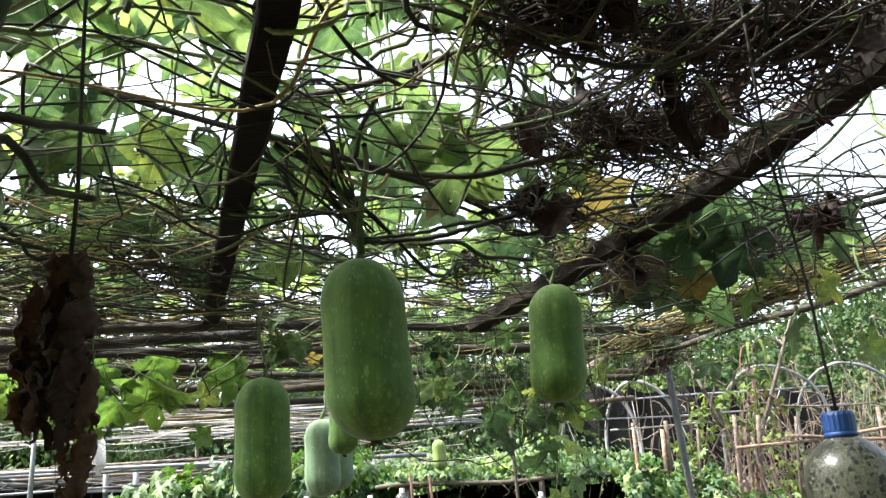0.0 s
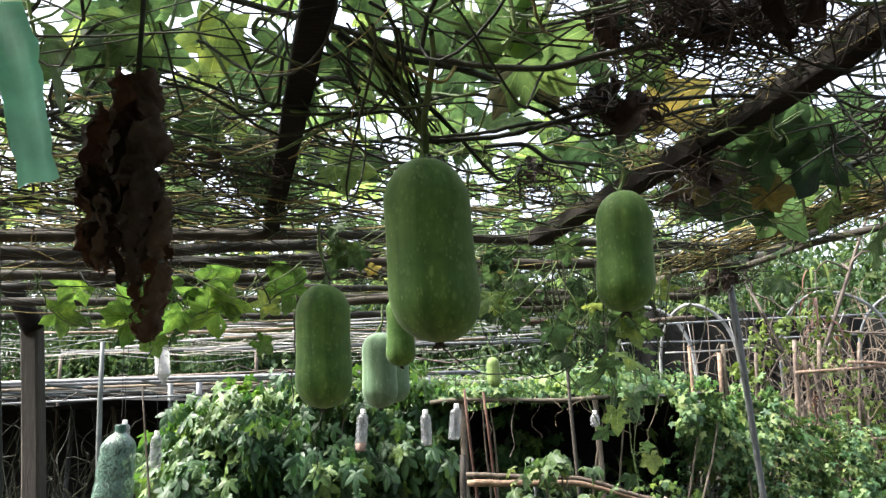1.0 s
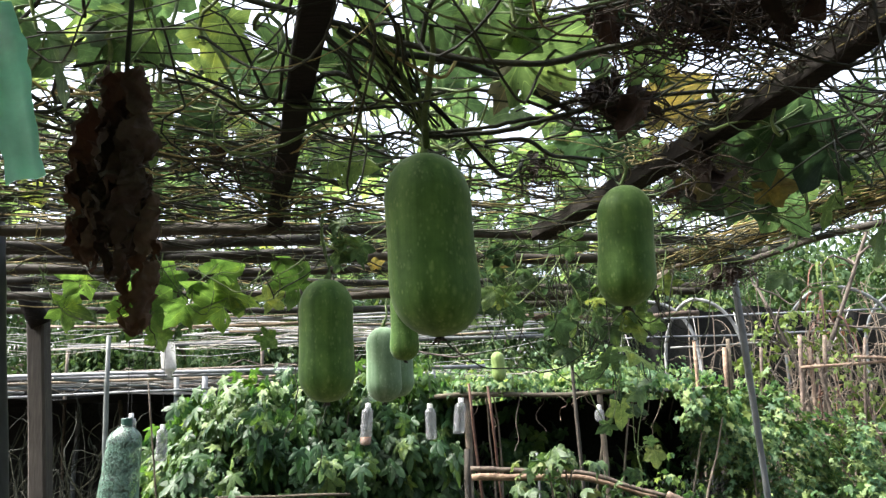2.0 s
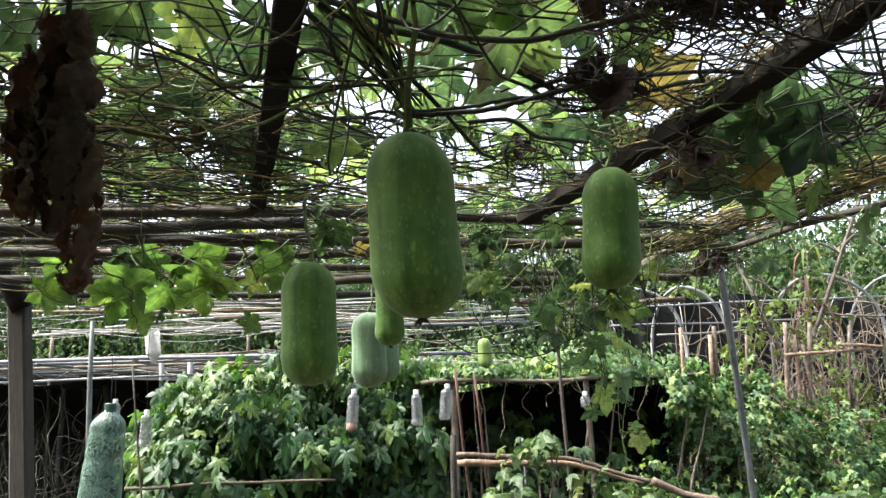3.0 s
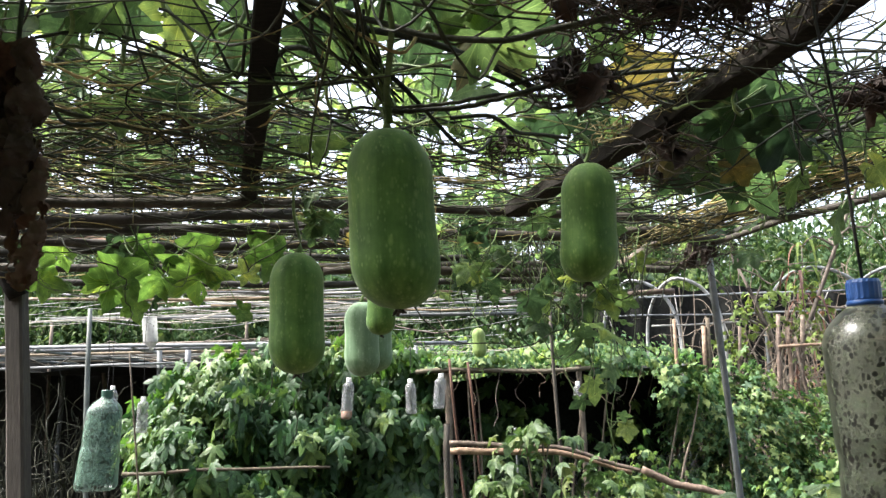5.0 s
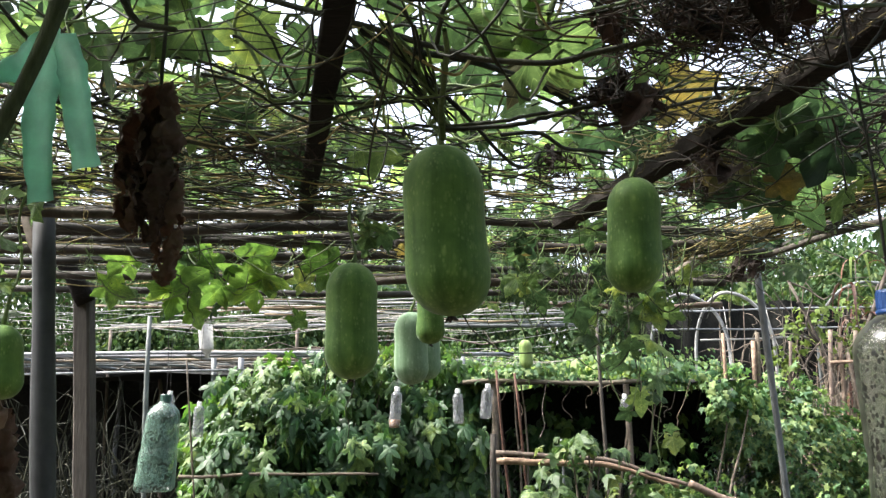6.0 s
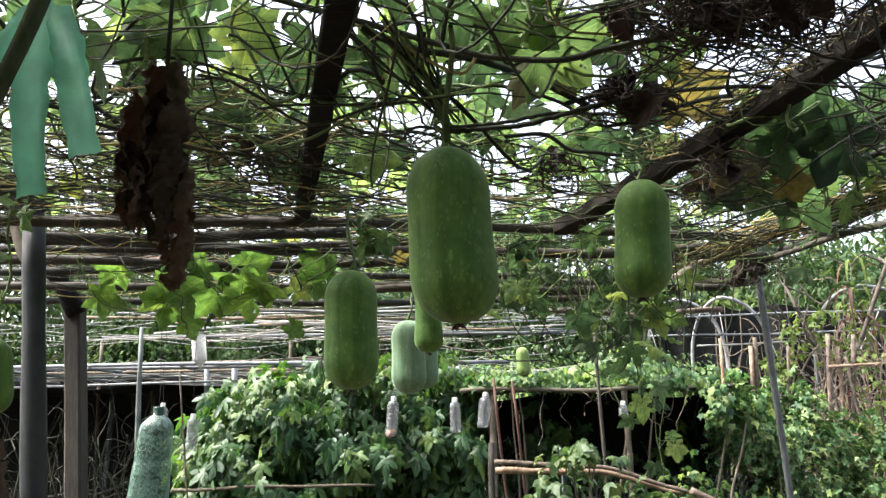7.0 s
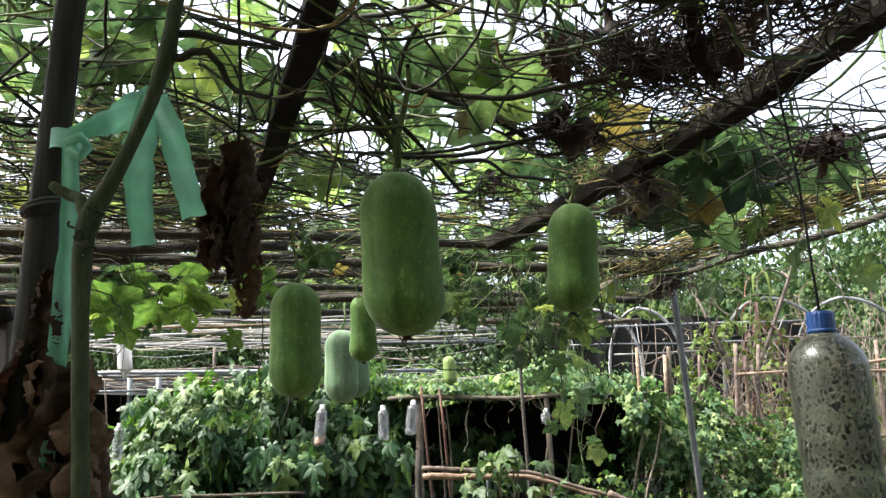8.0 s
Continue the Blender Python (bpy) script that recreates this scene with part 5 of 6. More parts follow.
def bottle(at, h, r, body_mat, cap_mat, cap_r, label, hang, seed, square=0.0, lean=(0, 0), ribs=0, neck=None, taper=0.0, liquid=0.0, liquid_mat=None):
    """A plastic bottle on a string; at is the top of its cap, h its height below that."""
    rng = np.random.default_rng(seed)
    ob = thing("hanging_bottle", label, "bottle", at, "bottles hung on strings")
    cap_h = cap_r * 1.28
    nr = neck or cap_r * 0.86
    zs = -cap_h
    prof = [(r * 0.4, -h + 0.008), (r * 0.86, -h), (r * 0.98, -h + 0.012), (r, -h + 0.03)]
    body_top = zs - r * 1.05
    n = 22
    for i in range(n):
        t = i / (n - 1)
        z = -h + 0.035 + (body_top + h - 0.035) * t
        k = 1 - (0.08 * (0.5 + 0.5 * math.cos(t * ribs * 2 * math.pi)) if ribs else 0)
        if not ribs and abs(t - 0.55) < 0.03:
            k = 0.965
        prof.append((r * k, z))
    for t in np.linspace(0.1, 1, 9):
        prof.append((nr + (r - nr) * math.cos(t * math.pi / 2) ** 0.85, body_top + (zs - 0.004 - body_top) * t ** 0.9))
    prof.append((nr, zs + 0.003))
    v, f = lathe(prof, 36)
    if square:
        a = np.arctan2(v[:, 1], v[:, 0])
        v[:, :2] *= (1 + square * np.abs(np.sin(2 * a)) ** 2)[:, None]
    v[:, :2] *= (1 + taper * np.clip((-v[:, 2] - r) / h, 0, 1))[:, None]
    v[:, 0] += -lean[0] * v[:, 2]
    v[:, 1] += -lean[1] * v[:, 2]
    body = part("body", (v, f), body_mat, ob)
    c = [(cap_r * 0.96, -cap_h), (cap_r, -cap_h + 0.002), (cap_r, -0.003), (cap_r * 0.9, 0.0), (0.002, 0.0005)]
    v, f = lathe(c, 40)
    v = v.reshape(len(c), 40, 3)
    v[1:3, ::2, :2] *= 0.965
    cap = part("cap", (v.reshape(-1, 3), f), cap_mat, ob, smooth=False)
    part("collar", lathe([(nr * 1.1, -cap_h - 0.005), (nr * 1.22, -cap_h - 0.004), (nr * 1.22, -cap_h - 0.001), (nr * 1.1, -cap_h)], 30), cap_mat, cap)
    if liquid:
        lv = lathe([(r * 0.4, -h + 0.01), (r * 0.82, -h + 0.004), (r * 0.9, -h + 0.015), (r * 0.9, -h + 0.015 + liquid)], 24)
        lv[0][:, 0] += -lean[0] * lv[0][:, 2]
        part("liquid", lv, liquid_mat, body)
    e = np.asarray(hang, float) - at
    part("string", tube(bend((0, 0, -0.001), e, 10, rng, 0.004), 0.0016 if r > 0.04 else 0.0012, 5), M_STRING, ob)
    return ob


bottle((0.379, 0.695, 1.59), 0.315, 0.0405, M_CLOUDY, M_BLUE, 0.0145, "large cloudy bottle speckled black with a blue cap", (0.36, 0.695, 2.04), 1, lean=(0.03, 0))
bottle((-1.60, 3.6, 1.533), 0.43, 0.068, M_GREENPL, M_DKGREEN, 0.024, "large pale green plastic bottle with dirty specks", (-1.6, 3.6, 2.02), 2, 0.1, (-0.08, 0), taper=0.3)
bottle((-0.654, 4.5, 1.575), 0.225, 0.033, M_CLEAR, M_WHITEPL, 0.014, "small clear water bottle with white cap", (-0.66, 4.5, 1.95), 3, ribs=7, lean=(-0.08, 0), liquid=0.03, liquid_mat=M_LIQ)
bottle((-0.31, 4.4, 1.56), 0.185, 0.03, M_CLEAR, M_WHITEPL, 0.014, "small ribbed clear bottle on a string", (-0.31, 4.4, 1.95), 4, ribs=8, lean=(0.02, 0))
bottle((-0.144, 4.4, 1.585), 0.185, 0.032, M_CLEAR, M_WHITEPL, 0.014, "small ribbed clear bottle on a string", (-0.14, 4.4, 1.95), 5, ribs=8, lean=(-0.1, 0))
bottle((-1.555, 3.9, 1.50), 0.17, 0.027, M_CLEAR, M_WHITEPL, 0.012, "small clear bottle beside the white pipes", (-1.55, 3.9, 1.95), 6, ribs=6, lean=(-0.03, 0))
bottle((-1.86, 4.25, 1.56), 0.14, 0.027, M_CLEAR, M_WHITEPL, 0.012, "small clear bottle beside the white pipes", (-1.86, 4.25, 1.95), 7, ribs=6)
bottle((0.596, 4.52, 1.525), 0.085, 0.026, M_CLEAR, M_WHITEPL, 0.012, "small cloudy plastic bottle beside the grey pole", (0.59, 4.55, 1.62), 9)



def cut_bottle(top, length, r, lean, seed):
    """A ribbed bottle hung neck down with its base cut off, so that it opens upwards."""
    rng = np.random.default_rng(seed)
    ob = thing("hanging_bottle", "milky white ribbed bottle cut open and hung neck down", "bottle", top, "bottles hung on strings")
    prof = [(r * 0.3, -length), (r * 0.32, -length * 0.9), (r * 0.8, -length * 0.76)]
    for k in range(16):
        t = k / 15
        prof.append((r * (0.97 + 0.05 * math.cos(k * 2.4)), -length * 0.74 * (1 - t)))
    v, f = lathe(prof, 30)
    f = f[:-1]
    v[:, 0] -= lean * v[:, 2]
    body = part("body", (v, f), M_MILKY, ob)
    rim = lathe([(r * 0.97, -0.006), (r * 1.06, -0.004), (r * 1.06, 0.0), (r * 0.97, 0.002)], 30)
    part("rim", (rim[0], rim[1][:-2]), M_MILKY, body)
    part("string", tube(bend((r * 0.9, 0, 0), (0.02, 0.03, 0.16), 8, rng, 0.004), 0.0013, 5), M_STRING, ob)


M_MILKY = plain_mat("milky_plastic", (0.42, 0.42, 0.4), 0.35, 0.25, 50.0, thru=0.35)
cut_bottle((-1.72, 4.35, 1.925), 0.185, 0.04, 0.1, 31)

# ---- pipe trellis, bush, shelter, hedge and fence behind ----
M_CORD = rough_mat("pale_cord", [(0.3, (0.14, 0.14, 0.14)), (0.7, (0.36, 0.36, 0.36))], 40.0, island=True)
M_SQUASH = leaf_mat("squash_leaf", [(0.0, (0.045, 0.085, 0.034)), (0.7, (0.08, 0.13, 0.048)), (1.0, (0.15, 0.18, 0.07))], (1.5, 1.6, 1.2), island=False, rough=0.5, thru=0.3, ribs=5)


def build_pipe_trellis():
    rng = np.random.default_rng(31)
    t = thing("pipe_trellis", "low bare trellis of white plastic pipes and thin bamboo", "trellis")
    for k in range(15):                                # lower level
        y = 5.2 + 4.4 * (k / 14) ** 1.2 + rng.normal(0, 0.06)
        m, r = (M_PVC, 0.013) if k % 4 != 2 else (M_BAMBOO, 0.011)
        pole("cross_pipe", (-5.6 - 0.2 * k, y, 1.83 + rng.normal(0, 0.012)), (rng.uniform(-1.0, 0.0), y + rng.normal(0, 0.12), 1.79 + rng.normal(0, 0.012)), r, m, t, rng, 0.012, 7, 9)
    pole("cross_pipe", (-2.6, 5.0, 1.99), (0.4, 5.0, 1.95), 0.012, M_PIPE, t, rng, 0.008, 7, 9)
    for k in range(16):                                # thin rods and canes above
        y = 3.5 + k * 0.1
        x = rng.uniform(-2.4, -0.9)
        pole("thin_rod", (x, y, 1.97 + rng.normal(0, 0.012)), (x + rng.uniform(1.0, 2.2), y + rng.normal(0.1, 0.1), 1.965 + rng.normal(0, 0.012)), rng.uniform(0.003, 0.007), M_PVC if k % 3 else M_BAMBOO, t, rng, 0.02, 6, 9)
    for x, y, h, r in ((-1.93, 4.1, 1.95, 0.013), (-2.02, 5.3, 1.82, 0.018), (-1.83, 5.3, 1.82, 0.018), (-3.9, 5.4, 1.82, 0.02), (-3.3, 7.4, 1.8, 0.02), (-1.0, 7.8, 1.8, 0.02), (-5.4, 7.6, 1.8, 0.02), (-0.36, 5.6, 1.8, 0.016)):
        pole("upright", (x + rng.normal(0.03, 0.02), y, 0.0), (x, y, h), r, M_PVC, t, rng, 0.006, 8, 8)
    for k in range(7):
        x = -4.6 + k * 0.62
        pole("rail", (x, 5.1, 1.80), (x - 0.1, 9.6, 1.80), 0.011, M_PVC, t, rng, 0.01, 7, 9)
    thin = []
    for k in range(90):                                # dry stalks left lying on the pipes
        p = np.array([rng.uniform(-4.5, -0.3), rng.uniform(5.0, 8.5), 1.82])
        a = rng.normal(0, 0.5)
        d = np.array([math.cos(a), math.sin(a), rng.normal(0, 0.05)]) * rng.uniform(0.15, 0.6)
        thin.append(tube(bend(p - d, p + d, 8, rng, 0.05), rng.uniform(0.002, 0.005), 4, False))
    cords = []
    for k in range(66):                               # cords and thin wires strung over it
        y = rng.uniform(3.5, 5.2) if k < 36 else rng.uniform(5.2, 8.0)
        z = 1.96 if k < 36 else 1.815
        x = rng.uniform(-3.0, 0.3)
        d = np.array([rng.uniform(0.2, 1.0), rng.normal(0, 0.15), rng.normal(0, 0.02)])
        p = np.array([x, y, z + rng.normal(0, 0.02)])
        cords.append(tube(bend(p - d, p + d, 10, rng, 0.03, rng.uniform(0, 0.04)), rng.uniform(0.001, 0.0022), 4, False))
    part("cord", join(cords), M_CORD, t, "thin pale cords strung over the pipes", kind="stuff")
    part("dry_stalk", join(thin[::2]), M_TWIG, t, "dry stalks lying across the pipes", kind="stuff")


build_pipe_trellis()


def leafy_mass(name, label, category, blobs, shapes, part_mat, mass_mat, size, n, own, seed, stems, clump=0.16, droop=0.9, young=0.0):
    """A shrub of lumpy leaf masses; the leaves that face the path are parts of their own."""
    rng = np.random.default_rng(seed)
    base = blobs[0][0]
    ob = thing(name, label, category, (base[0], base[1], 0.0))
    o = np.array([base[0], base[1], 0.0])
    st = []
    for k in range(stems):
        c, hf = blobs[k % len(blobs)]
        e = np.asarray(c) + rng.normal(0, 0.4, 3) * hf - o
        s = np.array([e[0] * 0.6, e[1] * 0.6, -0.03])
        st.append(tube(bend(s, e, 8, rng, 0.06), np.linspace(0.014, 0.004, 8), 5, False))
    part("stem", join(st), M_BARK, ob, kind="stuff")
    rows = []
    vol = [np.prod(hf) ** 0.67 for _, hf in blobs]
    for (c, hf), w in zip(blobs, vol):
        k = int(n * w / sum(vol))
        cs = rng.normal(0, 1, (max(6, k // 26), 3))
        cs /= np.linalg.norm(cs, axis=1, keepdims=True)
        cs *= rng.uniform(0.55, 1.05, (len(cs), 1))
        for i in range(k):
            q = cs[i % len(cs)] + rng.normal(0, clump, 3)
            out = q[:2] / (np.linalg.norm(q[:2]) + 1e-6)
            yaw = math.atan2(-out[0], out[1]) + rng.normal(0, 0.55)
            m = turn_of(yaw, -rng.normal(droop, 0.3), rng.normal(0, 0.3))
            p = np.asarray(c) + q * hf - o
            rows.append((p, m, size * rng.uniform(0.55, 1.25) * (1 - young * min(1.0, max(0.0, p[2] - 0.7)))))
    rows = [r for r in rows if r[0][2] > 0.03]
    order = sorted(range(len(rows)), key=lambda i: rows[i][0][1] - 0.25 * rows[i][0][2])
    if own:
        meshes = [mesh_of("leaf", *s, part_mat, uv=s[0][:, :2]) for s in shapes]
        for i in order[:own]:
            p, m, s = rows[i]
            lf = new("leaf", meshes[i % len(meshes)])
            lf.parent = ob
            lf.matrix_local = Matrix.LocRotScale(Vector(p), Matrix(m.tolist()).to_quaternion(), (s, s, s))
    rest = [rows[i] for i in order[own:]]
    part("leaf_mass", scatter(shapes, rest), mass_mat, ob, kind="stuff", uv=flat_uv(shapes, len(rest)))
    return ob


leafy_mass("bush", "dense dark green bush with deeply lobed leaves", "bush",
           [((-0.95, 4.85, 1.36), (0.62, 0.44, 0.4)), ((-0.75, 5.08, 0.85), (0.62, 0.28, 0.55)), ((-0.42, 4.98, 1.02), (0.38, 0.3, 0.6)), ((-1.62, 4.85, 1.0), (0.38, 0.42, 0.62)), ((-0.62, 5.0, 1.45), (0.46, 0.4, 0.4)), ((-1.2, 5.05, 1.38), (0.42, 0.4, 0.36)), ((-1.3, 4.5, 0.9), (0.46, 0.36, 0.58))],
           BUSH_LEAVES, M_BUSH, M_BUSH_I, 0.145, 7400, 295, 41, 16, 0.12, 1.1, 0.45)
leafy_mass("bush_climber", "light yellow-green young shoots on top of the bush", "climber",
           [((-1.25, 4.75, 1.5), (0.5, 0.3, 0.22)), ((-0.75, 4.8, 1.72), (0.4, 0.25, 0.14)), ((-1.6, 4.6, 1.3), (0.3, 0.25, 0.3)), ((-0.3, 5.0, 1.6), (0.25, 0.2, 0.15))],
           BUSH_LEAVES, M_YOUNG, M_YOUNG, 0.078, 950, 0, 141, 14, 0.2, 0.8)
leafy_mass("hedge", "sunlit climber hedge of small green leaves", "hedge",
           [((1.45, 5.0, 0.95), (0.42, 0.22, 0.68)), ((1.75, 5.05, 0.95), (0.5, 0.22, 0.66)), ((2.2, 5.08, 0.82), (0.42, 0.22, 0.56)), ((2.8, 5.15, 0.62), (0.5, 0.25, 0.5)), ((1.6, 5.0, 0.5), (0.6, 0.25, 0.5)), ((2.3, 5.1, 0.4), (0.7, 0.25, 0.45)), ((3.3, 5.4, 0.7), (0.5, 0.3, 0.5))],
           MELON_LEAVES, M_HEDGE, M_HEDGE, 0.06, 19000, 0, 42, 14, 0.085, 0.75)
leafy_mass("squash_plant", "pale green squash plant climbing a stick frame", "plant",
           [((0.33, 3.9, 1.25), (0.15, 0.12, 0.06)), ((0.16, 3.9, 1.08), (0.16, 0.14, 0.2)), ((0.36, 3.88, 0.98), (0.2, 0.14, 0.14)), ((0.64, 3.82, 0.96), (0.3, 0.16, 0.17))],
           SQUASH_LEAVES, M_SQUASH, M_SQUASH, 0.098, 300, 220, 43, 11, 0.34, 0.6)
leafy_mass("gourd_plant", "low gourd plant with broad veined olive-green leaves", "plant",
           [((1.1, 2.95, 0.98), (0.25, 0.16, 0.14)), ((1.38, 3.0, 1.0), (0.2, 0.16, 0.14)), ((0.78, 3.1, 0.95), (0.24, 0.16, 0.13))],
           GOURD_LEAVES, M_SQUASH, M_SQUASH, 0.16, 110, 80, 143, 9, 0.34, 0.3)
leafy_mass("ground_bush", "low green weeds beside the dark shelter", "plants",
           [((0.9, 4.25, 0.8), (0.45, 0.25, 0.35)), ((1.6, 3.9, 0.6), (0.6, 0.3, 0.45)), ((2.2, 4.3, 0.6), (0.6, 0.3, 0.45)), ((-0.1, 4.3, 0.5), (0.4, 0.3, 0.4))],
           SMALL_LEAVES, M_HEDGE, M_HEDGE, 0.045, 4500, 0, 44, 10, 0.16)
leafy_mass("back_shrub", "light green leafy shrub over the shelter roof", "shrub",
           [((0.1, 6.0, 1.6), (0.6, 0.4, 0.22)), ((0.9, 6.1, 1.6), (0.6, 0.4, 0.25)), ((-0.6, 6.3, 1.55), (0.5, 0.4, 0.25)), ((1.35, 5.6, 1.66), (0.16, 0.1, 0.09)), ((0.3, 6.2, 1.2), (1.2, 0.3, 0.4))],
           SMALL_LEAVES, M_HEDGE, M_HEDGE, 0.042, 11000, 0, 45, 12, 0.2)
leafy_mass("far_shrub", "mixed shrubs at the foot of the trees", "shrub",
           [((3.2, 7.6, 1.6), (0.9, 0.4, 0.9)), ((4.6, 8.0, 1.9), (0.9, 0.5, 1.1)), ((2.2, 8.8, 1.4), (0.9, 0.4, 0.8)), ((-4.2, 8.9, 1.2), (1.5, 0.5, 0.9)), ((-2.0, 9.0, 1.2), (1.5, 0.5, 0.8)), ((0.4, 9.0, 1.3), (1.5, 0.5, 0.8)), ((-7.0, 8.6, 1.2), (1.6, 0.5, 1.0))],
           SMALL_LEAVES, M_TREE, M_TREE, 0.06, 20000, 0, 46, 20, 0.2)


def build_shelter():
    """A low shelter with black sheets put in for its dark inside, and a log for its eave."""
    rng = np.random.default_rng(51)
    t = thing("dark_shelter", "low shelter closed with black sheets for its dark inside, behind a log rail", "shelter")

    def sheet(a, b, z0, z1, nx=40, nz=24, amp=0.03):
        v = []
        for j in range(nz):
            for i in range(nx):
                s, q = i / (nx - 1), j / (nz - 1)
                x, y = a[0] + (b[0] - a[0]) * s, a[1] + (b[1] - a[1]) * s
                v.append((x, y + amp * noise.noise(Vector((x * 6, q * 3, 2))) + 0.02 * math.sin(x * 23), z0 + (z1 - z0) * q - 0.05 * q * math.sin(s * 9)))
        f = [[j * nx + i, j * nx + i + 1, (j + 1) * nx + i + 1, (j + 1) * nx + i] for j in range(nz - 1) for i in range(nx - 1)]
        return v, f
    part("back_net", sheet((-0.4, 5.6), (1.3, 5.6), 0.0, 1.6), M_DARKSHEET, t)
    part("side_net", sheet((-0.25, 4.9), (-0.4, 5.6), 0.0, 1.6, 12), M_DARKSHEET, t)
    part("side_net", sheet((1.15, 4.9), (1.3, 5.6), 0.0, 1.6, 12), M_DARKSHEET, t)
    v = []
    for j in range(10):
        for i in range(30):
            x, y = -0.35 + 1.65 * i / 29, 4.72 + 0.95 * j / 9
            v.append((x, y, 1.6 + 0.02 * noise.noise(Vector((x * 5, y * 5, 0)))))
    part("roof_net", (v, [[j * 30 + i, j * 30 + i + 1, (j + 1) * 30 + i + 1, (j + 1) * 30 + i] for j in range(9) for i in range(29)]), M_DARKSHEET, t)
    pole("eave_log", (-0.3, 4.68, 1.60), (0.7, 4.68, 1.60), 0.013, M_BAMBOO, t, rng, 0.02)
    for x, r, m in ((-0.12, 0.02, M_BARK), (0.63, 0.017, M_BARK)):
        pole("upright", (x + 0.02, 4.72, 0.0), (x, 4.72, 1.62), r, m, t, rng, 0.01)
    pole("upright", (0.53, 4.6, 0.0), (0.47, 4.6, 1.95), 0.01, M_POST, t, rng, 0.01, label="thin grey pole")
    roots = []
    for i in range(13):
        x = rng.uniform(-0.1, 1.0)
        a = np.array([x, 4.66, 1.6])
        roots.append(tube(bend(a, a + (rng.normal(0, 0.06), rng.normal(0, 0.02), -rng.uniform(0.05, 0.35)), 10, rng, 0.03), rng.uniform(0.001, 0.003), 4, False))
    part("dangling_root", join(roots), M_TWIG, t, "pale dry tendrils dangling from the log", kind="stuff")


build_shelter()
leafy_mass("log_climber", "small yellow-green climber creeping over the log", "climber",
           [((0.1, 4.72, 1.64), (0.4, 0.08, 0.05)), ((0.7, 4.75, 1.66), (0.4, 0.1, 0.09)), ((1.2, 4.7, 1.5), (0.16, 0.12, 0.14))],
           SMALL_LEAVES, M_HEDGE, M_HEDGE, 0.055, 700, 0, 47, 6, 0.25)


def build_wire_fence():
    """Thin wire netting below the low rails."""
    rows = []
    for k in range(46):
        x = -0.15 + k * 0.028
        for sgn in (1, -1):
            z = np.linspace(0.62, 1.16, 26)
            rows.append(tube(np.stack([x + sgn * 0.009 * np.sign(np.sin(z * 110)) * np.abs(np.sin(z * 110)) ** 0.5, np.full(26, 4.14), z], 1), 0.0006, 3, False))
    ob = part("wire_fence", join(rows), M_PIPE, None, "thin grey wire netting below the rails", kind="stuff")
    tagged(ob, category="wire fence")


build_wire_fence()
leafy_mass("shade_plant", "dim leafy plants inside the dark shelter", "plants",
           [((0.3, 5.3, 0.9), (0.5, 0.12, 0.5)), ((0.8, 5.3, 0.8), (0.4, 0.12, 0.5))],
           BUSH_LEAVES, M_BUSH_I, M_BUSH_I, 0.12, 320, 0, 48, 6, 0.2)


def single_stick(name, a, b, r, mat, label, category, seed, group="sticks standing in the beds"):
    rng = np.random.default_rng(seed)
    p = bend((0, 0, 0), np.subtract(b, a), 10, rng, 0.015)
    ob = part(name, tube(p, np.linspace(r, r * 0.75, 10), 7), mat, None, label)
    ob.location = a
    return tagged(ob, category=category, group=group)


M_RUST = rough_mat("rusty_rod", [(0.3, (0.045, 0.022, 0.016)), (0.7, (0.11, 0.058, 0.04))], 60.0)
single_stick("garden_stake", (0.19, 4.4, 0.0), (0.0, 4.4, 1.64), 0.0095, M_RUST, "thin rust-brown stake leaning beside the bush", "stake", 1)
single_stick("garden_stake", (0.06, 4.45, 0.0), (-0.1, 4.45, 1.66), 0.0095, M_RUST, "thin rust-brown stake leaning beside the bush", "stake", 2)
single_stick("garden_stake", (-0.15, 4.4, 0.0), (-0.12, 4.4, 1.32), 0.022, M_POST, "short weathered stake at the bush's edge", "stake", 3)
single_stick("garden_stake", (0.24, 4.2, 0.0), (0.23, 4.2, 1.3), 0.008, M_PVC, "thin pale stake in the squash bed", "stake", 4)


def log_rail(path, r, seed):
    rng = np.random.default_rng(seed)
    p = np.array(path) - path[0]
    k = np.linspace(0, len(p) - 1, 22)
    q = np.stack([np.interp(k, range(len(p)), p[:, c]) for c in range(3)], 1)
    q[1:-1] = (q[:-2] + 2 * q[1:-1] + q[2:]) / 4
    q += np.cumsum(rng.normal(0, 0.0018, q.shape), 0)
    ob = part("log_rail", tube(q, r * np.linspace(1.1, 0.85, 22) * (1 + rng.normal(0, 0.05, 22)), 9), M_STICK, None, "crooked peeled branch laid as a low rail")
    ob.location = path[0]
    tagged(ob, category="rail", group="low rails")


log_rail([(-0.1, 4.1, 1.24), (0.15, 4.1, 1.225), (0.455, 4.1, 1.218), (0.698, 4.08, 1.14), (0.84, 4.05, 1.1)], 0.0115, 5)
log_rail([(-0.1, 4.14, 1.2), (0.15, 4.14, 1.19), (0.453, 4.14, 1.182), (0.642, 4.12, 1.118), (0.78, 4.1, 1.07)], 0.016, 6)
log_rail([(0.82, 4.02, 1.105), (0.964, 4.02, 1.03), (1.181, 4.0, 0.985), (1.3, 3.95, 0.91)], 0.0165, 8)
single_stick("garden_stake", (-1.56, 4.11, 0.0), (-1.72, 4.11, 1.72), 0.006, M_STICK, "thin cane leaning against the bush", "stake", 9)
single_stick("thin_rail", (-1.75, 4.15, 1.12), (-0.7, 4.15, 1.13), 0.009, M_STICK, "thin bamboo rail tied across the bush", "rail", 7, "low rails")


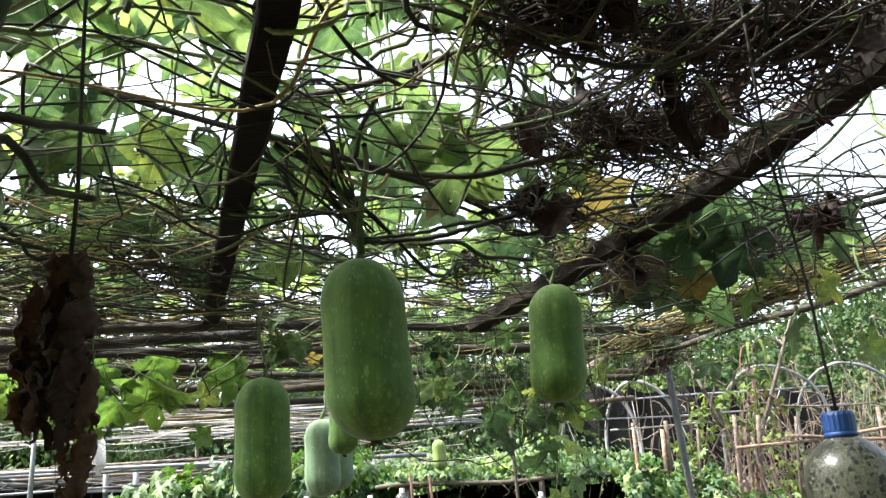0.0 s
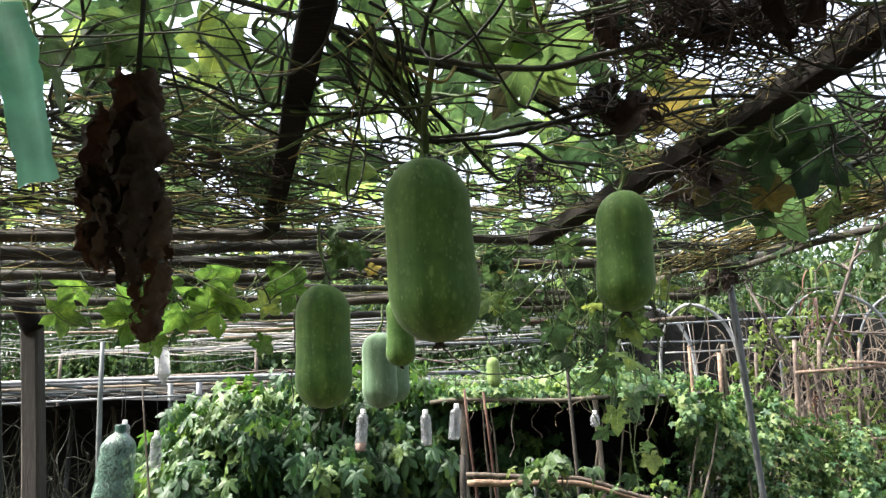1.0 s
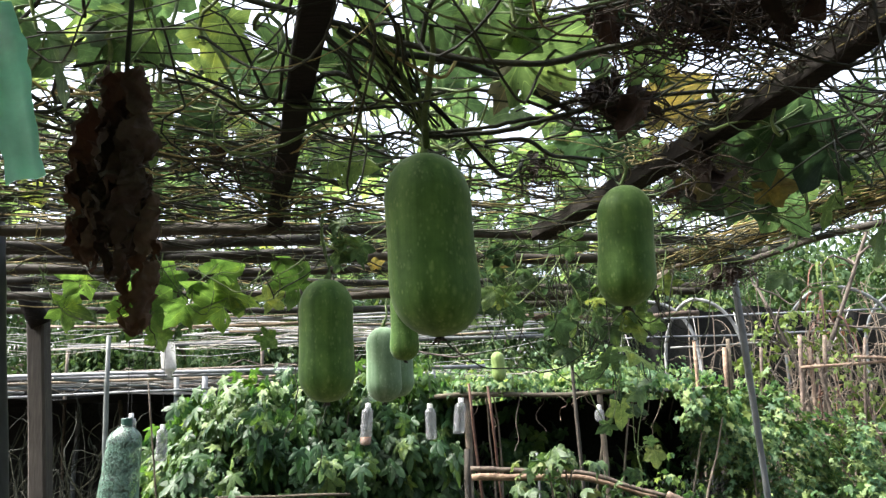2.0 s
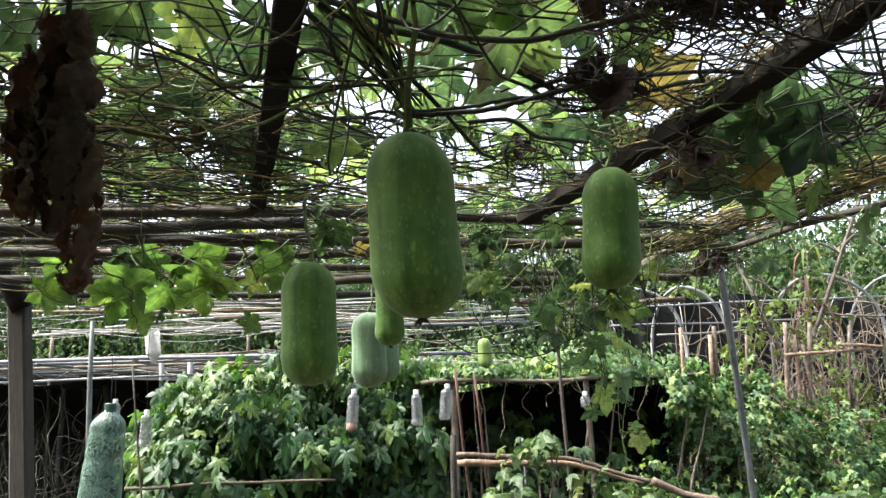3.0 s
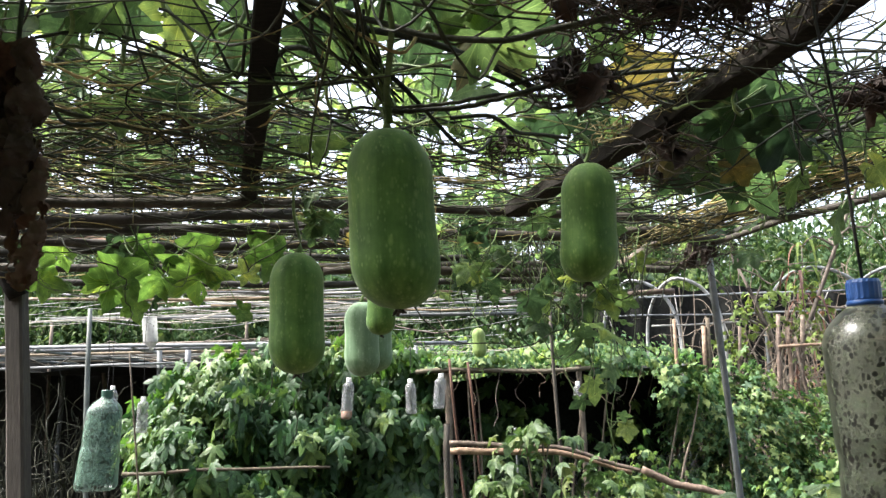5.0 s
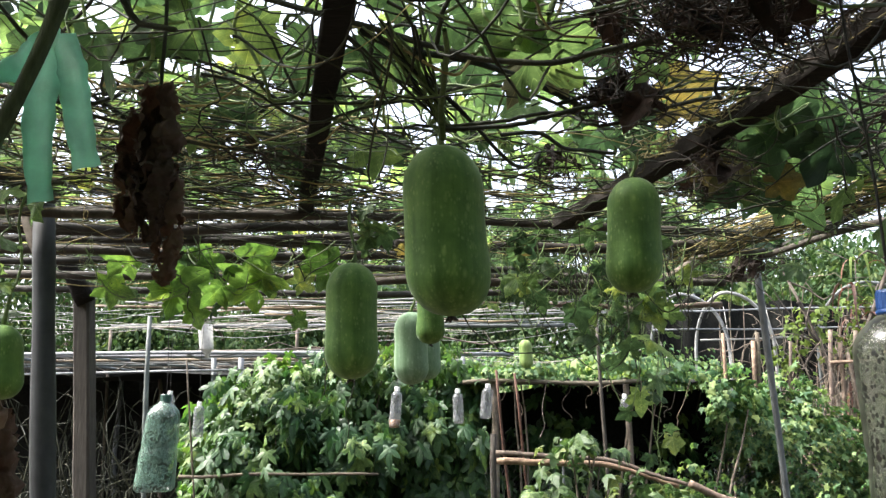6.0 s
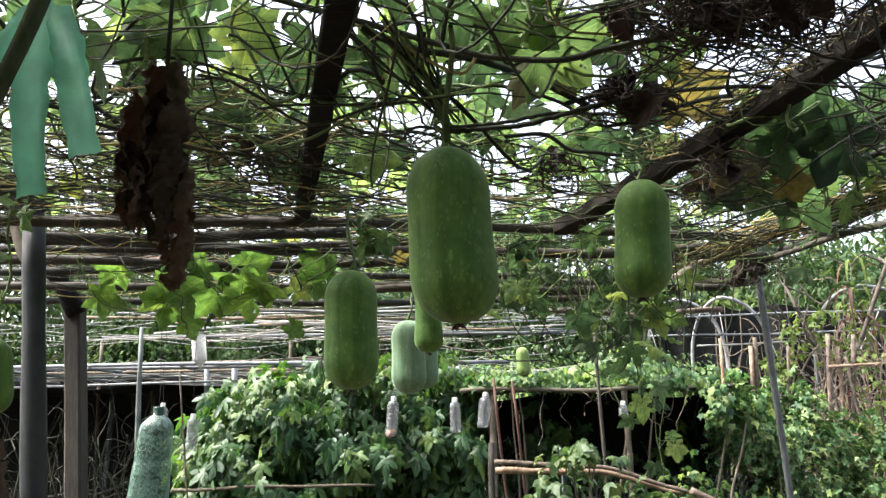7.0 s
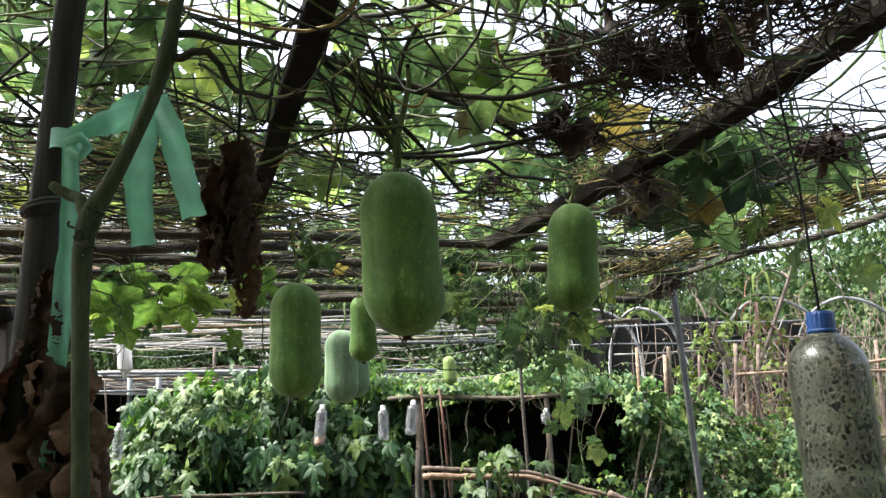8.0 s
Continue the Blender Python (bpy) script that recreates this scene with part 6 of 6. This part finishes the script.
def build_fence():
    rng = np.random.default_rng(61)
    t = thing("stick_fence", "rustic fence of peeled tan sticks tied with rails", "fence")
    sticks = (((1.331, 1.91), (1.25, 0.0)), ((1.549, 1.913), (1.47, 0.0)), ((1.755, 1.852), (1.66, 0.0)), ((1.996, 1.922), (1.90, 0.0)), ((1.52, 1.86), (1.5, 0.0)),
              ((2.16, 1.916), (1.95, 0.0)), ((2.088, 1.776), (2.30, 0.3)), ((2.403, 1.892), (2.2, 0.0)), ((2.36, 1.62), (2.62, 0.1)), ((2.66, 1.9), (2.6, 0.0)), ((2.95, 1.92), (2.9, 0.0)), ((3.25, 1.88), (3.2, 0.0)), ((2.045, 1.84), (2.06, 0.9)))
    for k, ((x, z), (fx, fz)) in enumerate(sticks):
        pole("picket", (fx, 5.33, fz), (x, 5.3 + 0.012 * (k % 3), z), rng.uniform(0.0095, 0.0145), M_STICK, t, rng, 0.016, 8, 11)
    for (x0, z0), (x1, z1) in (((1.97, 1.715), (3.6, 1.81)), ((2.05, 1.295), (3.6, 1.30)), ((2.3, 1.77), (3.5, 1.70))):
        pole("rail", (x0, 5.27, z0), (x1, 5.28, z1), 0.0105, M_STICK, t, rng, 0.012, 7, 9)
    dry = []
    for i in range(90):
        p = np.array([rng.normal(2.1, 0.22) if i % 2 else rng.uniform(1.3, 3.3), rng.uniform(5.2, 5.4), rng.uniform(1.3, 1.85)])
        d = np.array([rng.normal(0, 0.6), rng.normal(0, 0.2), rng.normal(-0.3, 0.8)]) * rng.uniform(0.06, 0.22)
        dry.append(tube(bend(p - d, p + d, 9, rng, 0.05), rng.uniform(0.001, 0.0028), 4, False))
    part("dry_vine", join(dry), M_TWIG, t, "dry tan vine stalks caught on the fence", kind="stuff")


build_fence()


def hung_sheet(nx, ny, place):
    v = [place(i / (nx - 1), j / (ny - 1)) for j in range(ny) for i in range(nx)]
    return v, [[j * nx + i, j * nx + i + 1, (j + 1) * nx + i + 1, (j + 1) * nx + i] for j in range(ny - 1) for i in range(nx - 1)]


def build_hoops():
    rng = np.random.default_rng(71)
    t = thing("hoop_frame", "white pipe hoops of an uncovered tunnel frame", "hoop frame")
    for x, rx, top, y in ((1.26, 0.37, 2.30, 6.35), (1.60, 0.35, 2.30, 6.3), (2.62, 0.5, 2.36, 6.3), (3.3, 0.5, 2.36, 6.4)):
        th = np.linspace(0, math.pi, 24)
        left = np.where(np.cos(th) < 0, 0.4, 1.0)      # each hoop is set askew
        p = np.stack([x + rx * np.cos(th) * left, y - 0.45 * (left < 1) * np.cos(th), top - 0.48 + 0.48 * np.sin(th) ** 0.9], 1)
        p = np.concatenate([[[p[0, 0] + 0.04, p[0, 1], 0.0]], p, [[p[-1, 0], p[-1, 1], 0.0]]])
        part("hoop", tube(p, 0.0135, 8), M_PVC, t)
    # added black sheet, in place of the dark behind the hoops
    part("shade_net", hung_sheet(60, 16, lambda a, b: (1.0 + 2.6 * a, 7.0 + 0.07 * noise.noise(Vector((a * 14, b * 4, 3))) + 0.03 * math.sin(a * 60), 0.4 + (1.93 - 0.2 * abs(a - 0.3) + 0.1 * noise.noise(Vector((a * 7, 0, 9)))) * b)), M_DARKSHEET, t, "uneven black sheet added on its far side to stand for deep shade")
    for z, x0, x1 in ((2.158, 1.15, 3.2), (2.017, 1.05, 3.3), (1.936, 1.4, 2.6)):
        pole("purlin", (x0, 6.28, z), (x1, 6.32, z + 0.015), 0.0075, M_PVC, t, rng, 0.012, 6, 9)
    for k in range(5):
        x = 1.2 + 0.42 * k
        pole("tie_wire", (x, 6.3, 1.6), (x + rng.normal(0.1, 0.25), 6.4, 2.2), 0.004, M_CORD, t, rng, 0.02, 5, 8)


build_hoops()


def bare_shrub(at, h, n, seed, label, mat):
    rng = np.random.default_rng(seed)
    rows = []
    for i in range(n):
        a = rng.uniform(0, 6.28)
        s = np.array([rng.normal(0, 0.25), rng.normal(0, 0.15), 0.0])
        e = s + np.array([math.cos(a) * rng.uniform(0.1, 0.7), math.sin(a) * 0.3, h * rng.uniform(0.6, 1.0)])
        p = bend(s, e, 9, rng, 0.12)
        rows.append(tube(p, np.linspace(0.012, 0.003, 9), 5, False))
        for k in range(5):
            q = p[rng.integers(3, 9)]
            rows.append(tube(bend(q, q + rng.normal(0, 0.22, 3), 6, rng, 0.03), np.linspace(0.004, 0.0012, 6), 4, False))
    ob = part("bare_shrub", join(rows), mat, None, label, kind="stuff")
    ob.location = at
    return tagged(ob, category="bare shrub")


def big_limb(a, b, r, seed):
    rng = np.random.default_rng(seed)
    p = bend((0, 0, 0), np.subtract(b, a), 14, rng, 0.08)
    rows = [tube(p, np.linspace(r, r * 0.4, 14), 8)]
    for k in range(16):
        q = p[rng.integers(4, 14)]
        e = q + rng.normal(0, 0.35, 3) * (1, 0.4, 0.9) + (0, 0, 0.15)
        rows.append(tube(bend(q, e, 9, rng, 0.06), np.linspace(r * 0.35, 0.002, 9), 5, False))
    ob = part("bare_tree", join(rows), M_LIMB, None, "bare grey-brown tree limb leaning over the fence")
    ob.location = a
    tagged(ob, category="bare tree", group="bare trees behind the fence")


big_limb((1.75, 5.75, 0.0), (2.78, 5.7, 2.85), 0.026, 91)
big_limb((2.75, 5.65, 0.0), (1.88, 5.65, 2.28), 0.024, 92)


def red_plant(at, h, seed):
    """A tall weed with drooping strap leaves, most of them dried red."""
    rng = np.random.default_rng(seed)
    ob = thing("withered_plant", "tall withered plant with drooping red-brown leaves", "plant", at)
    stem = bend((0, 0, 0), (0.1, 0.0, h), 12, rng, 0.05)
    part("stem", tube(stem, np.linspace(0.01, 0.004, 12), 6), M_LIMB, ob)
    for k in range(30):
        q = stem[rng.integers(7, 12)] + rng.normal(0, 0.03, 3)
        a, l = rng.uniform(0, 6.28), rng.uniform(0.16, 0.34)
        t = np.linspace(0, 1, 8)[:, None]
        mid = q + np.array([math.cos(a), math.sin(a), 0.0]) * l * 0.6 * np.sin(t * 1.5) + np.array([0, 0, 1.0]) * l * (0.35 * np.sin(t * 2.6) - 0.9 * t ** 2)
        side = np.array([-math.sin(a), math.cos(a), 0.0]) * 0.011 * np.sin(0.25 + t * 2.7)
        v = np.concatenate([mid - side, mid + side * 0.2 - (0, 0, 0.004), mid + side])
        f = [[c * 8 + i, c * 8 + i + 1, c * 8 + i + 9, c * 8 + i + 8] for c in range(2) for i in range(7)]
        part("leaf", (v, f), M_RED if k % 4 else M_YELLOWGREEN, ob)


M_RED = leaf_mat("withered_red_leaf", [(0.0, (0.05, 0.022, 0.018)), (0.6, (0.095, 0.042, 0.032)), (1.0, (0.16, 0.085, 0.05))], (1.3, 1.1, 1.0), island=False, rough=0.7, thru=0.25)
M_YELLOWGREEN = leaf_mat("yellow_green_leaf", [(0.0, (0.05, 0.085, 0.025)), (1.0, (0.12, 0.16, 0.045))], (1.6, 1.6, 1.0), island=True, rough=0.7, thru=0.3, spec=0.15)
red_plant((2.33, 5.9, 0.0), 2.46, 95)
red_plant((2.7, 6.6, 0.0), 2.2, 96)
leafy_mass("fence_climber", "yellow-green climber straggling over the fence", "climber",
           [((1.68, 6.7, 2.28), (0.3, 0.1, 0.07)), ((2.05, 5.7, 1.98), (0.2, 0.1, 0.16)), ((2.35, 5.8, 1.95), (0.18, 0.1, 0.2)), ((1.75, 5.35, 1.78), (0.25, 0.08, 0.1)), ((2.5, 5.4, 1.5), (0.35, 0.08, 0.25)), ((2.2, 5.42, 1.3), (0.3, 0.08, 0.2)), ((2.85, 5.45, 1.3), (0.4, 0.08, 0.25))],
           SMALL_LEAVES, M_YELLOWGREEN, M_YELLOWGREEN, 0.052, 900, 0, 49, 14, 0.3)
bare_shrub((3.1, 6.6, 0.0), 2.5, 38, 1, "leafless shrub of thin grey-brown branches", M_BARK)
bare_shrub((2.3, 6.9, 0.0), 2.3, 22, 2, "leafless shrub of thin grey-brown branches", M_BARK)
bare_shrub((4.0, 7.0, 0.0), 2.9, 34, 3, "leafless shrub of thin grey-brown branches", M_BARK)
bare_shrub((2.6, 5.9, 0.0), 2.35, 12, 11, "leafless shrub of pale tan twigs behind the fence", M_TWIG)
bare_shrub((1.9, 6.3, 0.0), 2.35, 9, 12, "leafless shrub of pale tan twigs behind the fence", M_TWIG)
bare_shrub((3.5, 6.0, 0.0), 2.5, 22, 13, "leafless shrub of pale tan twigs behind the fence", M_TWIG)
bare_shrub((-2.6, 5.2, 0.0), 1.6, 46, 4, "dark dry stalks heaped under the pipe trellis", M_VINE)
bare_shrub((-1.9, 5.6, 0.0), 1.5, 40, 5, "dark dry stalks heaped under the pipe trellis", M_VINE)
bare_shrub((-3.4, 5.4, 0.0), 1.6, 40, 6, "dark dry stalks heaped under the pipe trellis", M_VINE)


def build_dark_backing():
    """Black sheets added behind and slung flat below the pipes for deep shade, on thin poles."""
    rng = np.random.default_rng(77)
    t = thing("dark_backing", "black sheets added behind and below the white pipes to stand for deep shade", "shade net")
    part("hung_net", hung_sheet(90, 14, lambda a, b: (-9.0 + 8.2 * a, 7.0 + 0.08 * noise.noise(Vector((a * 16, b * 3, 0))) + 0.03 * math.sin(a * 74), (1.93 + 0.09 * noise.noise(Vector((a * 19, 0.5, 4)))) * b)), M_DARKSHEET, t)
    part("slung_net", hung_sheet(60, 20, lambda a, b: (-7.5 + 5.7 * a, 5.25 + 1.8 * b, 1.70 + 0.03 * noise.noise(Vector((a * 11, b * 4, 5))) - 0.03 * math.sin(a * 17) ** 2)), M_DARKSHEET, t)
    for x in (-7.4, -5.5, -3.6, -1.9):
        pole("net_pole", (x, 6.95, 0.0), (x, 6.95, 2.15), 0.014, M_BARK, t, rng)
    pole("net_rail", (-8.9, 6.96, 1.95), (-1.3, 6.96, 1.95), 0.01, M_BARK, t, rng)
    pole("net_rail", (-7.5, 5.24, 1.71), (-1.75, 5.24, 1.71), 0.008, M_PVC, t, rng)
    for k, (x, y) in enumerate(((-2.3, 6.2), (-2.7, 6.0), (-3.2, 6.4), (-2.0, 6.5), (-3.7, 6.1))):
        pole("net_pole", (x + 0.05, y, 0.0), (x, y, 1.68), 0.012 + 0.003 * (k % 3), M_BARK if k % 2 else M_PIPE, t, rng, 0.03)


build_dark_backing()

M_STAKE = rough_mat("dark_bamboo", [(0.3, (0.014, 0.013, 0.011)), (0.6, (0.035, 0.031, 0.026)), (0.8, (0.075, 0.068, 0.058))], 60.0, (3, 3, 0.4))
M_BRANCH = rough_mat("old_vine_stem", [(0.3, (0.022, 0.032, 0.013)), (0.55, (0.046, 0.06, 0.027)), (0.8, (0.09, 0.1, 0.05))], 120.0, (2, 2, 0.5), bumps=0.7, dist=0.002)
# ---- the stake beside the path: tape, dried leaves ----

def build_stake():
    rng = np.random.default_rng(21)
    foot, head = np.array((-0.3315, 0.235, 0.0)), np.array((-0.2263, 0.235, 2.06))
    ob = thing("bamboo_stake", "dark upright bamboo stake with tape and wire tied on", "stake", tuple(foot))
    p = bend((0, 0, 0), head - foot, 24, rng, 0.004)
    part("culm", tube(p, 0.0081 * (1 + rng.normal(0, 0.025, 24)), 12), M_STAKE, ob)
    for z in (0.35, 0.72, 1.06, 1.37, 1.6, 1.83):
        q = foot + (head - foot) * (z / 2.06) - foot
        part("node", tube(np.array([q - (0, 0, 0.004), q, q + (0, 0, 0.004)]), [0.0082, 0.0096, 0.0082], 12), M_STAKE, ob)
    th = np.linspace(0, 12.6, 40)
    q = foot + (head - foot) * (1.6 / 2.06) - foot
    part("tie_wire", tube(q + np.stack([0.0102 * np.cos(th), 0.0102 * np.sin(th), 0.002 * th / 6.28 + 0.003 * np.cos(th)], 1), 0.0008, 5), M_PIPE, ob, "twisted grey wire tie")


build_stake()


def build_shoot_near():
    rng = np.random.default_rng(81)
    ob = thing("vine_branch", "thick green vine branch beside the stake", "vine", (-0.2048, 0.2017, 1.4121))
    ob.scale = (0.863, 0.863, 0.863)
    o = np.array([-0.23, 0.264, 1.4])
    main = np.array([(-0.222, 0.25, 1.36), (-0.229, 0.256, 1.45), (-0.234, 0.26, 1.50), (-0.238, 0.262, 1.55), (-0.239, 0.262, 1.585), (-0.236, 0.262, 1.604), (-0.227, 0.262, 1.62), (-0.215, 0.262, 1.645), (-0.204, 0.262, 1.673), (-0.196, 0.262, 1.703), (-0.193, 0.264, 1.738), (-0.186, 0.28, 1.81), (-0.18, 0.3, 1.94), (-0.17, 0.33, 2.1)])
    knots = np.array([0.0048, 0.0046, 0.0045, 0.0046, 0.0056, 0.0064, 0.0048, 0.004, 0.004, 0.0052, 0.0042, 0.004, 0.004, 0.004])
    k = np.linspace(0, 13, 40)
    line = np.stack([np.interp(k, range(14), main[:, c]) for c in range(3)], 1)
    line[1:-1] = (line[:-2] + 2 * line[1:-1] + line[2:]) / 4
    part("stalk", tube(line - o, np.interp(k, range(14), knots) * (1 + rng.normal(0, 0.03, 40)), 10), M_BRANCH, ob)
    part("side_shoot", tube(bend(np.array((-0.237, 0.262, 1.603)) - o, np.array((-0.262, 0.27, 1.625)) - o, 7, rng, 0.004), np.linspace(0.0042, 0.0028, 7), 8), M_BRANCH, ob)
    for k in range(5):                                 # curled withered tendrils at the fork
        th = np.linspace(0, rng.uniform(5, 11), 18)
        q = np.array((-0.236, 0.258, 1.6)) - o + rng.normal(0, 0.004, 3)
        part("tendril", tube(q + np.stack([0.004 * np.cos(th + k) + 0.0006 * th, 0.003 * np.sin(th), -0.0012 * th], 1), 0.0007, 4, False), M_VINE, ob)
    part("twig", tube(bend((-0.195, 0.264, 1.70) - o, (-0.135, 0.26, 1.672) - o, 9, rng, 0.006), np.linspace(0.0028, 0.0014, 9), 6), M_VINE, ob)
    part("twig", tube(bend((-0.192, 0.264, 1.715) - o, (-0.13, 0.255, 1.70) - o, 9, rng, 0.004), np.linspace(0.0026, 0.0014, 9), 6), M_VINE, ob)


build_shoot_near()


def ribbon(pts, widths, face, thick=0.0004, fold=0.0):
    """A strip of thin plastic through points, with two faces."""
    p = np.asarray(pts, float)
    n = 18
    t = np.linspace(0, len(p) - 1, n)
    q = np.stack([np.interp(t, range(len(p)), p[:, k]) for k in range(3)], 1)
    w = np.interp(t, range(len(p)), widths)
    w = w * (1 + 0.06 * np.sin(t * 9.0) + 0.05 * np.sin(t * 23.0 + 1.0))
    face = np.asarray(face, float)
    d = np.gradient(q, axis=0)
    d /= np.linalg.norm(d, axis=1, keepdims=True)
    side = np.cross(d, face)
    side /= np.linalg.norm(side, axis=1, keepdims=True)
    nrm = np.cross(side, d)
    cols = np.linspace(-0.5, 0.5, 5)
    v = [q[i] + side[i] * w[i] * c + nrm[i] * (fold * math.cos(c * 6.5 + i * 0.3) + k * thick) for k in (0, 1) for i in range(n) for c in cols]
    f, m = [], n * 5
    for i in range(n - 1):
        for k in range(4):
            a = i * 5 + k
            f += [[a, a + 1, a + 6, a + 5], [m + a + 5, m + a + 6, m + a + 1, m + a]]
    for i in range(n - 1):
        for a in (i * 5, i * 5 + 4):
            f.append([a, a + 5, m + a + 5, m + a])
    return np.array(v), f


def build_tape():
    ob = thing("tie_tape", "strips of mint-green plastic tie tape knotted on the stake", "tape", (-0.2364, 0.2271, 1.6401))
    ob.scale = (0.911, 0.911, 0.911)
    o = np.array([-0.255, 0.268, 1.655])
    P = lambda *rows: np.array(rows) - o
    part("strip", ribbon(P((-0.25, 0.264, 1.655), (-0.236, 0.276, 1.664), (-0.218, 0.266, 1.666), (-0.203, 0.262, 1.676)), [0.008, 0.016, 0.022, 0.014], (0, -1, 0), fold=0.002), M_TAPE, ob)
    part("strip", ribbon(P((-0.205, 0.262, 1.676), (-0.209, 0.258, 1.642), (-0.206, 0.256, 1.61), (-0.2025, 0.255, 1.585)), [0.012, 0.019, 0.015, 0.0125], (0, -1, 0), fold=0.0012), M_TAPE, ob)
    part("strip", ribbon(P((-0.202, 0.262, 1.675), (-0.189, 0.252, 1.65), (-0.179, 0.243, 1.622), (-0.17, 0.237, 1.596)), [0.012, 0.0145, 0.0135, 0.012], (0.2, -1, 0), fold=0.0012), M_TAPE, ob)
    part("strip", ribbon(P((-0.251, 0.264, 1.65), (-0.247, 0.264, 1.6), (-0.249, 0.264, 1.54), (-0.253, 0.264, 1.45)), [0.008, 0.011, 0.011, 0.009], (0.3, -1, 0), fold=0.0015), M_TAPE, ob)
    th = np.linspace(0, 6.28, 24)
    ring = np.stack([-0.256 + 0.0105 * np.cos(th), 0.275 + 0.0105 * np.sin(th), 1.652 + 0.001 * np.sin(2 * th)], 1) - o
    v = np.concatenate([ring + (0, 0, dz) for dz in (-0.006, 0.0, 0.006)])
    f = [[j * 24 + i, j * 24 + i + 1, (j + 1) * 24 + i + 1, (j + 1) * 24 + i] for j in range(2) for i in range(23)]
    wrap = part("wrap", (v, f), M_TAPE, ob)
    part("knot", tube(P((-0.253, 0.264, 1.648), (-0.245, 0.264, 1.652), (-0.24, 0.264, 1.645), (-0.245, 0.265, 1.64), (-0.251, 0.263, 1.644)), 0.0032, 7), M_TAPE, wrap)


build_tape()


# russet dried leaf, lightened: the sun on the stake's leaf is in its colour
M_DRYLIT = leaf_mat("sunlit_russet_leaf", [(0.0, (0.045, 0.023, 0.016)), (0.6, (0.09, 0.048, 0.032)), (1.0, (0.16, 0.095, 0.062))], (1.3, 1.0, 0.8), island=False, rough=0.7, thru=0.2, vein=90.0)


def dried_bundle(at, pieces, label, seed, mat=M_DRYLEAF):
    ob = thing("dried_leaf_bundle", label, "dried leaf", at)
    for k, (dx, dy, dz, l, w) in enumerate(pieces):
        v, f = crumple(l, w, seed * 10 + k)
        part("dried_leaf", (v + (dx, dy, dz), f), mat, ob)
    return ob


leaf_a = dried_bundle((-0.149, 0.243, 1.642), [(0.0, 0, 0, 0.066, 0.017), (-0.008, 0.003, -0.012, 0.055, 0.02), (0.006, 0.002, -0.042, 0.058, 0.012), (-0.014, 0.004, -0.034, 0.042, 0.013), (0.0, -0.002, -0.022, 0.058, 0.014)], "curled brown dried leaves hanging on a tendril", 5)
part("tendril", tube(np.array([(0.0, 0, -0.004), (0.0, 0.002, 0.03), (-0.006, 0.01, 0.12), (-0.01, 0.03, 0.36)]), 0.001, 5), M_VINE, leaf_a)
stake_leaf = dried_bundle((-0.242, 0.226, 1.54), [(0.004, 0, 0.03, 0.06, 0.014), (0.0, 0, -0.01, 0.12, 0.034), (0.016, -0.002, -0.022, 0.1, 0.034), (-0.014, 0.002, -0.03, 0.12, 0.034), (0.004, 0.004, -0.07, 0.1, 0.034), (0.016, 0.028, -0.06, 0.11, 0.028)], "large curled brown dried leaf wrapped on the stake", 6, M_DRYLIT)
stake_leaf.scale = (0.92, 0.92, 0.92)
